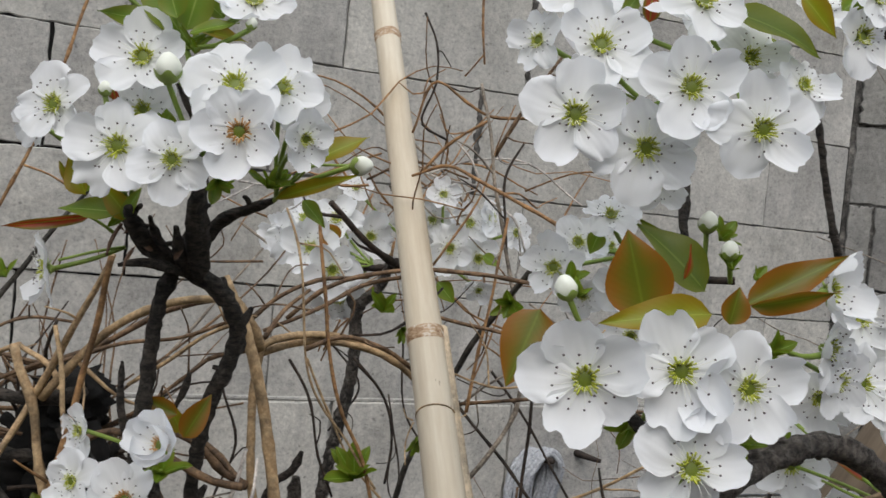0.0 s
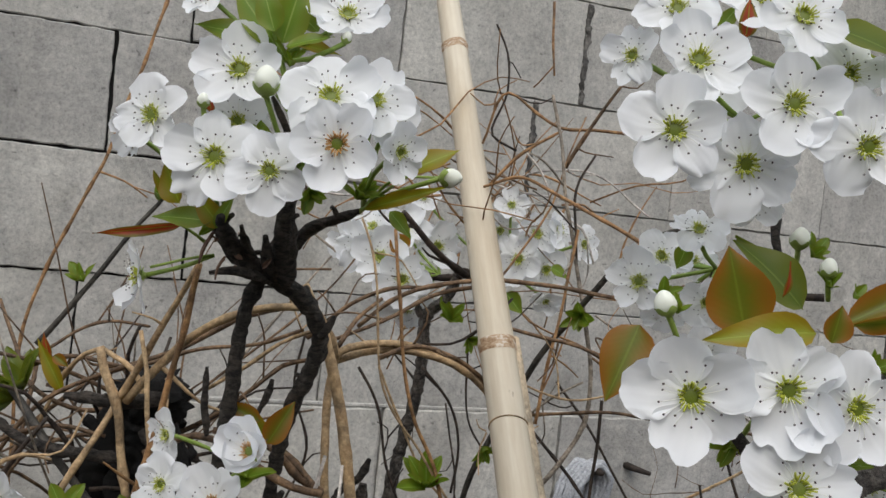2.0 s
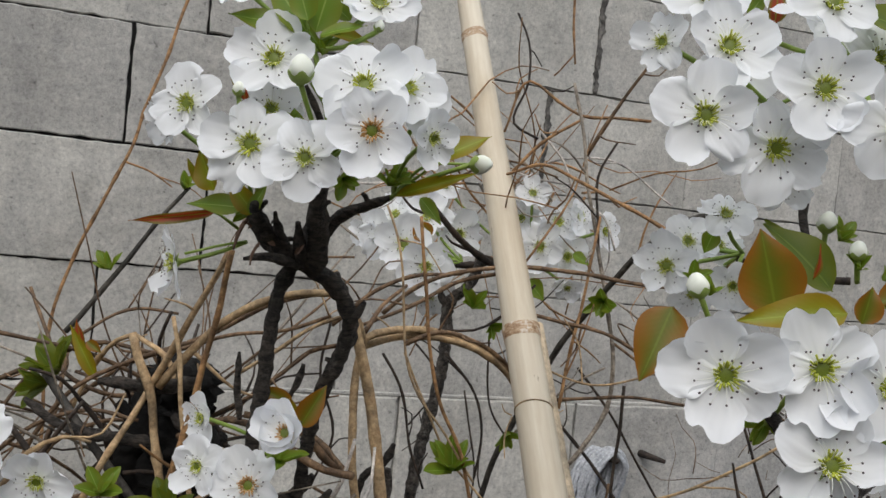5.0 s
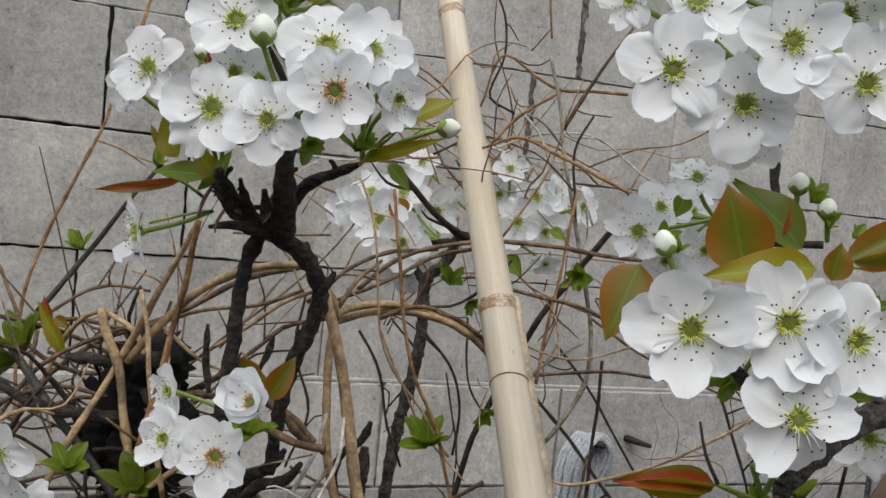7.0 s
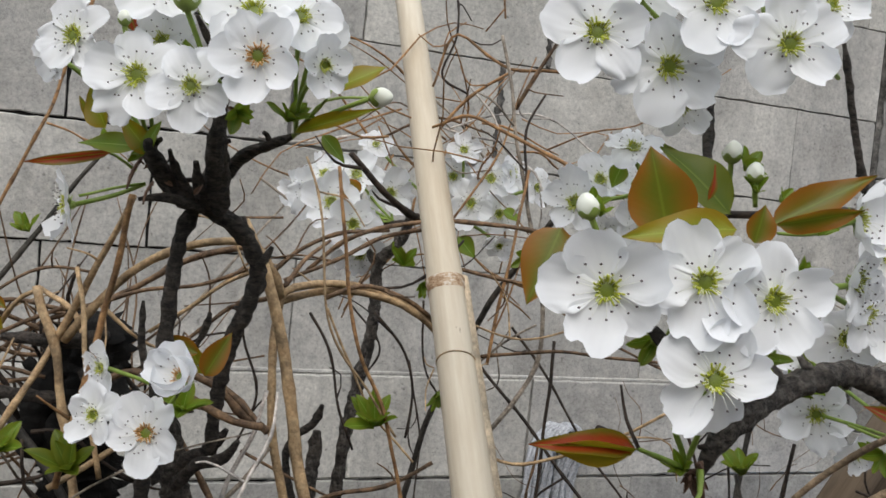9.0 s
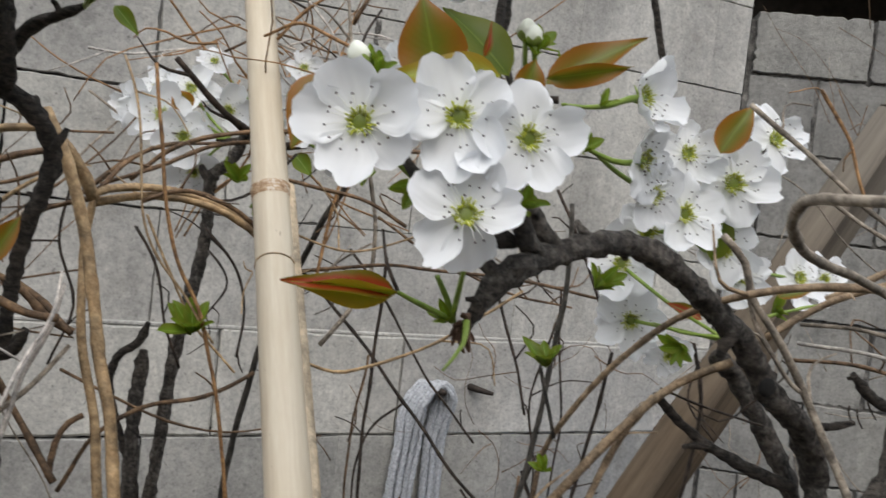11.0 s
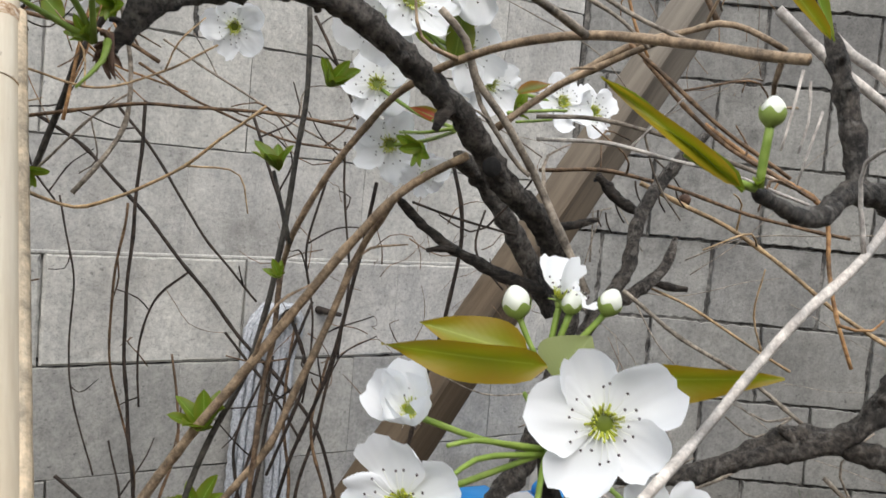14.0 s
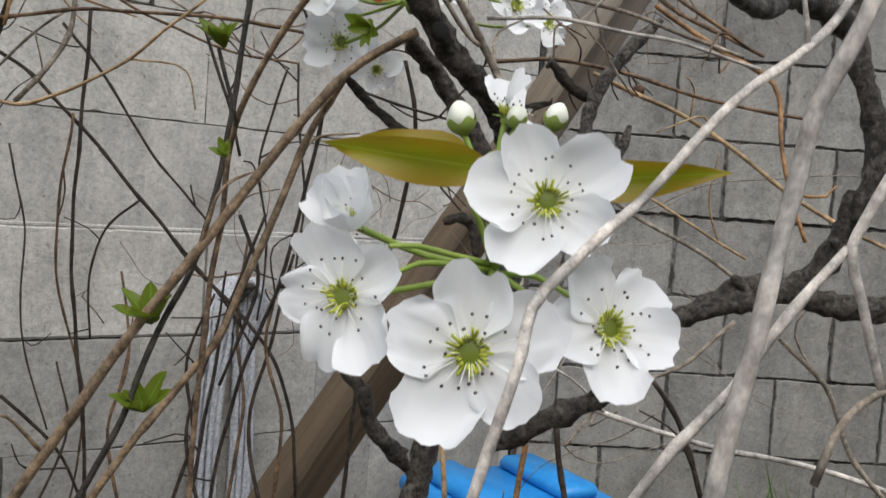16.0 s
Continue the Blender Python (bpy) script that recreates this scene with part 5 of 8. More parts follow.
blossom(right_pear, (0.1413, -0.9731, 0.9694), (-0.4082, -0.908, 0.0941), 0.0182, spin=0.35, root=spur_k)
blossom(right_pear, (0.1619, -0.9781, 0.9658), (-0.081, -0.9937, 0.0777), 0.0177, spin=0.10, root=spur_j)
blossom(right_pear, (0.1445, -0.9781, 0.9418), (-0.30, -0.87, 0.30), 0.0182, spin=-1.5, lifts=(2, 6, 2, -28, -52))
leaf(right_pear, (0.1479, -0.9425, 0.9818), (0.1395, -0.9405, 1.0097), (-0.4107, -0.9005, 0.1431), 0.0225, LEAF_BRONZE, 0.18, 0.06, 96)
leaf(right_pear, (0.1793, -0.932, 0.9909), (0.1574, -0.9212, 1.0137), (-0.1494, -0.8158, 0.5587), 0.0187, LEAF_DEEP, 0.30, 0.20, 97)
leaf(right_pear, (0.1827, -0.9224, 0.9929), (0.1633, -0.9128, 1.0148), (0.0305, -0.9647, 0.2616), 0.0121, LEAF_DEEP, 0.30, 0.15, 98)
leaf(right_pear, (0.1599, -0.9613, 0.9859), (0.1240, -0.9544, 0.9809), (-0.4, -0.75, 0.52), 0.0125, LEAF_OLIVE, 0.40, 0.12, 99)
leaf(right_pear, (0.1853, -0.9457, 0.9882), (0.2157, -0.9582, 1.0086), (-0.3981, -0.7793, 0.484), 0.0124, LEAF_BRONZE, 0.40, 0.10, 100)
leaf(right_pear, (0.1803, -0.9545, 0.9884), (0.2065, -0.9657, 0.9955), (-0.3054, -0.8265, -0.4728), 0.0084, LEAF_BRONZE, 0.50, 0.10, 101)
leaf(right_pear, (0.1742, -0.952, 0.9818), (0.1768, -0.9526, 0.9946), (-0.2296, -0.9393, 0.2547), 0.0102, LEAF_BRONZE, 0.40, 0.10, 102)
leaf(right_pear, (0.1155, -0.9313, 0.9810), (0.1040, -0.9348, 0.9561), (-0.4568, -0.883, 0.1026), 0.0175, LEAF_BRONZE, 0.15, 0.10, 103)
leaf(right_pear, (0.1658, -0.9368, 0.9944), (0.1677, -0.937, 1.0069), (0.246, -0.9526, 0.1792), 0.0034, LEAF_RED, 0.60, 0.10, 104)
leaf(right_pear, (0.1361, -0.9559, 0.9161), (0.0989, -0.9569, 0.9178), (-0.3779, -0.7, 0.606), 0.0092, LEAF_RED, 0.50, 0.05, 105)
leaf(right_pear, (0.1352, -0.9577, 0.916), (0.1012, -0.9540, 0.9166), (-0.2852, -0.7966, -0.5331), 0.0100, LEAF_OLIVE, 0.50, 0.05, 106)
vine("", [(0.1356, -0.9568, 0.9162), (0.1458, -0.9522, 0.9123), (0.1593, -0.9491, 0.9074)], 0.0007, 0.0011, STEM, 69, 0.07, twigs=0, parent=right_pear)
vine("", [(0.1593, -0.9491, 0.9071), (0.1546, -0.9521, 0.9148), (0.1492, -0.9549, 0.9218)], 0.0013, 0.0008, STEM, 70, 0.07, twigs=0, parent=right_pear)
vine("", [(0.1592, -0.949, 0.908), (0.1569, -0.9558, 0.9173), (0.1546, -0.9624, 0.928)], 0.0011, 0.0008, STEM, 71, 0.07, twigs=0, parent=right_pear)
vine("", [(0.1624, -0.9526, 0.9079), (0.1601, -0.9563, 0.9013), (0.1532, -0.9581, 0.8927)], 0.0013, 0.0004, STEM, 72, 0.07, twigs=0, parent=right_pear)
shoot(right_pear, (0.1575, -0.9505, 0.9073), (-0.73, -0.3314, 0.5977), 0.0072, n=4, seed=113)
vine("", [(0.1347, -0.9585, 0.9168), (0.1318, -0.9547, 0.9247), (0.1307, -0.9515, 0.9346)], 0.0007, 0.0004, TWIG_DARK, 73, 0.24, twigs=0, parent=right_pear)
branch(right_pear, [(0.1636, -0.9508, 0.9103), (0.1636, -0.9522, 0.9042), (0.1642, -0.9539, 0.898)], 0.0020, 0.0007, HUSK, 74, 3)
bud(right_pear, (0.124, -0.9317, 0.9885), (-0.4241, -0.023, 0.9053), 0.0037, root=(0.1332, -0.9288, 0.9753))
bud(right_pear, (0.1859, -0.9342, 1.0058), (-0.1765, -0.1398, 0.9743), 0.0030, root=(0.1899, -0.931, 0.9945))
shoot(right_pear, (0.1878, -0.9332, 0.9989), (-0.2917, -0.4366, 0.8511), 0.0067, n=5, seed=120)
shoot(right_pear, (0.194, -0.9382, 0.9966), (0.3116, -0.643, 0.6996), 0.0058, n=4, seed=127)
shoot(right_pear, (0.1287, -0.9317, 0.9856), (-0.0377, -0.5272, 0.8489), 0.0062, n=4, seed=134)
shoot(right_pear, (0.1397, -0.9548, 0.9504), (-0.5195, -0.5323, -0.6684), 0.0086, n=5, seed=141)
shoot(right_pear, (0.1687, -0.9678, 0.9461), (0.1495, -0.7882, 0.597), 0.0076, n=4, seed=148)
shoot(right_pear, (0.2147, -0.9268, 0.9693), (-0.0073, -0.7795, 0.6264), 0.0091, n=5, seed=155)
shoot(right_pear, (0.2209, -0.9287, 0.9867), (-0.03, -0.6006, 0.799), 0.0075, n=4, seed=162)
spur_o = (0.1996, -0.8522, 1.0002)
blossom(right_pear, (0.1625, -0.8507, 0.9914), (-0.6478, -0.7572, 0.0829), 0.0155, root=spur_o)
blossom(right_pear, (0.1817, -0.8356, 1.0029), (-0.4154, -0.8567, 0.3059), 0.0133, spin=0.60, root=spur_o)
blossom(right_pear, (0.1786, -0.8657, 1.0158), (-0.3061, -0.7199, 0.623), 0.0128, spin=1.20, root=spur_o)
blossom(right_pear, (0.1954, -0.8401, 1.0027), (-0.1431, -0.9323, 0.3322), 0.0109, spin=1.80, root=spur_o)
blossom(right_pear, (0.1841, -0.8686, 0.9862), (-0.4814, -0.8723, -0.0853), 0.0110, spin=2.40, root=spur_o)
blossom(right_pear, (0.1858, -0.8378, 0.9796), (-0.5011, -0.7895, -0.3545), 0.0114, spin=3.00, root=spur_o)
bud(right_pear, (0.205, -0.8955, 1.0161), (-0.0734, -0.1956, 0.9779), 0.0038, root=(0.2118, -0.8879, 0.9972))
shoot(right_pear, (0.2099, -0.8974, 1.0094), (0.1585, -0.6214, 0.7673), 0.0099, n=6, seed=169)
shoot(right_pear, (0.2048, -0.8854, 1.001), (-0.5854, -0.4862, 0.6487), 0.0093, n=4, seed=176)
shoot(right_pear, (0.1441, -0.8975, 0.9884), (-0.3061, -0.7199, 0.623), 0.0077, n=5, seed=183)
leaf(right_pear, (0.1747, -0.8647, 1.0086), (0.1715, -0.864, 0.9987), (-0.3267, -0.8902, 0.3176), 0.0081, LEAF_GREEN, 0.25, 0.10, 184)
vine("", [(0.1975, -0.8515, 0.9974), (0.2126, -0.8673, 0.9927), (0.2308, -0.8838, 0.9935)], 0.0015, 0.0017, TWIG_DARK, 75, 0.24, twigs=1, parent=right_pear)
spur_l = (0.2266, -0.9211, 0.9705)
spur_m = (0.3036, -0.8909, 0.943)
blossom(right_pear, (0.2442, -0.9223, 0.9942), (0.3371, -0.9245, 0.1779), 0.0191, spin=0.30, open_=0.62)
blossom(right_pear, (0.2515, -0.9179, 0.9709), (0.343, -0.9365, -0.0722), 0.0187, spin=0.90, open_=0.80)
blossom(right_pear, (0.3066, -0.8794, 0.9805), (-0.1388, -0.9558, 0.2592), 0.0178, spin=0.30, root=spur_m)
blossom(right_pear, (0.3381, -0.8774, 0.9705), (-0.3185, -0.9355, 0.1531), 0.0236, spin=0.80, root=spur_m)
blossom(right_pear, (0.3818, -0.8571, 0.9977), (0.0229, -0.9393, 0.3424), 0.0211, spin=0.30, root=spur_m)
blossom(right_pear, (0.2924, -0.8749, 0.9432), (-0.381, -0.9122, -0.1511), 0.0198, spin=0.60, root=spur_m)
blossom(right_pear, (0.3005, -0.889, 0.9527), (-0.225, -0.9609, 0.1614), 0.0202, spin=0.10, root=spur_m)
blossom(right_pear, (0.3443, -0.8707, 0.939), (-0.2092, -0.9773, -0.0324), 0.0189, spin=0.40, root=spur_m)
blossom(right_pear, (0.432, -0.839, 0.9267), (0.0305, -0.9647, 0.2616), 0.0187, spin=0.30, root=spur_m)
blossom(right_pear, (0.261, -0.915, 0.9583), (0.1379, -0.978, -0.1567), 0.0161, spin=1.40, root=spur_l)
blossom(right_pear, (0.3275, -0.8137, 0.9241), (-0.6154, -0.7477, 0.2493), 0.0201, spin=0.40, root=(0.3201, -0.9025, 0.8997))
blossom(right_pear, (0.3379, -0.8144, 0.8939), (-0.6196, -0.7829, 0.0564), 0.0210, spin=0.90, root=(0.3201, -0.9026, 0.8984))
blossom(right_pear, (0.2722, -0.7487, 0.9514), (-0.5824, -0.7796, -0.2303), 0.0181, spin=0.30)
blossom(right_pear, (0.3463, -0.8375, 0.8794), (-0.2417, -0.9311, -0.2732), 0.0130, spin=0.30)
blossom(right_pear, (0.4691, -0.8234, 0.9258), (0.0708, -0.9803, 0.1845), 0.0197, spin=0.20, root=(0.4037, -0.836, 0.9129))
blossom(right_pear, (0.361, -0.8671, 0.9262), (-0.274, -0.9577, 0.0882), 0.0174, spin=0.20)
leaf(right_pear, (0.3131, -0.8932, 0.9819), (0.3258, -0.8976, 1.0056), (-0.5652, -0.7303, 0.3836), 0.0151, LEAF_BRONZE, 0.40, 0.10, 185)
leaf(right_pear, (0.3349, -0.8737, 0.9325), (0.3393, -0.874, 0.9653), (-0.1915, -0.9426, 0.2736), 0.0140, LEAF_DEEP, 0.40, 0.10, 186)
leaf(right_pear, (0.3542, -0.899, 0.9197), (0.3684, -0.9077, 0.9257), (-0.4822, -0.6674, 0.5675), 0.0069, LEAF_BRONZE, 0.40, 0.10, 187)
leaf(right_pear, (0.3247, -0.8609, 0.9635), (0.3377, -0.8673, 0.9514), (-0.022, -0.9946, -0.1013), 0.0153, LEAF_DEEP, 0.40, 0.10, 188)
leaf(right_pear, (0.3326, -0.8599, 0.942), (0.3213, -0.8543, 0.9559), (-0.653, -0.731, 0.1983), 0.0110, LEAF_GREEN, 0.40, 0.10, 189)
leaf(right_pear, (0.3326, -0.8745, 0.904), (0.3175, -0.8643, 0.9105), (-0.5523, -0.6194, 0.5579), 0.0076, LEAF_RED, 0.40, 0.10, 190)
vine("", [(0.2076, -0.9229, 0.9861), (0.2174, -0.9233, 0.9868), (0.2272, -0.9237, 0.9889), (0.2369, -0.924, 0.9927), (0.2435, -0.9231, 0.9941)], 0.0006, 0.0016, STEM, 76, 0.03, twigs=0, parent=right_pear)
vine("", [(0.2107, -0.9249, 0.9726), (0.2208, -0.9234, 0.9716), (0.2333, -0.9231, 0.9687), (0.2439, -0.9217, 0.9691), (0.2508, -0.9187, 0.9709)], 0.0006, 0.0016, STEM, 77, 0.03, twigs=0, parent=right_pear)
vine("", [(0.3201, -0.9025, 0.8997), (0.3183, -0.8777, 0.898), (0.3198, -0.8548, 0.8983)], 0.0009, 0.0007, STEM, 78, 0.07, twigs=0, parent=right_pear)
vine("", [(0.3512, -0.8978, 0.9102), (0.372, -0.893, 0.9143), (0.3936, -0.8888, 0.9164)], 0.0009, 0.0007, STEM, 79, 0.07, twigs=0, parent=right_pear)
shoot(right_pear, (0.3186, -0.8784, 0.8909), (-0.9367, -0.1346, -0.3234), 0.0121, n=5, seed=197)
shoot(right_pear, (0.3597, -0.8913, 0.9109), (0.0542, -0.8825, 0.4672), 0.0108, n=4, seed=204)
shoot(right_pear, (0.3257, -0.8984, 0.8959), (0.0259, -0.7145, 0.6992), 0.0126, n=4, seed=211)
bud(right_pear, (0.2813, -1.0954, 0.8975), (-0.0795, -0.1585, 0.9842), 0.0030, root=(0.281, -1.0942, 0.8799), clasped=0.5)
leaf(right_pear, (0.2723, -1.0962, 0.8791), (0.2434, -1.0768, 0.9017), (-0.8596, -0.47, 0.2005), 0.0044, LEAF_OLIVE, 1.10, 0.05, 212, tipness=0.9, broad=0.5)
leaf(right_pear, (0.2740, -1.0956, 0.8785), (0.2449, -1.0754, 0.9018), (-0.2759, -0.8164, 0.5074), 0.0038, LEAF_GREEN, 1.00, 0.02, 213, tipness=0.9, broad=0.5)
vine("", [(0.2801, -1.0936, 0.8794), (0.2712, -1.0916, 0.8815), (0.2607, -1.0885, 0.8856)], 0.0012, 0.0006, STEM, 80, 0.07, twigs=0, parent=right_pear)
vine("", [(0.281, -1.0942, 0.8795), (0.2808, -1.0946, 0.8872), (0.2809, -1.0954, 0.8937)], 0.0012, 0.0009, STEM, 81, 0.07, twigs=0, parent=right_pear)
shoot(right_pear, (0.2799, -1.0946, 0.8797), (-0.447, -0.1559, 0.8809), 0.0035, n=4, seed=220)
leaf(right_pear, (0.2811, -1.1086, 0.9131), (0.2661, -1.0974, 0.934), (-0.7516, -0.6206, 0.2236), 0.0039, LEAF_OLIVE, 1.00, 0.02, 221)
leaf(right_pear, (0.2863, -1.1059, 0.9137), (0.2794, -1.1, 0.9334), (-0.1106, -0.956, 0.2717), 0.0029, LEAF_GREEN, 0.80, 0.02, 222)
spur_n = (0.2786, -1.0296, 0.7966)
blossom(right_pear, (0.2637, -1.068, 0.817), (-0.5342, -0.8312, 0.1542), 0.0200, spin=0.35, root=spur_n)
blossom(right_pear, (0.2425, -1.0689, 0.7799), (-0.6147, -0.771, 0.1666), 0.0228, spin=0.10, root=spur_n)
blossom(right_pear, (0.226, -1.0358, 0.7891), (-0.7822, -0.5992, 0.1707), 0.0197, spin=0.30, root=spur_n)
blossom(right_pear, (0.28, -1.0765, 0.7859), (-0.1915, -0.948, 0.2542), 0.0205, spin=0.50, root=spur_n)
blossom(right_pear, (0.2855, -1.0228, 0.8425), (0.12, -0.30, 0.94), 0.0162, spin=-1.9, petals=3, lifts=(-16, 30, 76), root=(0.2811, -1.0236, 0.8208))
blossom(right_pear, (0.2397, -1.0137, 0.8077), (-0.6551, -0.4526, 0.6049), 0.0144, spin=0.10, open_=0.55, root=spur_n)
bud(right_pear, (0.2727, -1.0165, 0.8403), (-0.3199, -0.0058, 0.9474), 0.0043, root=(0.2766, -1.0227, 0.8255), clasped=0.2)
bud(right_pear, (0.2961, -1.0328, 0.8427), (0.1397, -0.3158, 0.9385), 0.0036, root=(0.2848, -1.0259, 0.8262), clasped=0.2)
bud(right_pear, (0.2851, -1.0276, 0.8418), (-0.0876, -0.1715, 0.9813), 0.0031, root=(0.2808, -1.0255, 0.8258), clasped=0.2)
leaf(right_pear, (0.2695, -1.0373, 0.8251), (0.2245, -1.02, 0.8285), (-0.5338, -0.7979, -0.28), 0.0136, LEAF_OLIVE, 0.50, 0.06, 223)
leaf(right_pear, (0.2864, -1.0493, 0.8234), (0.3188, -1.0804, 0.8283), (-0.5338, -0.7979, -0.28), 0.0119, LEAF_OLIVE, 0.50, 0.06, 224)
leaf(right_pear, (0.2717, -1.0265, 0.8251), (0.2445, -1.0068, 0.8334), (-0.5063, -0.6068, 0.5978), 0.0150, LEAF_OLIVE, 0.40, 0.10, 225)
leaf(right_pear, (0.279, -1.0313, 0.8186), (0.2872, -1.0354, 0.8333), (-0.4453, -0.5917, 0.672), 0.0207, LEAF_PALE, 0.30, 0.10, 226)
vine("", [(0.2786, -1.0295, 0.7975), (0.2723, -1.0304, 0.8089), (0.2664, -1.032, 0.816)], 0.0012, 0.0007, STEM, 82, 0.07, twigs=0, parent=right_pear)
vine("", [(0.2786, -1.0295, 0.7975), (0.2645, -1.0283, 0.8), (0.2524, -1.0287, 0.8024), (0.2421, -1.0304, 0.8021)], 0.0010, 0.0007, STEM, 83, 0.07, twigs=0, parent=right_pear)
vine("", [(0.2784, -1.0295, 0.7958), (0.2636, -1.0299, 0.7975), (0.2507, -1.0319, 0.7975), (0.2397, -1.0354, 0.7943)], 0.0010, 0.0007, STEM, 84, 0.07, twigs=0, parent=right_pear)
vine("", [(0.2791, -1.0299, 0.7958), (0.2746, -1.0384, 0.8047), (0.2719, -1.0485, 0.81)], 0.0013, 0.0009, STEM, 85, 0.07, twigs=0, parent=right_pear)
vine("", [(0.2798, -1.0305, 0.7951), (0.2811, -1.0466, 0.796), (0.2803, -1.0617, 0.7923)], 0.0010, 0.0007, STEM, 86, 0.07, twigs=0, parent=right_pear)
vine("", [(0.2786, -1.0295, 0.7975), (0.2895, -1.0199, 0.7808), (0.3032, -1.0121, 0.7646), (0.3126, -1.0021, 0.7387)], 0.0025, 0.0034, BARK, 87, 0.24, twigs=0, parent=right_pear)
shoot(right_pear, (0.2777, -1.0323, 0.801), (-0.0058, -0.5109, 0.8596), 0.0082, n=5, seed=233)
shoot(right_pear, (0.2838, -1.0579, 0.7926), (0.1643, -0.9062, -0.3896), 0.0046, n=4, seed=240)

# ---- climbing stems ----
tan_vine = thing("vine", "smooth tan woody vine with swollen joints", "vine", "dry vines")
vine("", [(0.0414, -0.7351, 0.9683), (0.0500, -0.7414, 0.9500), (0.0572, -0.7460, 0.9310), (0.0619, -0.7483, 0.9153), (0.0678, -0.7529, 0.8885), (0.0738, -0.7578, 0.8544), (0.0779, -0.7620, 0.8343), (0.0947, -0.7479, 0.3613), (0.0997, -0.7379, -0.02)], 0.0029, 0.0036, TWIG_TAN, 88, 0.14, twigs=0, parent=tan_vine)
vine("", [(0.1776, -0.6835, 0.9065), (0.156, -0.6842, 0.9212), (0.1323, -0.6896, 0.9311), (0.1033, -0.693, 0.9362), (0.0821, -0.6979, 0.9341), (0.0709, -0.7008, 0.9302), (0.0684, -0.7002, 0.9199), (0.0668, -0.7025, 0.9033), (0.0669, -0.7059, 0.8796), (0.0702, -0.7109, 0.8505), (0.0771, -0.7179, 0.8161), (0.0822, -0.7238, 0.7848), (0.0922, -0.7038, 0.3532), (0.0972, -0.6938, -0.02)], 0.0019, 0.0052, TWIG_TAN, 89, 0.07, twigs=0, parent=tan_vine)
vine("", [(0.0703, -0.6975, 0.925), (0.0861, -0.6918, 0.9292), (0.1153, -0.6922, 0.9313), (0.1419, -0.6917, 0.9255), (0.1608, -0.6882, 0.9145), (0.1779, -0.6842, 0.8956)], 0.0024, 0.0016, TWIG_TAN, 90, 0.24, twigs=1, parent=tan_vine)
vine("", [(0.0499, -0.7121, 0.9555), (0.0578, -0.7087, 0.9476), (0.0641, -0.7047, 0.9378), (0.069, -0.7001, 0.9269)], 0.0028, 0.0034, TWIG_TAN, 91, 0.24, twigs=0, parent=tan_vine)
vine("", [(0.0692, -0.7002, 0.9275), (0.0588, -0.6885, 0.9234), (0.0457, -0.6757, 0.9161), (0.0301, -0.6623, 0.8996)], 0.0016, 0.0008, TWIG_BROWN, 92, 0.24, twigs=1, parent=tan_vine)
vine("", [(0.0725, -0.6905, 0.9319), (0.0847, -0.6787, 0.9468), (0.1008, -0.6689, 0.9587)], 0.0016, 0.0010, TWIG_BROWN, 93, 0.24, twigs=0, parent=tan_vine)
vine("", [(0.0735, -0.6798, 0.9346), (0.107, -0.6757, 0.9491), (0.1335, -0.6685, 0.9635), (0.1621, -0.6626, 0.9702)], 0.0011, 0.0014, TWIG_BROWN, 94, 0.24, twigs=1, parent=tan_vine)
vine("", [(0.0335, -0.6975, 0.8826), (0.05, -0.7163, 0.8716), (0.062, -0.7331, 0.8607)], 0.0018, 0.0017, TWIG_BROWN, 95, 0.24, twigs=0, parent=tan_vine)
vine("", [(0.0584, -0.7242, 0.7857), (0.0607, -0.7208, 0.8023), (0.0661, -0.719, 0.8121), (0.0728, -0.7182, 0.8162)], 0.0018, 0.0016, TWIG_BROWN, 96, 0.24, twigs=0, parent=tan_vine)
vine("", [(0.0197, -0.7037, 0.8535), (0.035, -0.7154, 0.8273), (0.0499, -0.7268, 0.8044), (0.0602, -0.7359, 0.7869)], 0.0014, 0.0019, TWIG_BROWN, 97, 0.24, twigs=0, parent=tan_vine)
vine("", [(0.0388, -0.7501, 0.9585), (0.0248, -0.7432, 0.9568), (0.0114, -0.7366, 0.9525), (-0.0121, -0.7271, 0.9366), (-0.028, -0.7204, 0.916), (-0.038, -0.7155, 0.9013)], 0.0019, 0.0022, TWIG_TAN, 98, 0.24, twigs=1, parent=tan_vine)
vine("", [(-0.0527, -0.7092, 0.9267), (-0.0491, -0.712, 0.9159), (-0.042, -0.7162, 0.9013), (-0.0386, -0.7194, 0.8794), (-0.0323, -0.7238, 0.8536), (-0.0283, -0.7273, 0.8306), (-0.0183, -0.7073, 0.3738), (-0.0133, -0.6973, -0.02)], 0.0022, 0.0017, TWIG_TAN, 99, 0.35, twigs=0, parent=tan_vine)
vine("", [(-0.042, -0.7141, 0.9009), (-0.0341, -0.7213, 0.9196), (-0.0243, -0.7289, 0.9436), (-0.0157, -0.7362, 0.9642), (-0.0113, -0.7425, 0.9758)], 0.0020, 0.0013, TWIG_TAN, 100, 0.24, twigs=1, parent=tan_vine)
vine("", [(-0.042, -0.7141, 0.9009), (-0.0488, -0.7163, 0.8869), (-0.0556, -0.7185, 0.8745), (-0.072, -0.7184, 0.8379), (-0.0793, -0.7207, 0.8206)], 0.0016, 0.0019, TWIG_TAN, 101, 0.24, twigs=1, parent=tan_vine)
vine("", [(-0.042, -0.7036, 0.8989), (-0.0299, -0.7059, 0.9021), (-0.0365, -0.7013, 0.9148), (-0.051, -0.6941, 0.9233)], 0.0016, 0.0014, TWIG_TAN, 102, 0.24, twigs=0, parent=tan_vine)
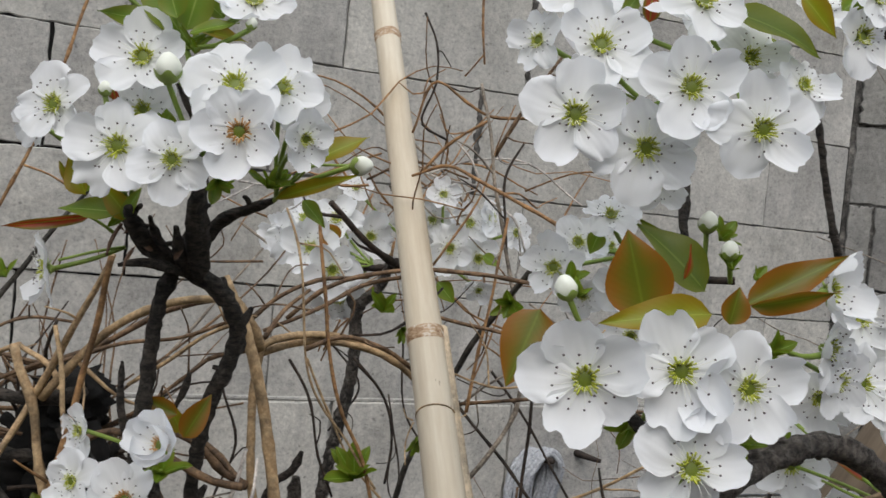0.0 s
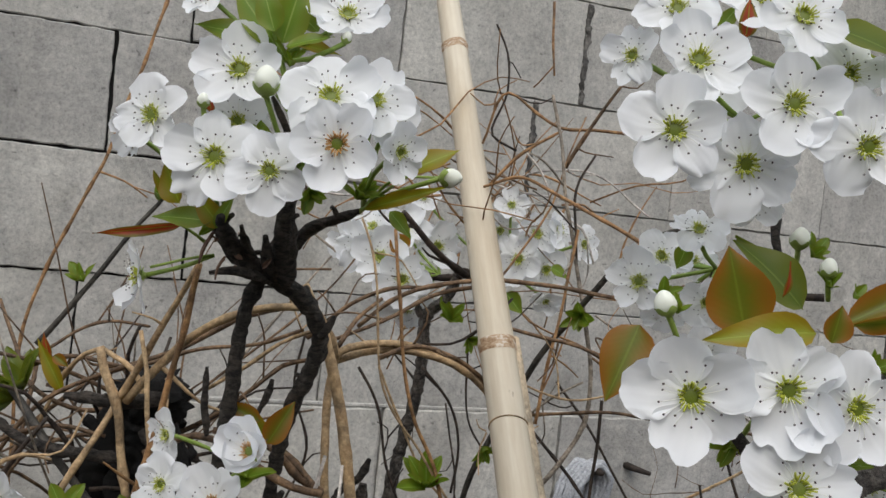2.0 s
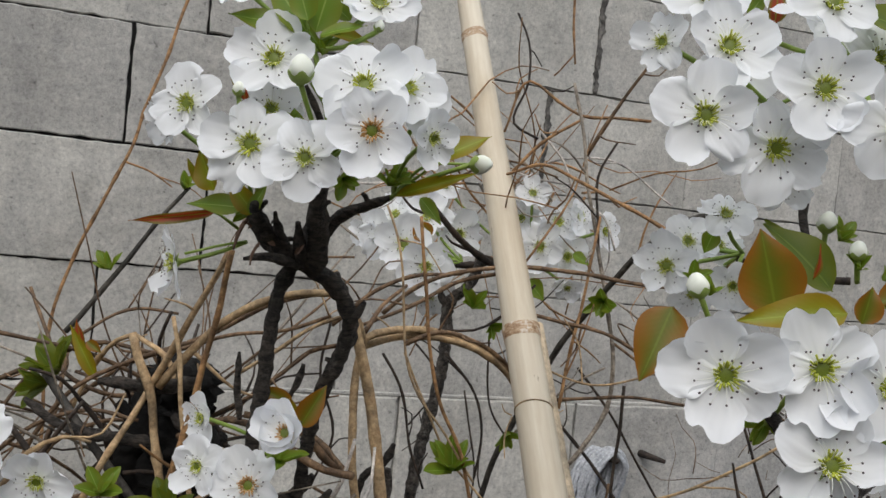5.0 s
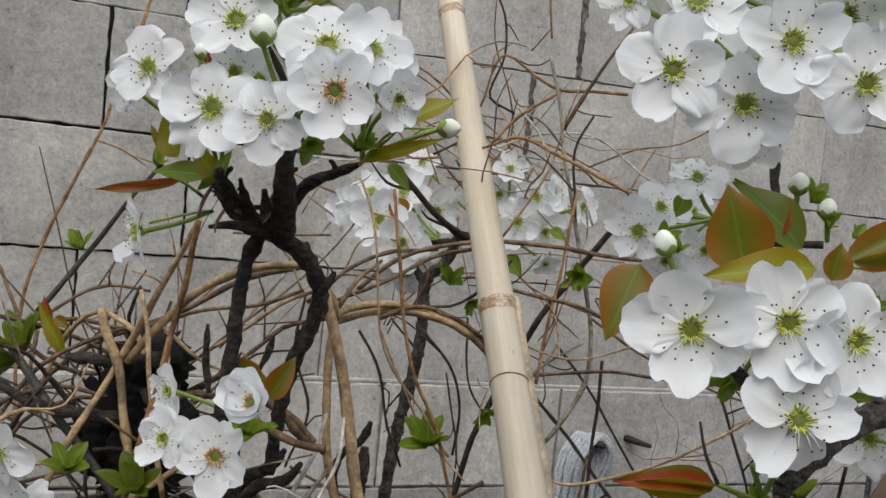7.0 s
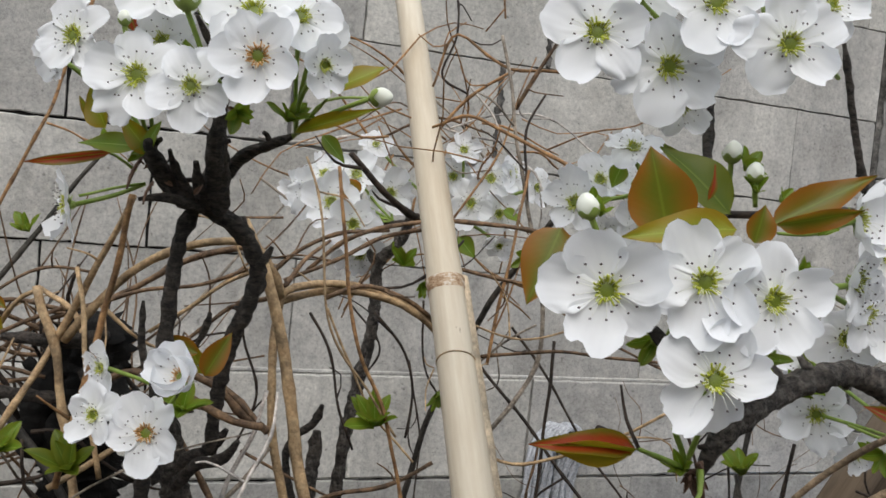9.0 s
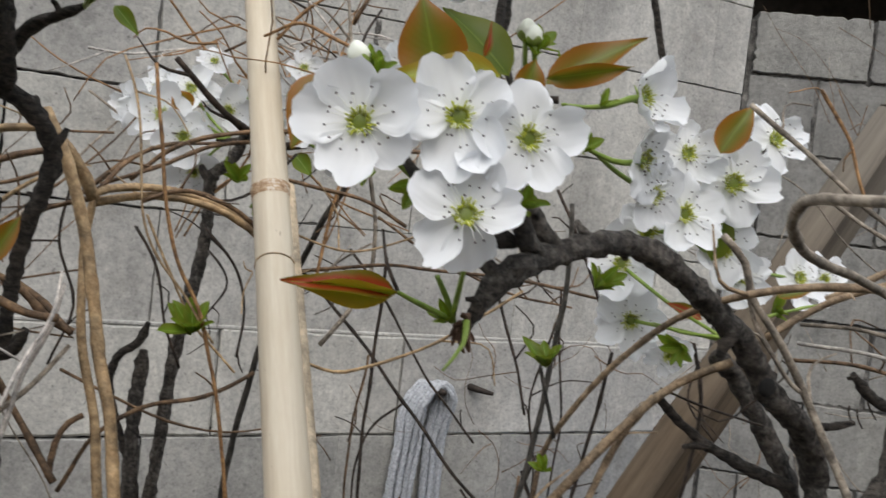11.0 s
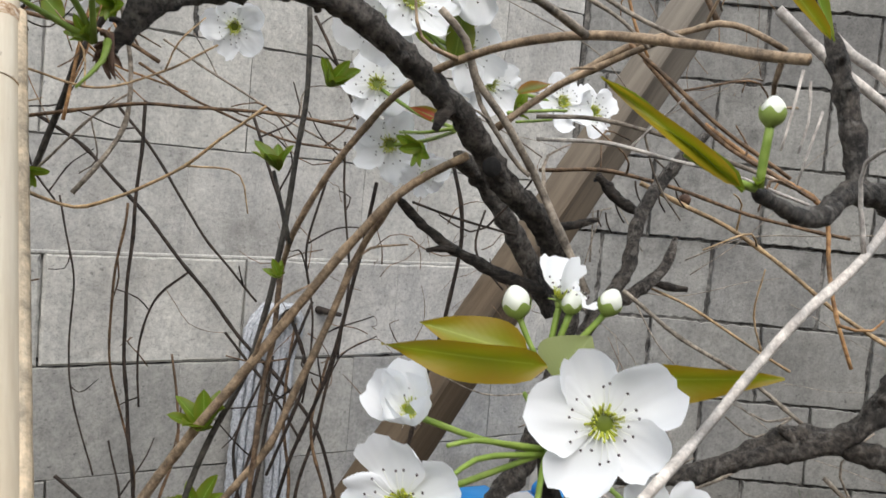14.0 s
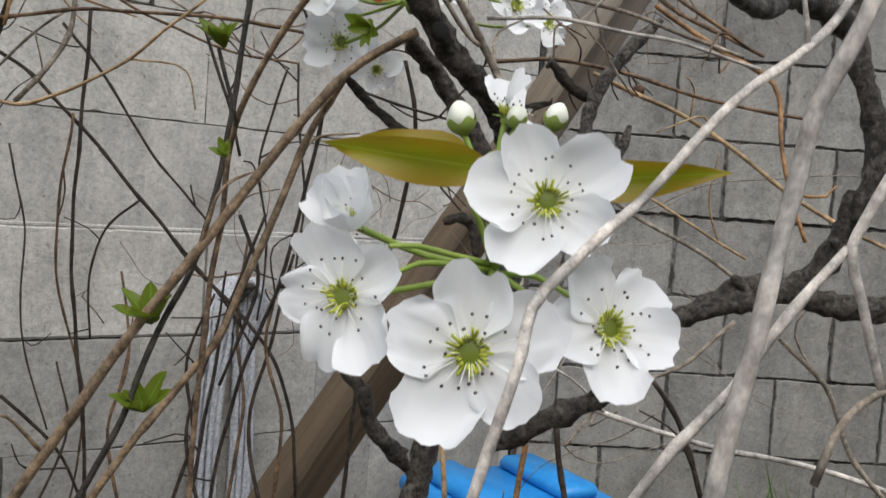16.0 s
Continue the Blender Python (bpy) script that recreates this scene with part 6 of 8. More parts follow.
vine("", [(-0.0344, -0.7256, 0.9389), (-0.0298, -0.7306, 0.9212), (-0.0281, -0.7348, 0.9019), (-0.0251, -0.7394, 0.8809), (-0.0169, -0.7466, 0.8419)], 0.0011, 0.0013, TWIG_TAN, 103, 0.24, twigs=1, parent=tan_vine)
vine("", [(-0.0512, -0.6887, 0.9231), (-0.0608, -0.6803, 0.9178), (-0.0688, -0.6727, 0.9071), (-0.0765, -0.6656, 0.8902), (-0.0836, -0.659, 0.8638)], 0.0014, 0.0010, TWIG_TAN, 104, 0.24, twigs=1, parent=tan_vine)
vine("", [(0.0636, -0.726, 0.8601), (0.0511, -0.7253, 0.867), (0.0382, -0.7243, 0.8802), (0.0251, -0.7234, 0.8877), (0.0054, -0.7204, 0.8894)], 0.0020, 0.0018, TWIG_BROWN, 105, 0.24, twigs=0, parent=tan_vine)
vine("", [(0.0553, -0.7616, 0.8889), (0.0514, -0.7608, 0.8686), (0.0413, -0.7576, 0.8437), (0.0358, -0.7562, 0.8219), (0.0293, -0.7545, 0.7973)], 0.0009, 0.0015, TWIG_PALE, 106, 0.24, twigs=0, parent=tan_vine)
vine("", [(0.0603, -0.7543, 0.8589), (0.051, -0.7562, 0.8475), (0.0384, -0.7568, 0.8341), (0.0227, -0.756, 0.8193), (0.0104, -0.7572, 0.7962)], 0.0011, 0.0017, TWIG_GREY, 107, 0.24, twigs=0, parent=tan_vine)
vine("", [(-0.0389, -0.7497, 0.8386), (-0.022, -0.7446, 0.8475), (-0.0068, -0.7389, 0.8568), (0.0108, -0.7334, 0.8782)], 0.0016, 0.0015, TWIG_TAN, 108, 0.24, twigs=0, parent=tan_vine)
vine("", [(0.1798, -0.7967, 0.6467), (0.194, -0.8068, 0.6727), (0.2236, -0.8248, 0.7285), (0.2385, -0.8351, 0.7565), (0.2563, -0.8473, 0.787), (0.276, -0.8605, 0.82), (0.2914, -0.8713, 0.8472), (0.3067, -0.8825, 0.869), (0.322, -0.8943, 0.8831), (0.329, -0.9012, 0.8887)], 0.0026, 0.0020, TWIG_DUN, 109, 0.17, twigs=2, parent=tan_vine)
vine("", [(0.2066, -0.8036, 0.6331), (0.225, -0.8163, 0.6711), (0.2582, -0.8374, 0.7286), (0.2677, -0.8458, 0.7463), (0.2769, -0.8531, 0.7742), (0.2877, -0.8607, 0.8124), (0.2986, -0.8688, 0.8448), (0.3074, -0.8764, 0.8664)], 0.0020, 0.0016, TWIG_DUN, 110, 0.24, twigs=2, parent=tan_vine)
vine("", [(0.2664, -0.8497, 0.8302), (0.2648, -0.8624, 0.8477), (0.2689, -0.8784, 0.871), (0.2755, -0.8961, 0.892), (0.2823, -0.9144, 0.9083), (0.2922, -0.935, 0.9205), (0.3029, -0.9563, 0.9282), (0.3141, -0.9784, 0.9314), (0.3257, -1.0011, 0.9305), (0.3358, -1.0229, 0.9275), (0.3411, -1.0418, 0.9239), (0.3436, -1.0587, 0.9217)], 0.0013, 0.0019, TWIG_DUN, 111, 0.10, twigs=2, parent=tan_vine)
vine("", [(0.2664, -0.8497, 0.8302), (0.2655, -0.8473, 0.803), (0.2637, -0.8447, 0.7699), (0.262, -0.8427, 0.7309), (0.272, -0.8227, 0.3289), (0.277, -0.8127, -0.02)], 0.0013, 0.0014, TWIG_UMBER, 112, 0.24, twigs=0, parent=tan_vine)
brown_vine = thing("vine", "thin brown vine tangle arching across the wall", "vine", "dry vines")
vine("", [(-0.0126, -0.7632, 0.9766), (-0.0187, -0.763, 0.9339), (-0.024, -0.7628, 0.8988), (-0.0312, -0.7617, 0.8671), (-0.0353, -0.7614, 0.8426)], 0.0014, 0.0016, TWIG_ORANGE, 113, 0.24, twigs=1, parent=brown_vine)
vine("", [(0.0925, -0.6503, 0.9386), (0.1131, -0.6599, 0.959), (0.1408, -0.6721, 0.9723), (0.1656, -0.6837, 0.9769), (0.2003, -0.6986, 0.9771), (0.2348, -0.7136, 0.9745), (0.2589, -0.7251, 0.9743)], 0.0014, 0.0013, TWIG_BROWN, 114, 0.24, twigs=2, parent=brown_vine)
vine("", [(0.0675, -0.6215, 0.9254), (0.093, -0.629, 0.9503), (0.1128, -0.6352, 0.9617), (0.1436, -0.6452, 0.967)], 0.0016, 0.0011, TWIG_BROWN, 115, 0.24, twigs=2, parent=brown_vine)
vine("", [(0.168, -0.6854, 0.9505), (0.19, -0.6963, 0.9466), (0.2149, -0.7082, 0.9431), (0.2404, -0.7206, 0.9296)], 0.0012, 0.0012, TWIG_BROWN, 116, 0.24, twigs=2, parent=brown_vine)
vine("", [(-0.1226, -0.6452, 0.8632), (-0.1084, -0.6359, 0.8873), (-0.0837, -0.63, 0.9105), (-0.0509, -0.627, 0.929), (-0.0276, -0.6216, 0.9264)], 0.0011, 0.0009, TWIG_BROWN, 117, 0.24, twigs=3, parent=brown_vine)
vine("", [(-0.1246, -0.6437, 0.8851), (-0.0961, -0.6526, 0.9009), (-0.0673, -0.6617, 0.9137), (-0.037, -0.6717, 0.9108), (-0.0023, -0.6827, 0.9242), (0.027, -0.6922, 0.9307), (0.0501, -0.6994, 0.9412)], 0.0014, 0.0010, TWIG_BROWN, 118, 0.24, twigs=4, parent=brown_vine)
vine("", [(-0.0958, -0.6412, -0.02), (-0.1008, -0.6512, 0.3749), (-0.1108, -0.6712, 0.8331), (-0.0966, -0.6748, 0.8656), (-0.0789, -0.6797, 0.8918), (-0.0572, -0.6863, 0.9064), (-0.0407, -0.6915, 0.9143)], 0.0016, 0.0012, TWIG_BROWN, 119, 0.24, twigs=3, parent=brown_vine)
vine("", [(-0.1169, -0.679, 0.8542), (-0.0935, -0.686, 0.8747), (-0.0689, -0.6938, 0.8834), (-0.0461, -0.7015, 0.8801)], 0.0013, 0.0010, TWIG_BROWN, 120, 0.24, twigs=3, parent=brown_vine)
vine("", [(-0.1003, -0.6642, 0.8308), (-0.0885, -0.6609, 0.8557), (-0.0662, -0.6615, 0.8691), (-0.0239, -0.6691, 0.8691), (0.0116, -0.6739, 0.8877), (0.0439, -0.6772, 0.9162)], 0.0012, 0.0011, TWIG_BROWN, 121, 0.24, twigs=3, parent=brown_vine)
vine("", [(0.0027, -0.6852, 0.9027), (0.0223, -0.6911, 0.9176), (0.0389, -0.6961, 0.9321), (0.0618, -0.7032, 0.9441)], 0.0011, 0.0010, TWIG_TAN, 122, 0.24, twigs=2, parent=brown_vine)
vine("", [(-0.0277, -0.7391, 0.882), (-0.0052, -0.7482, 0.8934), (0.0106, -0.7557, 0.8902), (0.0268, -0.7634, 0.8817), (0.0399, -0.7701, 0.8757), (0.0525, -0.7764, 0.875)], 0.0017, 0.0019, TWIG_BROWN, 123, 0.24, twigs=1, parent=brown_vine)
vine("", [(0.1333, -0.6536, 0.931), (0.1502, -0.6591, 0.9329), (0.1726, -0.6659, 0.9499), (0.1848, -0.6693, 0.9656)], 0.0009, 0.0008, TWIG_DARK, 124, 0.24, twigs=2, parent=brown_vine)
vine("", [(0.1002, -0.6328, 0.9109), (0.1125, -0.6376, 0.8904), (0.1207, -0.6414, 0.8584), (0.1323, -0.6464, 0.8268)], 0.0010, 0.0008, TWIG_DARK, 125, 0.24, twigs=2, parent=brown_vine)
vine("", [(0.1414, -0.6357, 0.9137), (0.1591, -0.6423, 0.8934), (0.1678, -0.6462, 0.8646), (0.1664, -0.6468, 0.8347)], 0.0010, 0.0008, TWIG_DARK, 126, 0.24, twigs=2, parent=brown_vine)
vine("", [(0.0608, -0.6506, 0.933), (0.0575, -0.6507, 0.898), (0.0672, -0.6551, 0.8644), (0.0573, -0.6531, 0.8287)], 0.0008, 0.0008, TWIG_DARK, 127, 0.24, twigs=1, parent=brown_vine)
vine("", [(0.1096, -0.664, 1.0114), (0.1297, -0.6536, 0.9954), (0.1504, -0.6433, 0.9822), (0.1696, -0.6324, 0.9735)], 0.0018, 0.0023, TWIG_DARK, 128, 0.24, twigs=2, parent=brown_vine)
vine("", [(0.0932, -0.7028, 0.9285), (0.1124, -0.7021, 0.9358), (0.139, -0.7047, 0.9312), (0.1576, -0.7047, 0.919)], 0.0014, 0.0013, TWIG_BROWN, 129, 0.24, twigs=2, parent=brown_vine)
vine("", [(0.3584, -0.9225, 0.9219), (0.3694, -0.9343, 0.9327), (0.3822, -0.9472, 0.9428), (0.397, -0.9614, 0.9496), (0.4022, -0.9702, 0.9522), (0.4095, -0.9806, 0.9492), (0.4197, -0.9929, 0.9412)], 0.0017, 0.0013, TWIG_DUN, 130, 0.24, twigs=1, parent=brown_vine)
vine("", [(0.3167, -0.9047, 1.0038), (0.3335, -0.9227, 0.9854), (0.3543, -0.9434, 0.9622), (0.3739, -0.9629, 0.9468), (0.3901, -0.9801, 0.9385), (0.4106, -0.9994, 0.9378)], 0.0012, 0.0009, TWIG_GREY, 131, 0.24, twigs=1, parent=brown_vine)
vine("", [(0.3781, -0.9283, 1.0265), (0.3874, -0.9378, 1.0094), (0.3992, -0.9489, 0.9878), (0.4063, -0.9571, 0.9683), (0.4107, -0.9636, 0.9533)], 0.0014, 0.0013, TWIG_BROWN, 132, 0.24, twigs=0, parent=brown_vine)
vine("", [(0.3225, -0.9452, 0.9656), (0.3353, -0.9534, 0.9558), (0.3543, -0.9654, 0.9444), (0.363, -0.9711, 0.9352)], 0.0009, 0.0008, TWIG_GREY, 133, 0.24, twigs=0, parent=brown_vine)
vine("", [(0.4985, -0.7774, 1.048), (0.5172, -0.7904, 1.0166), (0.5244, -0.7963, 0.9874), (0.5323, -0.802, 0.9696)], 0.0013, 0.0010, TWIG_ORANGE, 134, 0.24, twigs=2, parent=brown_vine)
vine("", [(0.3574, -0.911, 0.909), (0.3787, -0.9294, 0.9099), (0.3975, -0.9468, 0.9053), (0.4206, -0.9668, 0.8965), (0.4426, -0.9864, 0.8865)], 0.0010, 0.0009, TWIG_GREY, 135, 0.24, twigs=1, parent=brown_vine)
vine("", [(0.378, -0.9447, 0.9418), (0.3889, -0.9599, 0.9262), (0.397, -0.9732, 0.9133), (0.4238, -0.9983, 0.8892)], 0.0010, 0.0008, TWIG_BROWN, 136, 0.24, twigs=1, parent=brown_vine)
vine("", [(0.3886, -0.9435, 0.937), (0.3963, -0.9619, 0.9178), (0.4053, -0.9809, 0.8998), (0.4131, -0.9986, 0.8896), (0.4181, -1.0144, 0.8809)], 0.0011, 0.0008, TWIG_BROWN, 137, 0.24, twigs=2, parent=brown_vine)
vine("", [(0.3628, -0.9061, 0.8996), (0.3802, -0.9291, 0.9), (0.3966, -0.9519, 0.8952), (0.414, -0.9755, 0.8891), (0.4343, -1.0012, 0.8791)], 0.0010, 0.0007, TWIG_PALE, 138, 0.24, twigs=1, parent=brown_vine)
vine("", [(0.3988, -0.9343, 0.8336), (0.4166, -0.955, 0.8162), (0.4379, -0.9779, 0.7998), (0.4586, -1.0007, 0.779)], 0.0010, 0.0010, TWIG_GREY, 139, 0.24, twigs=2, parent=brown_vine)
vine("", [(0.4303, -0.9188, 0.8335), (0.4546, -0.9353, 0.822), (0.4792, -0.9524, 0.8048), (0.4914, -0.9608, 0.7976)], 0.0007, 0.0007, TWIG_TAN, 140, 0.24, twigs=1, parent=brown_vine)
vine("", [(0.3423, -1.0581, 0.9184), (0.3398, -1.0575, 0.9058), (0.3373, -1.0569, 0.8933)], 0.0005, 0.0004, TWIG_PALE, 142, 0.24, twigs=0, parent=brown_vine)
vine("", [(0.3442, -1.0596, 0.9151), (0.3444, -1.0607, 0.9028), (0.3418, -1.0598, 0.8929)], 0.0005, 0.0004, TWIG_PALE, 143, 0.24, twigs=0, parent=brown_vine)
vine("", [(0.4166, -0.9644, 0.7506), (0.4317, -0.9766, 0.7269), (0.4409, -0.9853, 0.6921)], 0.0011, 0.0013, TWIG_DARK, 144, 0.24, twigs=1, parent=brown_vine)
vine("", [(0.3946, -0.9502, 0.7299), (0.4178, -0.9731, 0.7222), (0.4442, -0.9983, 0.7162), (0.4698, -1.0227, 0.7128), (0.4884, -1.0424, 0.7067)], 0.0012, 0.0012, TWIG_PALE, 145, 0.24, twigs=1, parent=brown_vine)
vine("", [(0.4323, -1.0232, 0.7701), (0.4476, -1.0353, 0.7511), (0.4557, -1.0425, 0.727), (0.4689, -1.053, 0.7079)], 0.0010, 0.0010, TWIG_GREY, 146, 0.24, twigs=1, parent=brown_vine)
vine("", [(0.3902, -0.8758, 0.8865), (0.4151, -0.9024, 0.8884), (0.4325, -0.9242, 0.8831), (0.4602, -0.9538, 0.8715), (0.491, -0.985, 0.8658)], 0.0011, 0.0008, TWIG_BROWN, 147, 0.24, twigs=2, parent=brown_vine)
vine("", [(0.4319, -0.9054, 0.8845), (0.4612, -0.9363, 0.8669), (0.485, -0.9638, 0.8441), (0.5101, -0.9922, 0.8195), (0.5246, -1.0124, 0.8082)], 0.0012, 0.0010, TWIG_TAN, 148, 0.24, twigs=2, parent=brown_vine)
vine("", [(0.4335, -0.9414, 0.9134), (0.4545, -0.9624, 0.8937), (0.4718, -0.9804, 0.8793), (0.4733, -0.9882, 0.8509), (0.4724, -0.9937, 0.8306), (0.4757, -1.0024, 0.8084)], 0.0013, 0.0009, TWIG_ORANGE, 149, 0.24, twigs=1, parent=brown_vine)
vine("", [(0.4521, -1.0089, 0.8297), (0.4639, -1.0173, 0.8284), (0.4676, -1.0196, 0.8335)], 0.0008, 0.0004, TWIG_ORANGE, 150, 0.24, twigs=0, parent=brown_vine)
vine("", [(0.4847, -0.9624, 0.7668), (0.4628, -0.9484, 0.7428), (0.4361, -0.9306, 0.7267), (0.4187, -0.9201, 0.7004)], 0.0011, 0.0009, TWIG_GREY, 151, 0.24, twigs=1, parent=brown_vine)
vine("", [(0.4014, -0.9313, 0.7158), (0.403, -0.9336, 0.6975), (0.4053, -0.9366, 0.6767), (0.4153, -0.9166, 0.3045), (0.4203, -0.9066, -0.02)], 0.0014, 0.0014, TWIG_DARK, 152, 0.24, twigs=0, parent=brown_vine)
vine("", [(0.3876, -0.9199, 0.7436), (0.3896, -0.9233, 0.7121), (0.3863, -0.9233, 0.675)], 0.0014, 0.0014, TWIG_ORANGE, 153, 0.24, twigs=0, parent=brown_vine)
vine("", [(0.3458, -0.9171, 0.7094), (0.3472, -0.9189, 0.6969), (0.3479, -0.9205, 0.6795)], 0.0012, 0.0012, TWIG_TAN, 154, 0.24, twigs=0, parent=brown_vine)
orange_vine = thing("vine", "reddish orange climbing shoots against the grey wall", "vine", "dry vines")
vine("", [(-0.0287, -0.5073, 1.1693), (-0.0375, -0.5115, 1.1344), (-0.0459, -0.5159, 1.0982), (-0.0575, -0.5193, 1.0581), (-0.0684, -0.523, 1.0176), (-0.083, -0.5253, 0.9821), (-0.0969, -0.5279, 0.9434), (-0.1059, -0.532, 0.9075), (-0.1064, -0.5394, 0.8594), (-0.1032, -0.5487, 0.7923), (-0.0932, -0.5287, 0.3565), (-0.0882, -0.5187, -0.02)], 0.0011, 0.0015, TWIG_ORANGE, 155, 0.42, twigs=1, parent=orange_vine)
vine("", [(-0.0688, -0.4994, 1.0172), (-0.0512, -0.5055, 1.0119), (-0.0355, -0.511, 1.0026)], 0.0009, 0.0005, TWIG_ORANGE, 156, 0.24, twigs=1, parent=orange_vine)
vine("", [(0.2021, -0.6574, 1.0967), (0.2057, -0.6624, 1.0787), (0.2086, -0.6673, 1.0573), (0.2128, -0.6731, 1.0272), (0.2191, -0.6796, 0.9962), (0.2288, -0.688, 0.9508), (0.2325, -0.6937, 0.9178), (0.2295, -0.6966, 0.8938), (0.2186, -0.6968, 0.8728), (0.2036, -0.6954, 0.8529)], 0.0010, 0.0015, TWIG_GREY, 157, 0.24, twigs=2, parent=orange_vine)
vine("", [(0.2147, -0.6604, 1.0513), (0.2226, -0.6676, 1.0711), (0.2319, -0.6751, 1.0936), (0.2445, -0.6837, 1.1176)], 0.0015, 0.0009, TWIG_BROWN, 158, 0.24, twigs=2, parent=orange_vine)
vine("", [(0.1685, -0.6289, 1.0623), (0.1799, -0.6357, 1.0972), (0.197, -0.646, 1.0856), (0.2108, -0.655, 1.0776), (0.2293, -0.6653, 1.0776), (0.2499, -0.6764, 1.0771)], 0.0008, 0.0011, TWIG_ORANGE, 159, 0.24, twigs=2, parent=orange_vine)
vine("", [(0.1724, -0.6417, 1.0362), (0.191, -0.6522, 1.0604), (0.2068, -0.6623, 1.0729)], 0.0011, 0.0010, TWIG_ORANGE, 160, 0.24, twigs=2, parent=orange_vine)
vine("", [(0.1702, -0.6267, 1.1419), (0.1783, -0.63, 1.1239), (0.1814, -0.6319, 1.0978), (0.1741, -0.6305, 1.0686), (0.1903, -0.6362, 1.0602)], 0.0007, 0.0008, TWIG_DARK, 161, 0.24, twigs=2, parent=orange_vine)
vine("", [(0.213, -0.6189, 1.1661), (0.2145, -0.6202, 1.1428), (0.2177, -0.6222, 1.1158)], 0.0010, 0.0007, TWIG_ORANGE, 162, 0.24, twigs=1, parent=orange_vine)
vine("", [(0.1577, -0.6685, 1.0325), (0.172, -0.6941, 1.0392), (0.1862, -0.7202, 1.0291), (0.205, -0.748, 1.0157), (0.2247, -0.7761, 1.0006), (0.2332, -0.8003, 0.9915)], 0.0009, 0.0013, TWIG_ORANGE, 163, 0.24, twigs=2, parent=orange_vine)
vine("", [(0.2256, -0.6795, 1.0601), (0.2157, -0.677, 1.0374), (0.2187, -0.6791, 1.0054), (0.221, -0.6805, 0.9877)], 0.0008, 0.0009, TWIG_DARK, 164, 0.24, twigs=1, parent=orange_vine)
vine("", [(0.1917, -0.6365, 1.0649), (0.2076, -0.6424, 1.0478), (0.2168, -0.6462, 1.0262), (0.236, -0.653, 1.0133), (0.2452, -0.6568, 0.9916)], 0.0008, 0.0007, TWIG_PALE, 165, 0.24, twigs=1, parent=orange_vine)
vine("", [(0.1877, -0.6151, 1.0381), (0.2128, -0.6229, 1.0488), (0.2459, -0.6338, 1.0526), (0.2892, -0.649, 1.0263)], 0.0007, 0.0007, TWIG_PALE, 166, 0.24, twigs=1, parent=orange_vine)
vine("", [(0.1964, -0.6968, 0.8931), (0.2049, -0.6909, 0.9414), (0.2141, -0.6854, 0.984), (0.2197, -0.6792, 1.0127)], 0.0011, 0.0009, TWIG_ORANGE, 167, 0.24, twigs=2, parent=orange_vine)
vine("", [(0.0924, -0.7113, 1.0012), (0.0968, -0.7139, 0.9702), (0.1024, -0.717, 0.933), (0.1127, -0.7217, 0.8964), (0.1256, -0.7269, 0.8695), (0.1321, -0.7298, 0.8482), (0.1421, -0.7098, 0.3817), (0.1471, -0.6998, -0.02)], 0.0010, 0.0011, TWIG_ORANGE, 168, 0.24, twigs=2, parent=orange_vine)
vine("", [(0.0793, -0.6858, 1.0054), (0.0861, -0.6929, 0.9868), (0.091, -0.7001, 0.9489), (0.097, -0.7076, 0.9118), (0.117, -0.7195, 0.88), (0.1327, -0.7297, 0.8577)], 0.0007, 0.0007, TWIG_TAN, 169, 0.24, twigs=1, parent=orange_vine)
vine("", [(0.0989, -0.6849, 0.9206), (0.1127, -0.6932, 0.8909), (0.1293, -0.7029, 0.8616), (0.1496, -0.714, 0.839)], 0.0008, 0.0007, TWIG_TAN, 170, 0.24, twigs=0, parent=orange_vine)
vine("", [(0.1709, -0.7293, 0.8560), (0.1778, -0.7385, 0.8521), (0.1943, -0.7468, 0.8484), (0.2103, -0.7600, 0.8544), (0.2258, -0.7728, 0.8642), (0.2391, -0.7844, 0.8739), (0.2500, -0.8003, 0.8867), (0.2677, -0.8137, 0.9058)], 0.0010, 0.0007, TWIG_TAN, 171, 0.24, twigs=1, parent=orange_vine)
vine("", [(0.1594, -0.7188, 0.8403), (0.1343, -0.7128, 0.8242), (0.1034, -0.7034, 0.8169), (0.0821, -0.6994, 0.8003), (0.0652, -0.6981, 0.7695)], 0.0012, 0.0013, TWIG_BROWN, 172, 0.24, twigs=1, parent=orange_vine)
vine("", [(0.1662, -0.5978, 1.0278), (0.1822, -0.6094, 0.9982), (0.1949, -0.6202, 0.9608)], 0.0009, 0.0007, TWIG_GREY, 173, 0.24, twigs=2, parent=orange_vine)
vine("", [(0.1509, -0.5926, 1.03), (0.1778, -0.6063, 1.0449), (0.2138, -0.6237, 1.0372)], 0.0009, 0.0007, TWIG_BROWN, 174, 0.24, twigs=2, parent=orange_vine)
vine("", [(0.1685, -0.598, 1.044), (0.2012, -0.6143, 1.0358), (0.2366, -0.6314, 1.032)], 0.0009, 0.0007, TWIG_PALE, 175, 0.24, twigs=2, parent=orange_vine)
vine("", [(0.0713, -0.5676, 0.9931), (0.1098, -0.5865, 0.9702), (0.146, -0.6038, 0.967)], 0.0009, 0.0007, TWIG_GREY, 176, 0.24, twigs=2, parent=orange_vine)
vine("", [(0.0887, -0.5743, 0.9674), (0.0579, -0.5695, 0.9643), (0.0237, -0.5636, 0.9628)], 0.0009, 0.0007, TWIG_BROWN, 177, 0.24, twigs=2, parent=orange_vine)
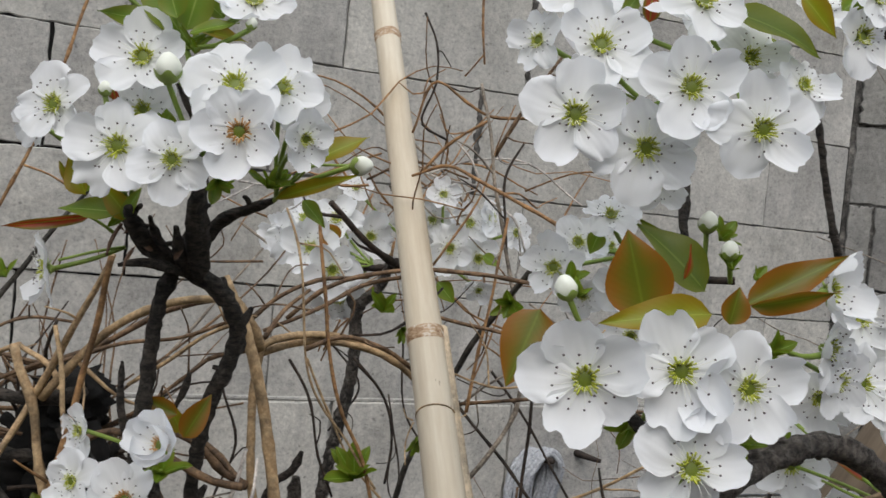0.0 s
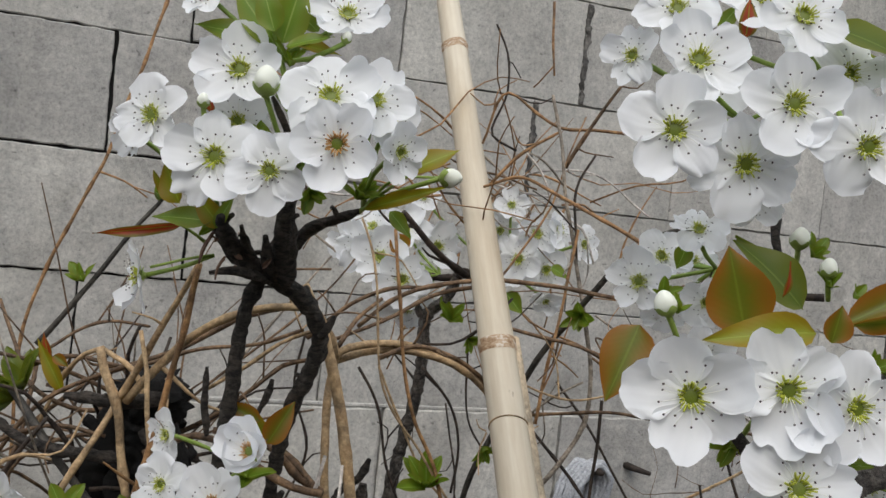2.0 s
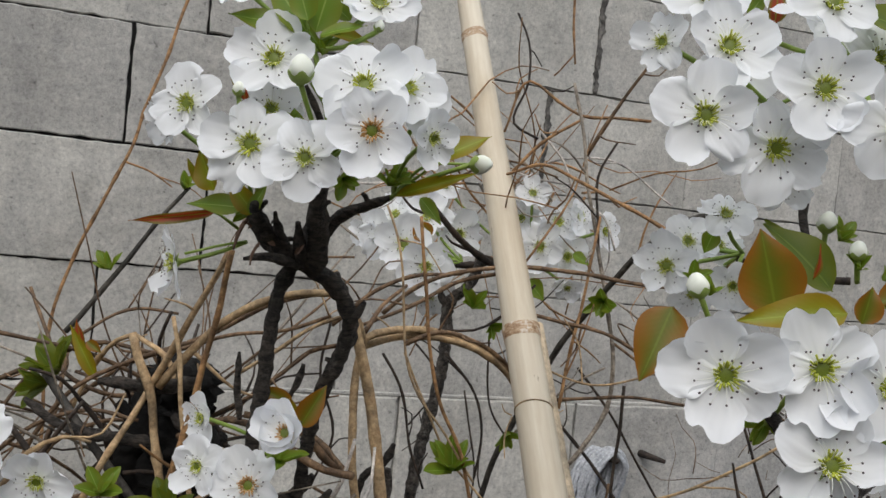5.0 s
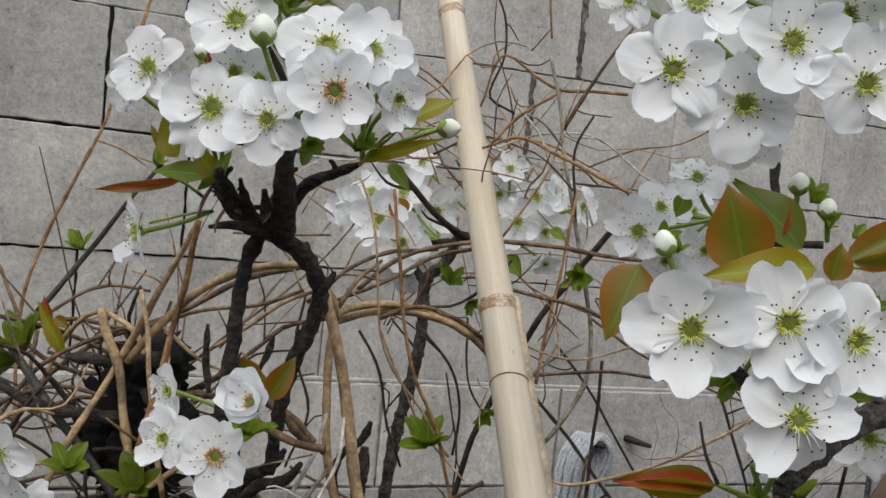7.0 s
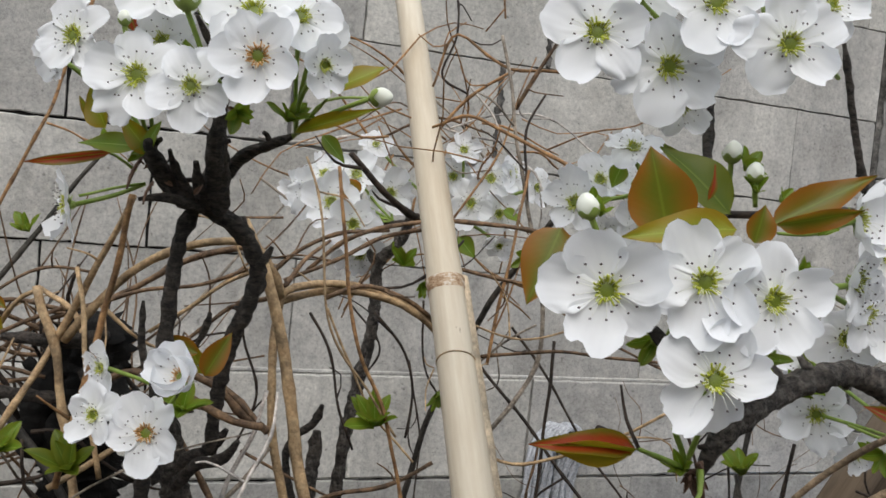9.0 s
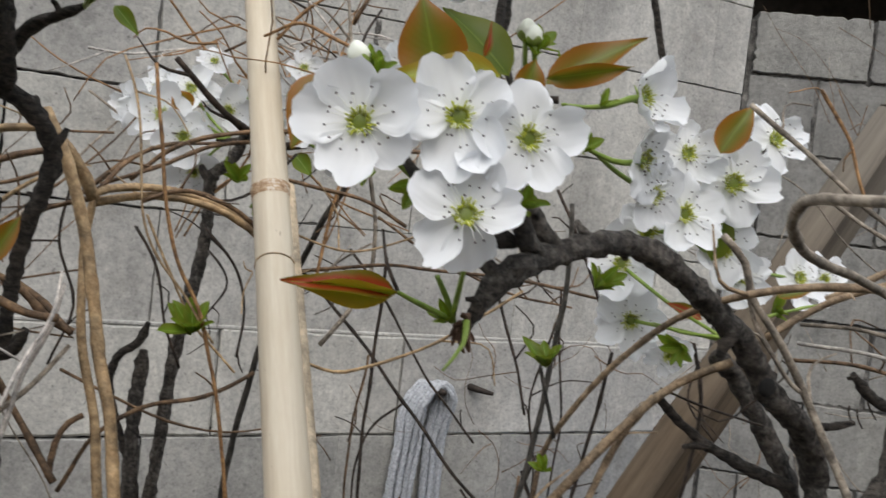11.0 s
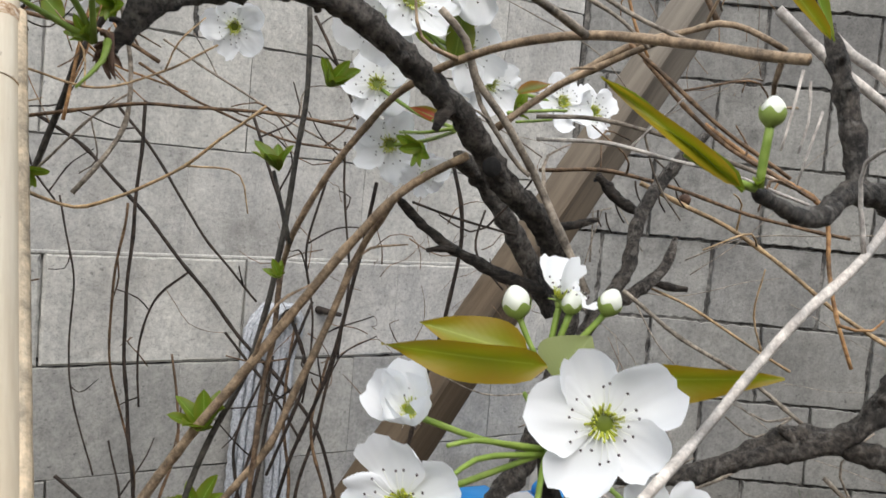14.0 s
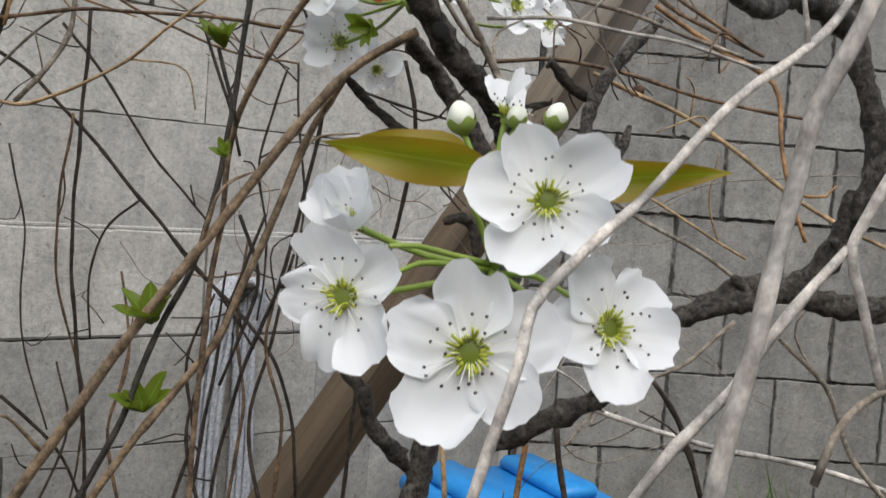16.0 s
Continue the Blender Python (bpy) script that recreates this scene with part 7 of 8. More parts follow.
vine("", [(0.0687, -0.5658, 1.0207), (0.0903, -0.5783, 1.0192), (0.1256, -0.5949, 1.0271)], 0.0009, 0.0007, TWIG_PALE, 178, 0.24, twigs=2, parent=orange_vine)
vine("", [(0.1704, -0.5979, 1.064), (0.1927, -0.6111, 1.0466), (0.2244, -0.6284, 1.0033)], 0.0009, 0.0007, TWIG_GREY, 179, 0.24, twigs=2, parent=orange_vine)
dark_shoot = thing("shrub", "dark upright shrub stems with small green leaf tufts", "shrub")
vine("", [(-0.0257, -0.5668, 1.0042), (-0.0416, -0.5624, 0.9816), (-0.0573, -0.5581, 0.9571), (-0.0793, -0.552, 0.9224), (-0.0951, -0.5476, 0.8998)], 0.0013, 0.0020, TWIG_OLIVE, 180, 0.24, twigs=0, parent=dark_shoot)
shoot(dark_shoot, (-0.0704, -0.5542, 0.9435), (-0.5374, -0.4251, 0.7284), 0.0151, n=5, seed=247)
shoot(dark_shoot, (-0.0291, -0.5658, 1.0019), (0.0262, -0.609, 0.7927), 0.0113, n=4, seed=254)
vine("", [(-0.0954, -0.6745, 0.8986), (-0.0891, -0.6770, 0.8904), (-0.0788, -0.6864, 0.8794), (-0.0677, -0.6961, 0.8667), (-0.0568, -0.7005, 0.8539), (-0.0464, -0.7047, 0.8405), (-0.0377, -0.7082, 0.8284), (-0.0233, -0.7144, 0.8024), (-0.0500, -0.7000, -0.0200)], 0.0022, 0.0026, TWIG_OLIVE, 181, 0.07, twigs=0, parent=dark_shoot)
shoot(dark_shoot, (-0.0901, -0.6654, 0.8943), (-0.3501, -0.3729, 0.8593), 0.0210, LEAF_DEEP, n=9, seed=261)
shoot(dark_shoot, (-0.0936, -0.6696, 0.8905), (-0.9897, -0.1404, 0.0293), 0.0170, LEAF_DEEP, n=7, seed=268)
leaf(dark_shoot, (-0.0767, -0.6693, 0.9082), (-0.0827, -0.6667, 0.9261), (-0.575, -0.7704, 0.2754), 0.0080, LEAF_RED, 0.60, 0.10, 269)
leaf(dark_shoot, (-0.0694, -0.6774, 0.8963), (-0.085, -0.6712, 0.9235), (-0.1305, -0.9799, 0.1507), 0.0079, LEAF_OLIVE, 0.70, 0.10, 270)
leaf(dark_shoot, (-0.0754, -0.68, 0.9164), (-0.0677, -0.6827, 0.9112), (-0.053, -0.9407, 0.3351), 0.0060, LEAF_BRONZE, 0.50, 0.10, 271)
shoot(dark_shoot, (-0.0298, -0.7691, 0.853), (-0.2484, -0.4614, 0.8517), 0.0180, LEAF_DEEP, n=7, seed=278)
shoot(dark_shoot, (-0.0607, -0.7415, 0.8543), (0.0248, -0.6043, 0.7964), 0.0125, n=6, seed=285)
vine("", [(0.1991, -0.5917, -0.02), (0.1941, -0.6017, 0.3676), (0.1841, -0.6217, 0.817), (0.1899, -0.6328, 0.8538), (0.1991, -0.6452, 0.8881), (0.2065, -0.6673, 0.9267), (0.2224, -0.6922, 0.9676), (0.2316, -0.7257, 1.0008), (0.2393, -0.7593, 1.0171), (0.2458, -0.7824, 1.0211)], 0.0032, 0.0018, TWIG_OLIVE, 182, 0.07, twigs=0, parent=dark_shoot)
shoot(dark_shoot, (0.2214, -0.6922, 0.9604), (-0.666, -0.708, -0.2347), 0.0141, n=6, seed=292)
shoot(dark_shoot, (0.1869, -0.642, 0.864), (0.1635, -0.7066, -0.6884), 0.0128, n=4, seed=299)
shoot(dark_shoot, (0.1227, -0.7219, 0.8615), (-0.3147, -0.4211, 0.8507), 0.0181, n=8, seed=306)
vine("", [(0.2774, -0.8343, 0.9525), (0.2784, -0.8373, 0.9184), (0.2755, -0.8374, 0.8892), (0.2720, -0.8370, 0.8599), (0.2669, -0.8366, 0.8147), (0.2584, -0.8333, 0.7772), (0.2462, -0.8270, 0.7471), (0.2343, -0.8215, 0.7066), (0.2241, -0.8162, 0.6815), (0.1210, -0.7661, 0.3748), (-0.0117, -0.7016, -0.0200)], 0.0013, 0.0024, TWIG_OLIVE, 183, 0.07, twigs=0, parent=dark_shoot)
shoot(dark_shoot, (0.2604, -0.8626, 0.8275), (-0.5499, -0.4129, 0.726), 0.0090, n=4, seed=313)
shoot(dark_shoot, (0.2439, -0.8252, 0.7497), (-0.2721, -0.2829, 0.9197), 0.0225, n=6, seed=320)
shoot(dark_shoot, (0.2593, -0.8556, 0.8748), (-0.447, -0.1559, 0.8809), 0.0166, n=7, seed=327)
shoot(dark_shoot, (0.2761, -0.8637, 0.9139), (0.1439, -0.7398, 0.6572), 0.0134, n=5, seed=334)
shoot(dark_shoot, (0.2428, -0.8219, 0.7078), (-0.3302, -0.3781, 0.8649), 0.0190, n=5, seed=341)
vine("", [(0.2572, -0.8543, 0.8746), (0.2619, -0.859, 0.855), (0.2644, -0.8616, 0.8427)], 0.0009, 0.0009, TWIG_OLIVE, 184, 0.24, twigs=0, parent=dark_shoot)
vine("", [(-0.1152, -0.5814, 0.9318), (-0.1039, -0.5969, 0.9102), (-0.0776, -0.6494, 0.8871), (-0.0593, -0.6559, 0.8827), (-0.0330, -0.6648, 0.8886)], 0.0011, 0.0014, TWIG_BROWN, 402, 0.15, twigs=1, parent=brown_vine)
vine("", [(-0.0974, -0.6234, 0.8417), (-0.0869, -0.6260, 0.8657), (-0.0698, -0.6311, 0.8838), (-0.0524, -0.6364, 0.8987), (-0.0166, -0.6481, 0.9156), (0.0187, -0.6593, 0.9390), (0.0548, -0.6712, 0.9526)], 0.0013, 0.0020, TWIG_BROWN, 403, 0.15, twigs=2, parent=brown_vine)
wall_vine = thing("vine", "dark leafless vine stems hanging before the wall", "vine", "dry vines")
vine("", [(0.2405, -0.696, 0.9091), (0.239, -0.6976, 0.8768), (0.2369, -0.6999, 0.8301), (0.2347, -0.7019, 0.7867), (0.2371, -0.707, 0.7404), (0.2416, -0.7137, 0.6911), (0.2516, -0.6937, 0.311), (0.2566, -0.6837, -0.02)], 0.0011, 0.0009, TWIG_DARK, 185, 0.24, twigs=2, parent=wall_vine)
vine("", [(0.2035, -0.5659, 0.8993), (0.2272, -0.5824, 0.8824), (0.2477, -0.5972, 0.8613), (0.2928, -0.6306, 0.8039), (0.3241, -0.6541, 0.7606), (0.3551, -0.6767, 0.725), (0.3651, -0.6567, 0.3263), (0.3701, -0.6467, -0.02)], 0.0013, 0.0011, TWIG_DARK, 186, 0.24, twigs=2, parent=wall_vine)
vine("", [(0.2929, -0.6308, 0.802), (0.274, -0.6204, 0.7805), (0.2665, -0.6176, 0.7545), (0.2677, -0.622, 0.708)], 0.0009, 0.0007, TWIG_DARK, 187, 0.24, twigs=2, parent=wall_vine)
vine("", [(0.2388, -0.6354, 0.9086), (0.2616, -0.6526, 0.8765), (0.2914, -0.6757, 0.8251), (0.3173, -0.6949, 0.7915)], 0.0010, 0.0008, TWIG_DARK, 188, 0.24, twigs=2, parent=wall_vine)
vine("", [(0.1781, -0.6811, 0.8931), (0.2049, -0.6977, 0.8998), (0.2349, -0.7165, 0.9061), (0.2587, -0.7317, 0.9067), (0.302, -0.7595, 0.9062), (0.3374, -0.7825, 0.9016)], 0.0011, 0.0009, TWIG_BROWN, 189, 0.24, twigs=2, parent=wall_vine)
vine("", [(0.178, -0.6909, 0.9189), (0.2101, -0.7121, 0.9113), (0.2362, -0.728, 0.9219), (0.2647, -0.7448, 0.9406)], 0.0007, 0.0006, TWIG_TAN, 190, 0.24, twigs=2, parent=wall_vine)
vine("", [(0.282, -0.7587, 0.9048), (0.2943, -0.7699, 0.8622), (0.3014, -0.7768, 0.8317)], 0.0009, 0.0008, TWIG_DARK, 192, 0.24, twigs=2, parent=wall_vine)
vine("", [(0.3403, -0.7985, 0.8734), (0.3372, -0.7982, 0.8511), (0.3329, -0.7975, 0.8256), (0.3242, -0.7956, 0.7777), (0.3054, -0.7884, 0.7162), (0.3154, -0.7684, 0.3223), (0.3204, -0.7584, -0.02)], 0.0011, 0.0009, TWIG_DARK, 193, 0.24, twigs=2, parent=wall_vine)
vine("", [(0.3089, -0.7716, 0.9609), (0.3206, -0.7811, 0.9339), (0.3326, -0.7914, 0.9007)], 0.0009, 0.0008, TWIG_DARK, 194, 0.24, twigs=2, parent=wall_vine)
vine("", [(0.2418, -0.6712, 0.9328), (0.2777, -0.696, 0.9101), (0.3192, -0.7238, 0.8945), (0.3485, -0.7429, 0.8907)], 0.0009, 0.0007, TWIG_BROWN, 195, 0.24, twigs=2, parent=wall_vine)
vine("", [(0.2517, -0.3872, 0.8388), (0.2638, -0.4004, 0.7699), (0.2644, -0.4078, 0.6798), (0.2847, -0.4273, 0.5967)], 0.0009, 0.0008, TWIG_DARK, 196, 0.24, twigs=2, parent=wall_vine)
vine("", [(0.3641, -0.8365, 0.8866), (0.3693, -0.8419, 0.86), (0.3667, -0.8431, 0.8237), (0.3559, -0.84, 0.7744), (0.3659, -0.82, 0.3485), (0.3709, -0.81, -0.02)], 0.0011, 0.0009, TWIG_DARK, 197, 0.24, twigs=2, parent=wall_vine)
vine("", [(0.3312, -0.8528, 0.8653), (0.3505, -0.8657, 0.8589), (0.3746, -0.8815, 0.8535)], 0.0007, 0.0006, TWIG_DARK, 198, 0.24, twigs=2, parent=wall_vine)
vine("", [(0.2676, -0.6265, 0.955), (0.2938, -0.6446, 0.9371), (0.3264, -0.6672, 0.9161), (0.3655, -0.694, 0.8939)], 0.0008, 0.0007, TWIG_GREY, 199, 0.24, twigs=2, parent=wall_vine)
vine("", [(0.1927, -0.5814, 0.9171), (0.198, -0.5889, 0.865), (0.2116, -0.5992, 0.8439)], 0.0008, 0.0007, TWIG_DARK, 200, 0.24, twigs=2, parent=wall_vine)
vine("", [(0.3021, -0.7797, 0.8004), (0.3112, -0.7879, 0.7701), (0.3046, -0.7861, 0.738), (0.2951, -0.7823, 0.7089)], 0.0011, 0.0009, TWIG_DARK, 201, 0.24, twigs=2, parent=wall_vine)
vine("", [(0.3701, -0.6966, 0.8982), (0.3719, -0.7013, 0.8532), (0.3756, -0.7077, 0.801), (0.371, -0.7083, 0.7554)], 0.0008, 0.0007, TWIG_DARK, 202, 0.24, twigs=2, parent=wall_vine)
vine("", [(0.3428, -0.7396, 0.8866), (0.3304, -0.7357, 0.8337), (0.3355, -0.7432, 0.7791), (0.3313, -0.7438, 0.7373)], 0.0008, 0.0006, TWIG_DARK, 203, 0.24, twigs=2, parent=wall_vine)
vine("", [(0.2735, -0.7626, 0.7849), (0.2988, -0.7815, 0.75), (0.3102, -0.7904, 0.7292)], 0.0008, 0.0007, TWIG_DARK, 204, 0.24, twigs=2, parent=wall_vine)
vine("", [(0.192, -0.6446, 0.8639), (0.2226, -0.6613, 0.9015), (0.2396, -0.6711, 0.9154)], 0.0009, 0.0007, TWIG_GREY, 205, 0.24, twigs=2, parent=wall_vine)
vine("", [(0.1737, -0.4519, 0.896), (0.1973, -0.4695, 0.8634), (0.1767, -0.4595, 0.8218)], 0.0010, 0.0008, TWIG_DARK, 206, 0.24, twigs=2, parent=wall_vine)
vine("", [(0.4496, -0.7504, 0.8614), (0.4443, -0.7491, 0.8346), (0.4612, -0.7619, 0.81)], 0.0008, 0.0007, TWIG_DARK, 207, 0.24, twigs=2, parent=wall_vine)
vine("", [(0.2895, -0.7595, 0.6353), (0.3004, -0.7551, 0.6972), (0.3094, -0.7505, 0.7413), (0.329, -0.7524, 0.8005)], 0.0012, 0.0009, TWIG_DARK, 208, 0.24, twigs=1, parent=wall_vine)
vine("", [(0.3074, -0.7721, 0.6369), (0.3162, -0.7666, 0.6922), (0.3147, -0.7542, 0.7417), (0.3213, -0.7479, 0.7868)], 0.0011, 0.0008, TWIG_BROWN, 209, 0.24, twigs=1, parent=wall_vine)
vine("", [(0.3228, -0.7829, 0.6383), (0.3191, -0.7694, 0.6798), (0.3309, -0.7663, 0.7303), (0.343, -0.7636, 0.7789)], 0.0012, 0.0009, TWIG_DARK, 210, 0.24, twigs=1, parent=wall_vine)
vine("", [(0.2946, -0.7631, 0.6358), (0.2905, -0.7494, 0.6773), (0.3045, -0.7479, 0.728), (0.3112, -0.742, 0.7663)], 0.0010, 0.0007, TWIG_DARK, 211, 0.24, twigs=1, parent=wall_vine)
vine("", [(0.3279, -0.7864, 0.6387), (0.3345, -0.7798, 0.6875), (0.3282, -0.7645, 0.7301), (0.3379, -0.7607, 0.7687)], 0.0011, 0.0008, TWIG_BROWN, 212, 0.24, twigs=1, parent=wall_vine)
vine("", [(0.2818, -0.7541, 0.6347), (0.2933, -0.7518, 0.6712), (0.2917, -0.7398, 0.714), (0.3063, -0.7394, 0.7529)], 0.0011, 0.0008, TWIG_DARK, 213, 0.24, twigs=1, parent=wall_vine)
vine("", [(0.2319, -0.7053, 0.8497), (0.2284, -0.7007, 0.7544), (0.2449, -0.7082, 0.6906), (0.2405, -0.7012, 0.6233)], 0.0008, 0.0006, TWIG_BROWN, 215, 0.24, twigs=1, parent=wall_vine)
vine("", [(0.203, -0.6951, 0.6905), (0.2291, -0.7028, 0.6645), (0.2485, -0.7068, 0.624)], 0.0011, 0.0008, TWIG_DARK, 216, 0.24, twigs=1, parent=wall_vine)
vine("", [(0.2202, -0.7111, 0.6293), (0.2368, -0.7078, 0.6716), (0.2327, -0.6904, 0.7073)], 0.0008, 0.0006, TWIG_DARK, 217, 0.24, twigs=1, parent=wall_vine)
vine("", [(0.2587, -0.738, 0.6327), (0.2541, -0.724, 0.6741), (0.2652, -0.7208, 0.7181), (0.2619, -0.7075, 0.762)], 0.0010, 0.0007, TWIG_BROWN, 218, 0.24, twigs=1, parent=wall_vine)
bleached_vine = thing("vine", "bleached pale grey dead vine close to the blossom", "vine", "dry vines")
vine("", [(0.2239, -1.0925, 0.7409), (0.2268, -1.0937, 0.7548), (0.2300, -1.0961, 0.7718), (0.2351, -1.0964, 0.7857), (0.2394, -1.0939, 0.7947), (0.2487, -1.0926, 0.8019), (0.2588, -1.0919, 0.8096), (0.2751, -1.0894, 0.8194), (0.2883, -1.0905, 0.8320), (0.3096, -1.0910, 0.8491), (0.3346, -1.0893, 0.8639), (0.3618, -1.0828, 0.8811), (0.3942, -1.0786, 0.9212)], 0.0013, 0.0014, TWIG_PALE, 219, 0.08, twigs=1, parent=bleached_vine)
vine("", [(0.206, -1.1678, 0.7653), (0.2071, -1.1673, 0.7793), (0.2087, -1.1674, 0.7892), (0.2116, -1.1683, 0.8007), (0.2142, -1.1689, 0.8122), (0.2165, -1.1695, 0.8224), (0.218, -1.1697, 0.8311), (0.2216, -1.1713, 0.8393), (0.2241, -1.1722, 0.846), (0.2314, -1.1753, 0.8712)], 0.0014, 0.0011, TWIG_PALE, 220, 0.07, twigs=0, parent=bleached_vine)
vine("", [(0.2534, -1.0956, 0.7316), (0.2642, -1.102, 0.7501), (0.273, -1.1073, 0.7647), (0.2829, -1.1134, 0.7781), (0.2898, -1.1175, 0.79), (0.2967, -1.1216, 0.8019), (0.3026, -1.1252, 0.8111)], 0.0014, 0.0011, TWIG_PALE, 221, 0.24, twigs=0, parent=bleached_vine)
vine("", [(0.3108, -1.1298, 0.8294), (0.3055, -1.1269, 0.8164), (0.3038, -1.126, 0.8112), (0.306, -1.1284, 0.7989), (0.3096, -1.1321, 0.7804)], 0.0014, 0.0010, TWIG_PALE, 222, 0.24, twigs=0, parent=bleached_vine)
vine("", [(0.3163, -1.1141, 0.7524), (0.3226, -1.1174, 0.7695), (0.3292, -1.1217, 0.7763), (0.3337, -1.1248, 0.7774)], 0.0011, 0.0009, TWIG_GREY, 223, 0.24, twigs=0, parent=bleached_vine)
vine("", [(0.1359, -1.1665, 0.9471), (0.147, -1.1519, 0.9493), (0.1559, -1.1339, 0.9511), (0.1634, -1.1185, 0.9527), (0.1708, -1.1008, 0.954), (0.1774, -1.0793, 0.9549), (0.1811, -1.0654, 0.9543), (0.1849, -1.0585, 0.9506), (0.1992, -1.0472, 0.9452), (0.2332, -1.0261, 0.9396), (0.2674, -1.0107, 0.9355), (0.3062, -0.9981, 0.9287)], 0.0011, 0.0016, TWIG_GREY, 224, 0.17, twigs=0, parent=bleached_vine)
vine("", [(0.3659, -1.0512, 0.9916), (0.3407, -1.0359, 0.9975), (0.3293, -1.0288, 1.0016), (0.3157, -1.0203, 1.0092)], 0.0010, 0.0008, TWIG_GREY, 225, 0.24, twigs=0, parent=bleached_vine)
vine("", [(0.3561, -1.0357, 0.9418), (0.3691, -1.0455, 0.9279), (0.3787, -1.0527, 0.9194), (0.3928, -1.0631, 0.9076), (0.406, -1.0729, 0.8957)], 0.0018, 0.0017, TWIG_PALE, 226, 0.24, twigs=0, parent=bleached_vine)
vine("", [(0.3655, -1.042, 0.9426), (0.3769, -1.0507, 0.9286), (0.3865, -1.0577, 0.922), (0.3927, -1.0625, 0.9132), (0.4043, -1.0715, 0.8993)], 0.0018, 0.0018, TWIG_PALE, 227, 0.24, twigs=0, parent=bleached_vine)
vine("", [(0.3696, -1.0474, 0.9092), (0.3667, -1.0464, 0.8977), (0.3632, -1.0451, 0.8842)], 0.0005, 0.0004, TWIG_PALE, 228, 0.24, twigs=0, parent=bleached_vine)
vine("", [(0.032, -0.8341, 0.8494), (0.0385, -0.829, 0.8658), (0.0472, -0.8249, 0.8832), (0.0501, -0.8181, 0.9006)], 0.0009, 0.0006, TWIG_PALE, 229, 0.24, twigs=1, parent=bleached_vine)
vine("", [(-0.0994, -0.7791, 0.8691), (-0.0895, -0.7818, 0.8851), (-0.0766, -0.7857, 0.8937), (-0.0651, -0.7896, 0.8926)], 0.0015, 0.0006, TWIG_TAN, 230, 0.24, twigs=1, parent=bleached_vine)
vine("", [(0.4419, -0.9038, 0.8974), (0.4491, -0.9117, 0.888), (0.4523, -0.917, 0.8795)], 0.0005, 0.0004, TWIG_DARK, 231, 0.24, twigs=0, parent=brown_vine)
vine("", [(0.2967, -0.9197, 0.9450), (0.3086, -0.9222, 0.9346), (0.3152, -0.9215, 0.9208), (0.3265, -0.9239, 0.9069), (0.3373, -0.9259, 0.8940), (0.3516, -0.9243, 0.8799), (0.3587, -0.9301, 0.8631), (0.3665, -0.9366, 0.8432), (0.3711, -0.9405, 0.8324)], 0.0016, 0.0019, TWIG_GREY, 411, 0.2, twigs=1, parent=brown_vine)
vine("", [(0.3170, -0.9165, 0.9240), (0.3202, -0.9197, 0.9098), (0.3279, -0.9256, 0.8962), (0.3387, -0.9275, 0.8844), (0.3419, -0.9298, 0.8815)], 0.0011, 0.0010, TWIG_GREY, 412, 0.2, twigs=1, parent=brown_vine)
vine("", [(0.3349, -0.9119, 0.9012), (0.3461, -0.9182, 0.9119), (0.3551, -0.9291, 0.9221), (0.3648, -0.9407, 0.9304), (0.3696, -0.9552, 0.9360), (0.3747, -0.9700, 0.9412)], 0.0018, 0.0013, TWIG_DUN, 413, 0.2, twigs=1, parent=brown_vine)
vine("", [(0.4086, -0.9021, 0.8692), (0.4086, -0.9025, 0.8650), (0.4101, -0.9037, 0.8610)], 0.0005, 0.0004, TWIG_DARK, 420, 0.4, twigs=0, parent=brown_vine)
vine("", [(0.4117, -0.9042, 0.8682), (0.4124, -0.9050, 0.8633), (0.4145, -0.9067, 0.8586)], 0.0005, 0.0004, TWIG_DARK, 421, 0.4, twigs=0, parent=brown_vine)
vine("", [(0.4156, -0.9063, 0.8728), (0.4169, -0.9075, 0.8683), (0.4195, -0.9095, 0.8639)], 0.0005, 0.0004, TWIG_DARK, 422, 0.4, twigs=0, parent=brown_vine)
vine("", [(0.4235, -0.9104, 0.8849), (0.4239, -0.9111, 0.8800), (0.4258, -0.9126, 0.8753)], 0.0005, 0.0004, TWIG_DARK, 423, 0.4, twigs=0, parent=brown_vine)
vine("", [(0.4332, -0.9169, 0.8811), (0.4341, -0.9179, 0.8759), (0.4364, -0.9198, 0.8708)], 0.0005, 0.0004, TWIG_DARK, 424, 0.4, twigs=0, parent=brown_vine)
vine("", [(0.4402, -0.9212, 0.8839), (0.4416, -0.9225, 0.8788), (0.4444, -0.9247, 0.8739)], 0.0005, 0.0004, TWIG_DARK, 425, 0.4, twigs=0, parent=brown_vine)
berry = bmesh.new()
ball(berry, (0.4524, -0.9172, 0.8778), 0.0034, (1, 1, 0.9), None, 9)
part("dried_berry", berry, HUSK, brown_vine, "shrivelled dark berry")


# ---- bamboo pole, prop, rope and clutter ----
def upright(ob, foot, head):
    """Stands a thing that was built along +Z from foot towards head."""
    f, h = Vector(foot), Vector(head)
    ob.matrix_world = Matrix.Translation(f) @ (h - f).to_track_quat('Z', 'Y').to_matrix().to_4x4()


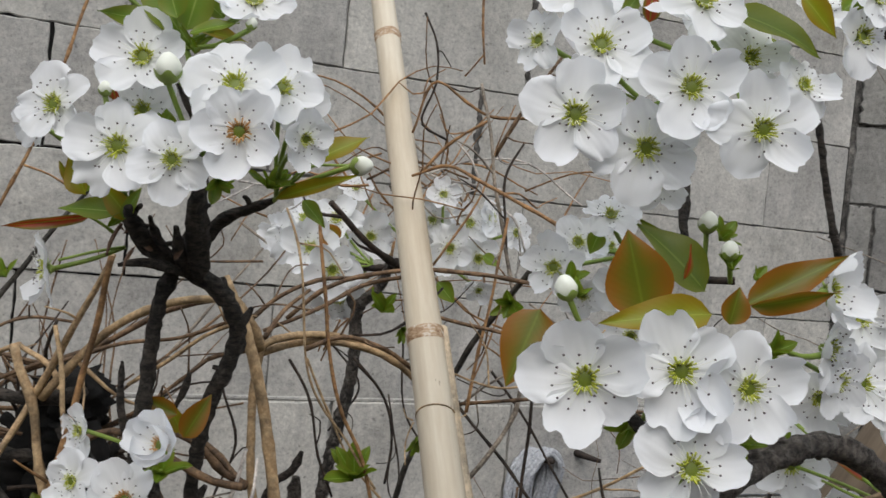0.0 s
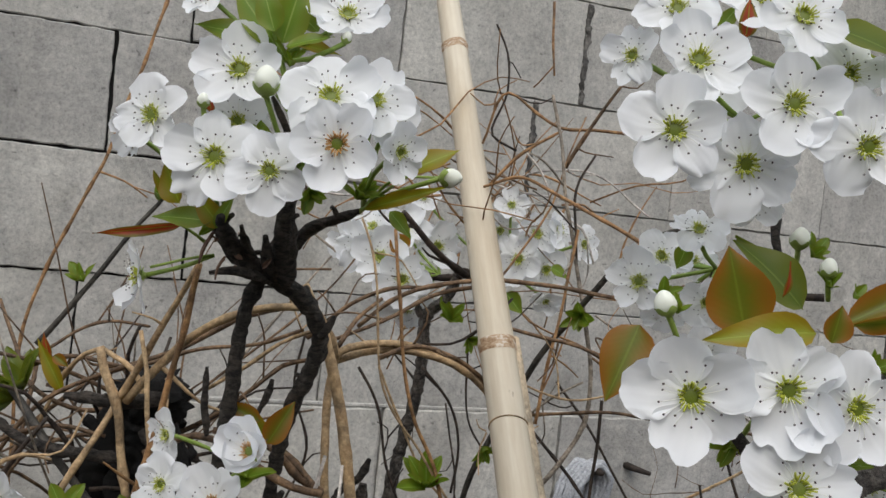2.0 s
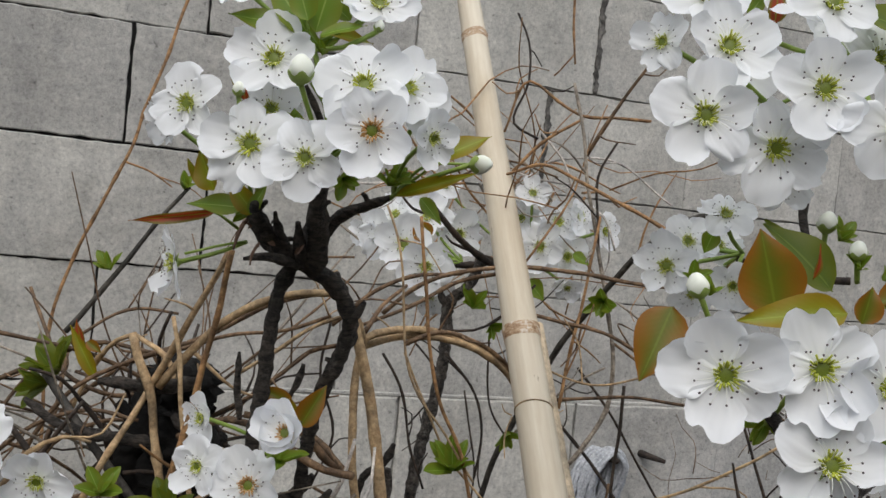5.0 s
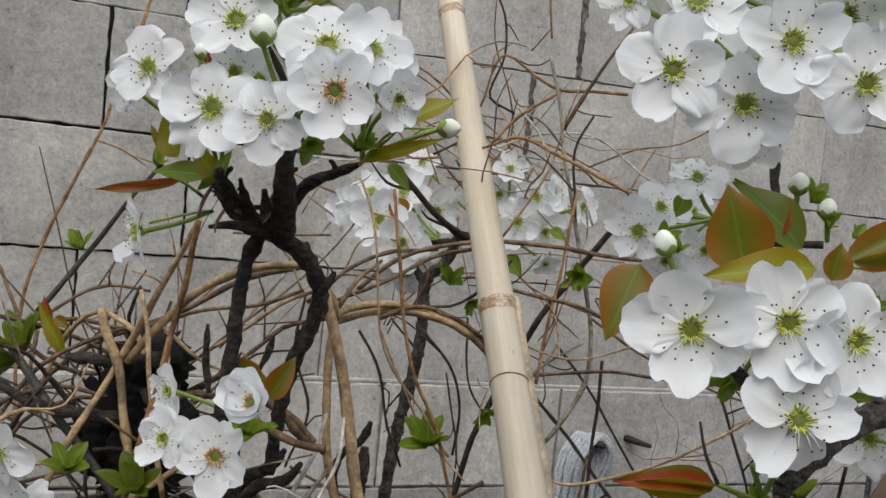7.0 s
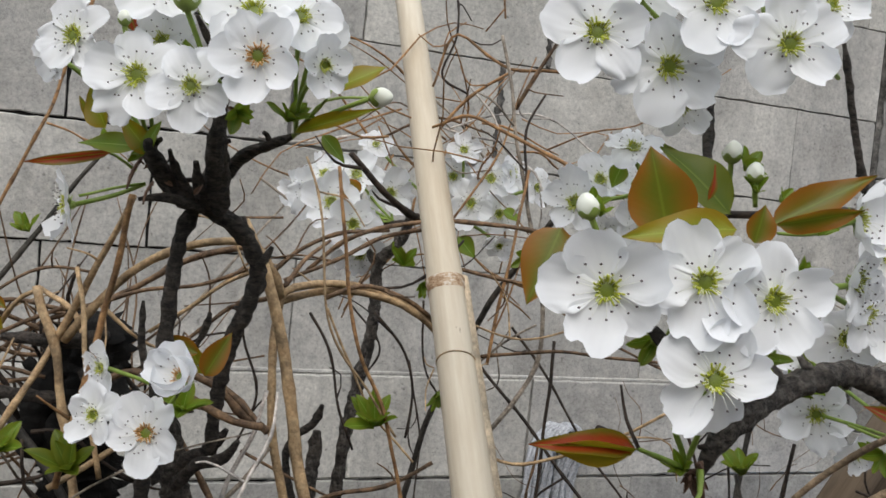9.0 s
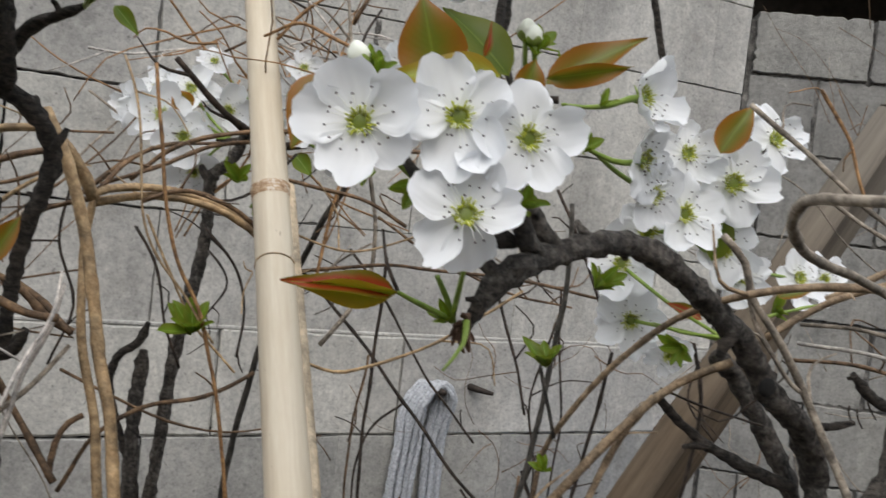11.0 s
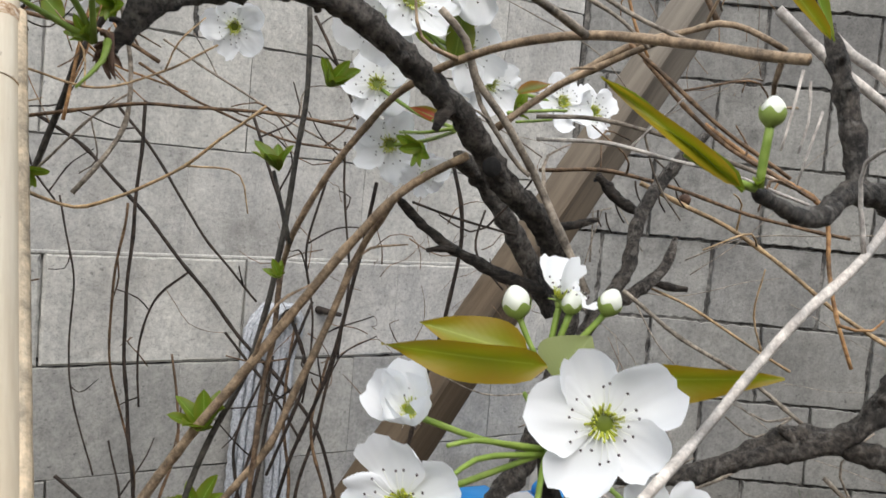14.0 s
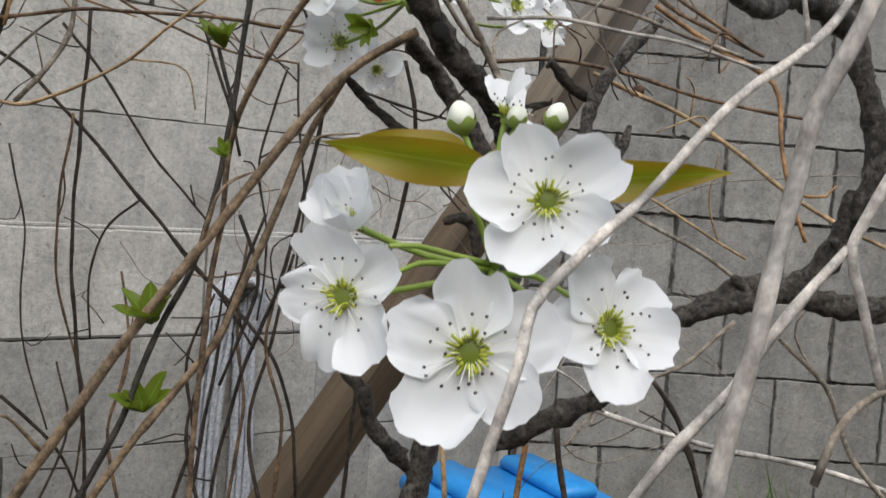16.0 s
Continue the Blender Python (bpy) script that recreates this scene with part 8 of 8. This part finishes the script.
def bamboo_pole(foot, head, nodes, r0, r1):
    ob = thing("bamboo_pole", "straight dry straw-coloured bamboo pole leaning towards the wall", "pole")
    ln = (Vector(head) - Vector(foot)).length
    bm = bmesh.new()
    prev = None
    z = 0.0
    stations = sorted([k * 0.03 for k in range(int(ln / 0.03))] + [n + d for n in nodes for d in (-0.006, -0.0025, 0, 0.0015, 0.004)] + [ln])
    for z in stations:
        near = min(abs(z - n) for n in nodes)
        r = (r0 + (r1 - r0) * z / ln) * (1 + 0.05 * math.exp(-(near / 0.003) ** 2) + 0.02 * math.exp(-(near / 0.012) ** 2))
        loop = [bm.verts.new((r * math.cos(w), r * math.sin(w), z)) for w in (2 * math.pi * k / 22 for k in range(22))]
        if prev:
            for k in range(22):
                bm.faces.new((prev[k], prev[(k + 1) % 22], loop[(k + 1) % 22], loop[k]))
        prev = loop
    bm.faces.new(prev)
    part("culm", bm, BAMBOO, ob)
    for n in nodes:
        bm = bmesh.new()
        r = (r0 + (r1 - r0) * n / ln) * 1.045
        prev = None
        for dz, dr in ((-0.0075, -0.0002), (-0.006, 0.0002), (-0.003, 0.0002), (-0.001, 0.0003), (0.0005, 0.0007), (0.0014, 0.0)):
            loop = [bm.verts.new(((r + dr + 0.0002 * math.sin(5 * w + n * 90)) * math.cos(w), (r + dr) * math.sin(w), n + dz + 0.0006 * math.sin(3 * w + n * 50))) for w in (2 * math.pi * k / 22 for k in range(22))]
            if prev:
                for k in range(22):
                    bm.faces.new((prev[k], prev[(k + 1) % 22], loop[(k + 1) % 22], loop[k]))
            prev = loop
        part("node_ring", bm, BAMBOO_NODE, ob, "brown scarred bamboo node ring")
    upright(ob, foot, head)
    return ob


foot, knot_low, knot_high = Vector((0.0815, -1.562, 0.0)), Vector((0.16, -0.711, 0.941)), Vector((0.175, -0.529, 1.142))
axis = (knot_high - knot_low).normalized()
foot = knot_low - axis * (0.941 / axis.z)
head = knot_low + axis * 0.9
first = (knot_low - foot).length
pole = bamboo_pole(foot, head, [first - 0.9, first - 0.66, first - 0.34, first, first + 0.271, first + 0.53, first + 0.77], 0.0145, 0.0072)
hug = 0.0145 + (0.0072 - 0.0145) * (first - 0.052) / (head - foot).length + 0.0001
bm = bmesh.new()
for turn_ in range(1):
    tube(bm, [(hug * math.cos(w), hug * math.sin(w), first - 0.052 + 0.0016 * turn_ + 0.0015 * math.sin(w + 1)) for w in (2 * math.pi * k / 22 for k in range(23))], 0.00045, 0.00045, 5, 0.002)
tube(bm, [(-0.0113, 0.0, first - 0.052), (-0.0125, -0.003, first - 0.065), (-0.0118, -0.006, first - 0.085), (-0.014, -0.008, first - 0.1)], 0.0004, 0.0003, 5, 0.004)
for ends in (((-0.0108, -0.006, 0.0), (-0.0155, -0.008, 0.003), (-0.021, -0.008, 0.006)), ((0.0108, -0.006, 0.0), (0.0138, -0.008, 0.003), (0.0148, -0.008, 0.008)), ((0.0108, -0.006, -0.001), (0.0148, -0.01, -0.01), (0.016, -0.012, -0.023))):  # its loose ends
    tube(bm, [(x, y, first - 0.052 + z) for x, y, z in ends], 0.0005, 0.0003, 5, 0.003)
part("tie", bm, TWIG_TAN, pole, "thin dry tie wound round the pole")

back = pole.matrix_world.inverted()
side = Vector((0.93, -0.22, 0.0))
run, rib = [], bmesh.new()
for k in range(16):
    z = 0.004 - 0.06 * k
    r = 0.0145 + (0.0072 - 0.0145) * (first + z) / (head - foot).length
    run.append(back @ (knot_low + axis * z + (side - side.dot(axis) * axis).normalized() * (r * 0.93)))
tube(rib, run, 0.0042, 0.0050, 9, 0.012, 0.05, 0.04)
part("branch_sheath", rib, BAMBOO_SHEATH, pole, "dull brown side sheath that runs down from the node")
bud_scar = bmesh.new()
ball(bud_scar, run[0] + Vector((0, 0, -0.004)), 0.0034, (1, 1, 1.7), None, 10)
part("branch_scar", bud_scar, BAMBOO_NODE, pole)

# a black bump stands in for the hole, its inner shade given as colour
knot = bmesh.new()
ball(knot, Vector((0.3209, -0.9309, 0.8836)), 0.0046, (1.0, 0.45, 0.9), None, 14)
part("knot", knot, BARK_BLACK, right_pear, "black knot hole in the bark")

prop = thing("wooden_prop", "square weathered brown timber prop leaning over", "timber")
bm = box_bm(-0.0175, 0.0175, -0.0175, 0.0175, 0.0, 1.335, 0.002, 3, 0.0008)
bmesh.ops.subdivide_edges(bm, edges=[e for e in bm.edges if abs(e.verts[0].co.z - e.verts[1].co.z) > 1], cuts=24)
for v in bm.verts:
    v.co.x += 0.0012 * noise.noise(v.co * 9)
    v.co.y += 0.0012 * noise.noise(v.co * 9 + Vector((5, 0, 0)))
part("beam", bm, WOOD, prop, smooth=False)
part("end_grain", box_bm(-0.0168, 0.0168, -0.0168, 0.0168, 1.335, 1.3375, 0.0012, 4, 0.0006), END_GRAIN, prop, "grey cut end of the timber", smooth=False)
top, low = Vector((0.748, -0.635, 1.054)), Vector((0.476, -0.645, 0.687))
way = (top - low).normalized()
upright(prop, top - way * (1.054 / way.z), top)
prop.matrix_world = prop.matrix_world @ Matrix.Rotation(0.25, 4, 'Z')


def twisted(bm, pts, r):
    """A laid cord of three strands."""
    line = glide(pts, r * 0.5)
    prev, a = None, None
    for i, q in enumerate(line):
        d = (line[min(i + 1, len(line) - 1)] - line[max(i - 1, 0)]).normalized()
        a = d.cross(Vector((0.3, 0.9, 0.2))).normalized() if a is None else (a - a.dot(d) * d).normalized()
        c = d.cross(a)
        loop = []
        for k in range(9):
            w = 2 * math.pi * k / 9
            rr = r * (0.86 + 0.2 * math.cos(3 * (w - i * 0.22)))
            loop.append(bm.verts.new(q + rr * (a * math.cos(w) + c * math.sin(w))))
        if prev:
            for k in range(9):
                bm.faces.new((prev[k], prev[(k + 1) % 9], loop[(k + 1) % 9], loop[k]))
        prev = loop


peg = thing("wall_peg", "short rusty iron peg set in the block wall", "peg")
bm = bmesh.new()
tube(bm, [(0.628, 0.03, 0.672), (0.626, -0.02, 0.674), (0.624, -0.055, 0.677)], 0.008, 0.0075, 12, 0.01, 0.1)
part("shank", bm, IRON, peg)
rope = thing("rope", "coil of grey plastic rope hung on the peg", "rope")
rnd = random.Random(4)
for k in range(9):
    bm = bmesh.new()
    x0, y0 = 0.612 + 0.004 * k - 0.012, -0.012 - 0.0055 * (k % 6)
    xl, xr = 0.567 + 0.0034 * k + rnd.uniform(-0.004, 0.004), 0.628 + 0.0032 * k + rnd.uniform(-0.003, 0.003)
    low = rnd.uniform(0.06, 0.2)
    twisted(bm, [(xl + 0.012, -0.014 - 0.003 * (k % 3), low), (xl, -0.016 - 0.004 * (k % 3), 0.4), (xl + 0.008, -0.018 - 0.004 * (k % 3), 0.58), (x0 - 0.012, y0, 0.665), (x0 + 0.008, y0, 0.6835), (x0 + 0.022, y0, 0.672), (xr - 0.004, -0.016 - 0.003 * (k % 3), 0.6), (xr, -0.014 - 0.004 * (k % 3), 0.42), (xr - 0.006, -0.013 - 0.003 * (k % 3), low + 0.03)], 0.0046)
    part("strand", bm, ROPE, rope)
rod = thing("iron_rod", "dark iron rod end sticking out of the wall", "rod")
bm = bmesh.new()
tube(bm, [(0.69, 0.03, 0.676), (0.695, -0.01, 0.675), (0.714, -0.04, 0.673)], 0.0062, 0.0056, 12, 0.01, 0.15)
part("shank", bm, IRON, rod)


def storage_box(x0, x1, y0, y1, h):
    ob = thing("storage_box", "grey plastic box with a bright blue lid standing by the wall", "box")
    w, d = x1 - x0, y1 - y0
    bm = box_bm(-w / 2 + 0.012, w / 2 - 0.012, -d / 2 + 0.012, d / 2 - 0.012, 0.0, h - 0.03, 0.012)
    for v in bm.verts:
        s = 0.86 + 0.14 * v.co.z / h
        v.co.x *= s
        v.co.y *= s
    body = part("body", bm, BLUE_PALE, ob)
    for k in range(5):
        bm = box_bm(-0.006, 0.006, -0.004, 0.004, 0.03, h - 0.06, 0.002)
        rib = part("rib", bm, BLUE_PALE, body)
        rib.location = (-w * 0.36 + k * w * 0.18, -d / 2 * 0.93, 0)
    bm = box_bm(-w / 2, w / 2, -d / 2, d / 2, h - 0.035, h - 0.01, 0.006)
    lid = part("lid", bm, BLUE, ob, "bright blue plastic lid with raised ends")
    for s in (-1, 1):
        bm = box_bm(-0.035, 0.035, -d / 2 * 0.9, d / 2 * 0.9, h - 0.014, h + 0.01, 0.008)
        rim = part("raised_end", bm, BLUE, lid)
        rim.location.x = s * (w / 2 - 0.06)
    bm = box_bm(-0.05, 0.05, -0.012, 0.006, h - 0.05, h - 0.006, 0.004)
    clip = part("clip", bm, BLUE, lid)
    clip.location = (0, -d / 2, 0)
    ob.location = ((x0 + x1) / 2, (y0 + y1) / 2, 0)
    return ob


crate = storage_box(0.86, 1.13, -0.3, -0.1, 0.4)
crate.rotation_euler.z = radians(-6)


def tangle(name, label, mat, centre, spread, n, r, seed, curl=0.3, long=(0.12, 0.3)):
    """A heap of fine dry stems, bent at random, each a piece of its own."""
    rnd = random.Random(seed)
    ob = thing(name, label, "twigs", "dead twigs")
    for k in range(n):
        p = Vector([c + rnd.gauss(0, s) for c, s in zip(centre, spread)])
        d = Vector((rnd.uniform(-1, 1), rnd.uniform(-0.4, 0.4), rnd.uniform(-0.6, 1))).normalized()
        ln = rnd.uniform(*long)
        pts = [p]
        for i in range(4):
            d = (d + Vector((rnd.uniform(-1, 1), rnd.uniform(-0.5, 0.5), rnd.uniform(-1, 1))) * curl).normalized()
            p = p + d * ln / 4
            pts.append(p)
        rr = r * rnd.uniform(0.5, 1.2)
        bm = bmesh.new()
        tube(bm, pts, rr, rr * 0.5, 5, 0.012, knots=0.3, seed=seed + k)
        part("twig", bm, mat, ob)
    return ob


tangle("twig_tangle", "tangle of thin brown dry twigs low before the wall", TWIG_BROWN, (-0.06, -0.6, 0.835), (0.05, 0.03, 0.022), 30, 0.0012, 5, 0.3, (0.08, 0.2))
tangle("twig_tangle", "dense knot of dark dead twigs round the black stump", TWIG_DARK, (-0.065, -0.665, 0.845), (0.045, 0.03, 0.014), 34, 0.0017, 15, 0.6, (0.05, 0.1))
tangle("twig_tangle", "tangle of thin bleached dry twigs before the wall", TWIG_GREY, (-0.04, -0.62, 0.84), (0.05, 0.06, 0.025), 14, 0.001, 6, 0.3, (0.08, 0.2))
tangle("twig_tangle", "nest of fine orange brown twigs by the wall", TWIG_ORANGE, (0.2, -0.58, 1.0), (0.055, 0.04, 0.04), 44, 0.00095, 7, 0.4, (0.06, 0.16))
tangle("dry_tendrils", "fine curled dry vine tendrils before the wall", TWIG_BROWN, (0.56, -0.5, 0.78), (0.1, 0.1, 0.06), 40, 0.0006, 8, 0.8, (0.03, 0.1))
tangle("dry_tendrils", "fine pale dry vine stems before the weathered wall", TWIG_GREY, (0.72, -0.6, 0.78), (0.1, 0.06, 0.1), 22, 0.0008, 9, 0.35)
tangle("dry_tendrils", "fine dry vine stems clinging to the weathered wall", TWIG_BROWN, (1.35, -0.18, 1.2), (0.14, 0.03, 0.1), 20, 0.001, 10, 0.4)

rnd = random.Random(12)
bm = bmesh.new()
for k in range(170):
    f = rnd.random()
    p = Vector((1.42 + 0.5 * f + rnd.gauss(0, 0.05), -0.36 - 0.33 * f + rnd.gauss(0, 0.05), 0))
    h = rnd.uniform(0.22, 0.42)
    bend = Vector((rnd.uniform(-0.5, 0.5), rnd.uniform(-0.5, 0.5), 0)) * h * 0.5
    side = Vector((rnd.uniform(-1, 1), rnd.uniform(-1, 1), 0)).normalized() * 0.006
    rows = [(p + bend * u * u + Vector((0, 0, h * u)), side * (1 - u ** 3)) for u in (0, 0.35, 0.7, 1)]
    vs = [(bm.verts.new(q - s), bm.verts.new(q + s)) for q, s in rows]
    for i in range(3):
        bm.faces.new((vs[i][0], vs[i][1], vs[i + 1][1], vs[i + 1][0]))
tagged(new("weeds", mesh_of(bm, "weeds", GRASS)), "green weeds growing at the foot of the weathered wall", "weeds", kind="stuff")
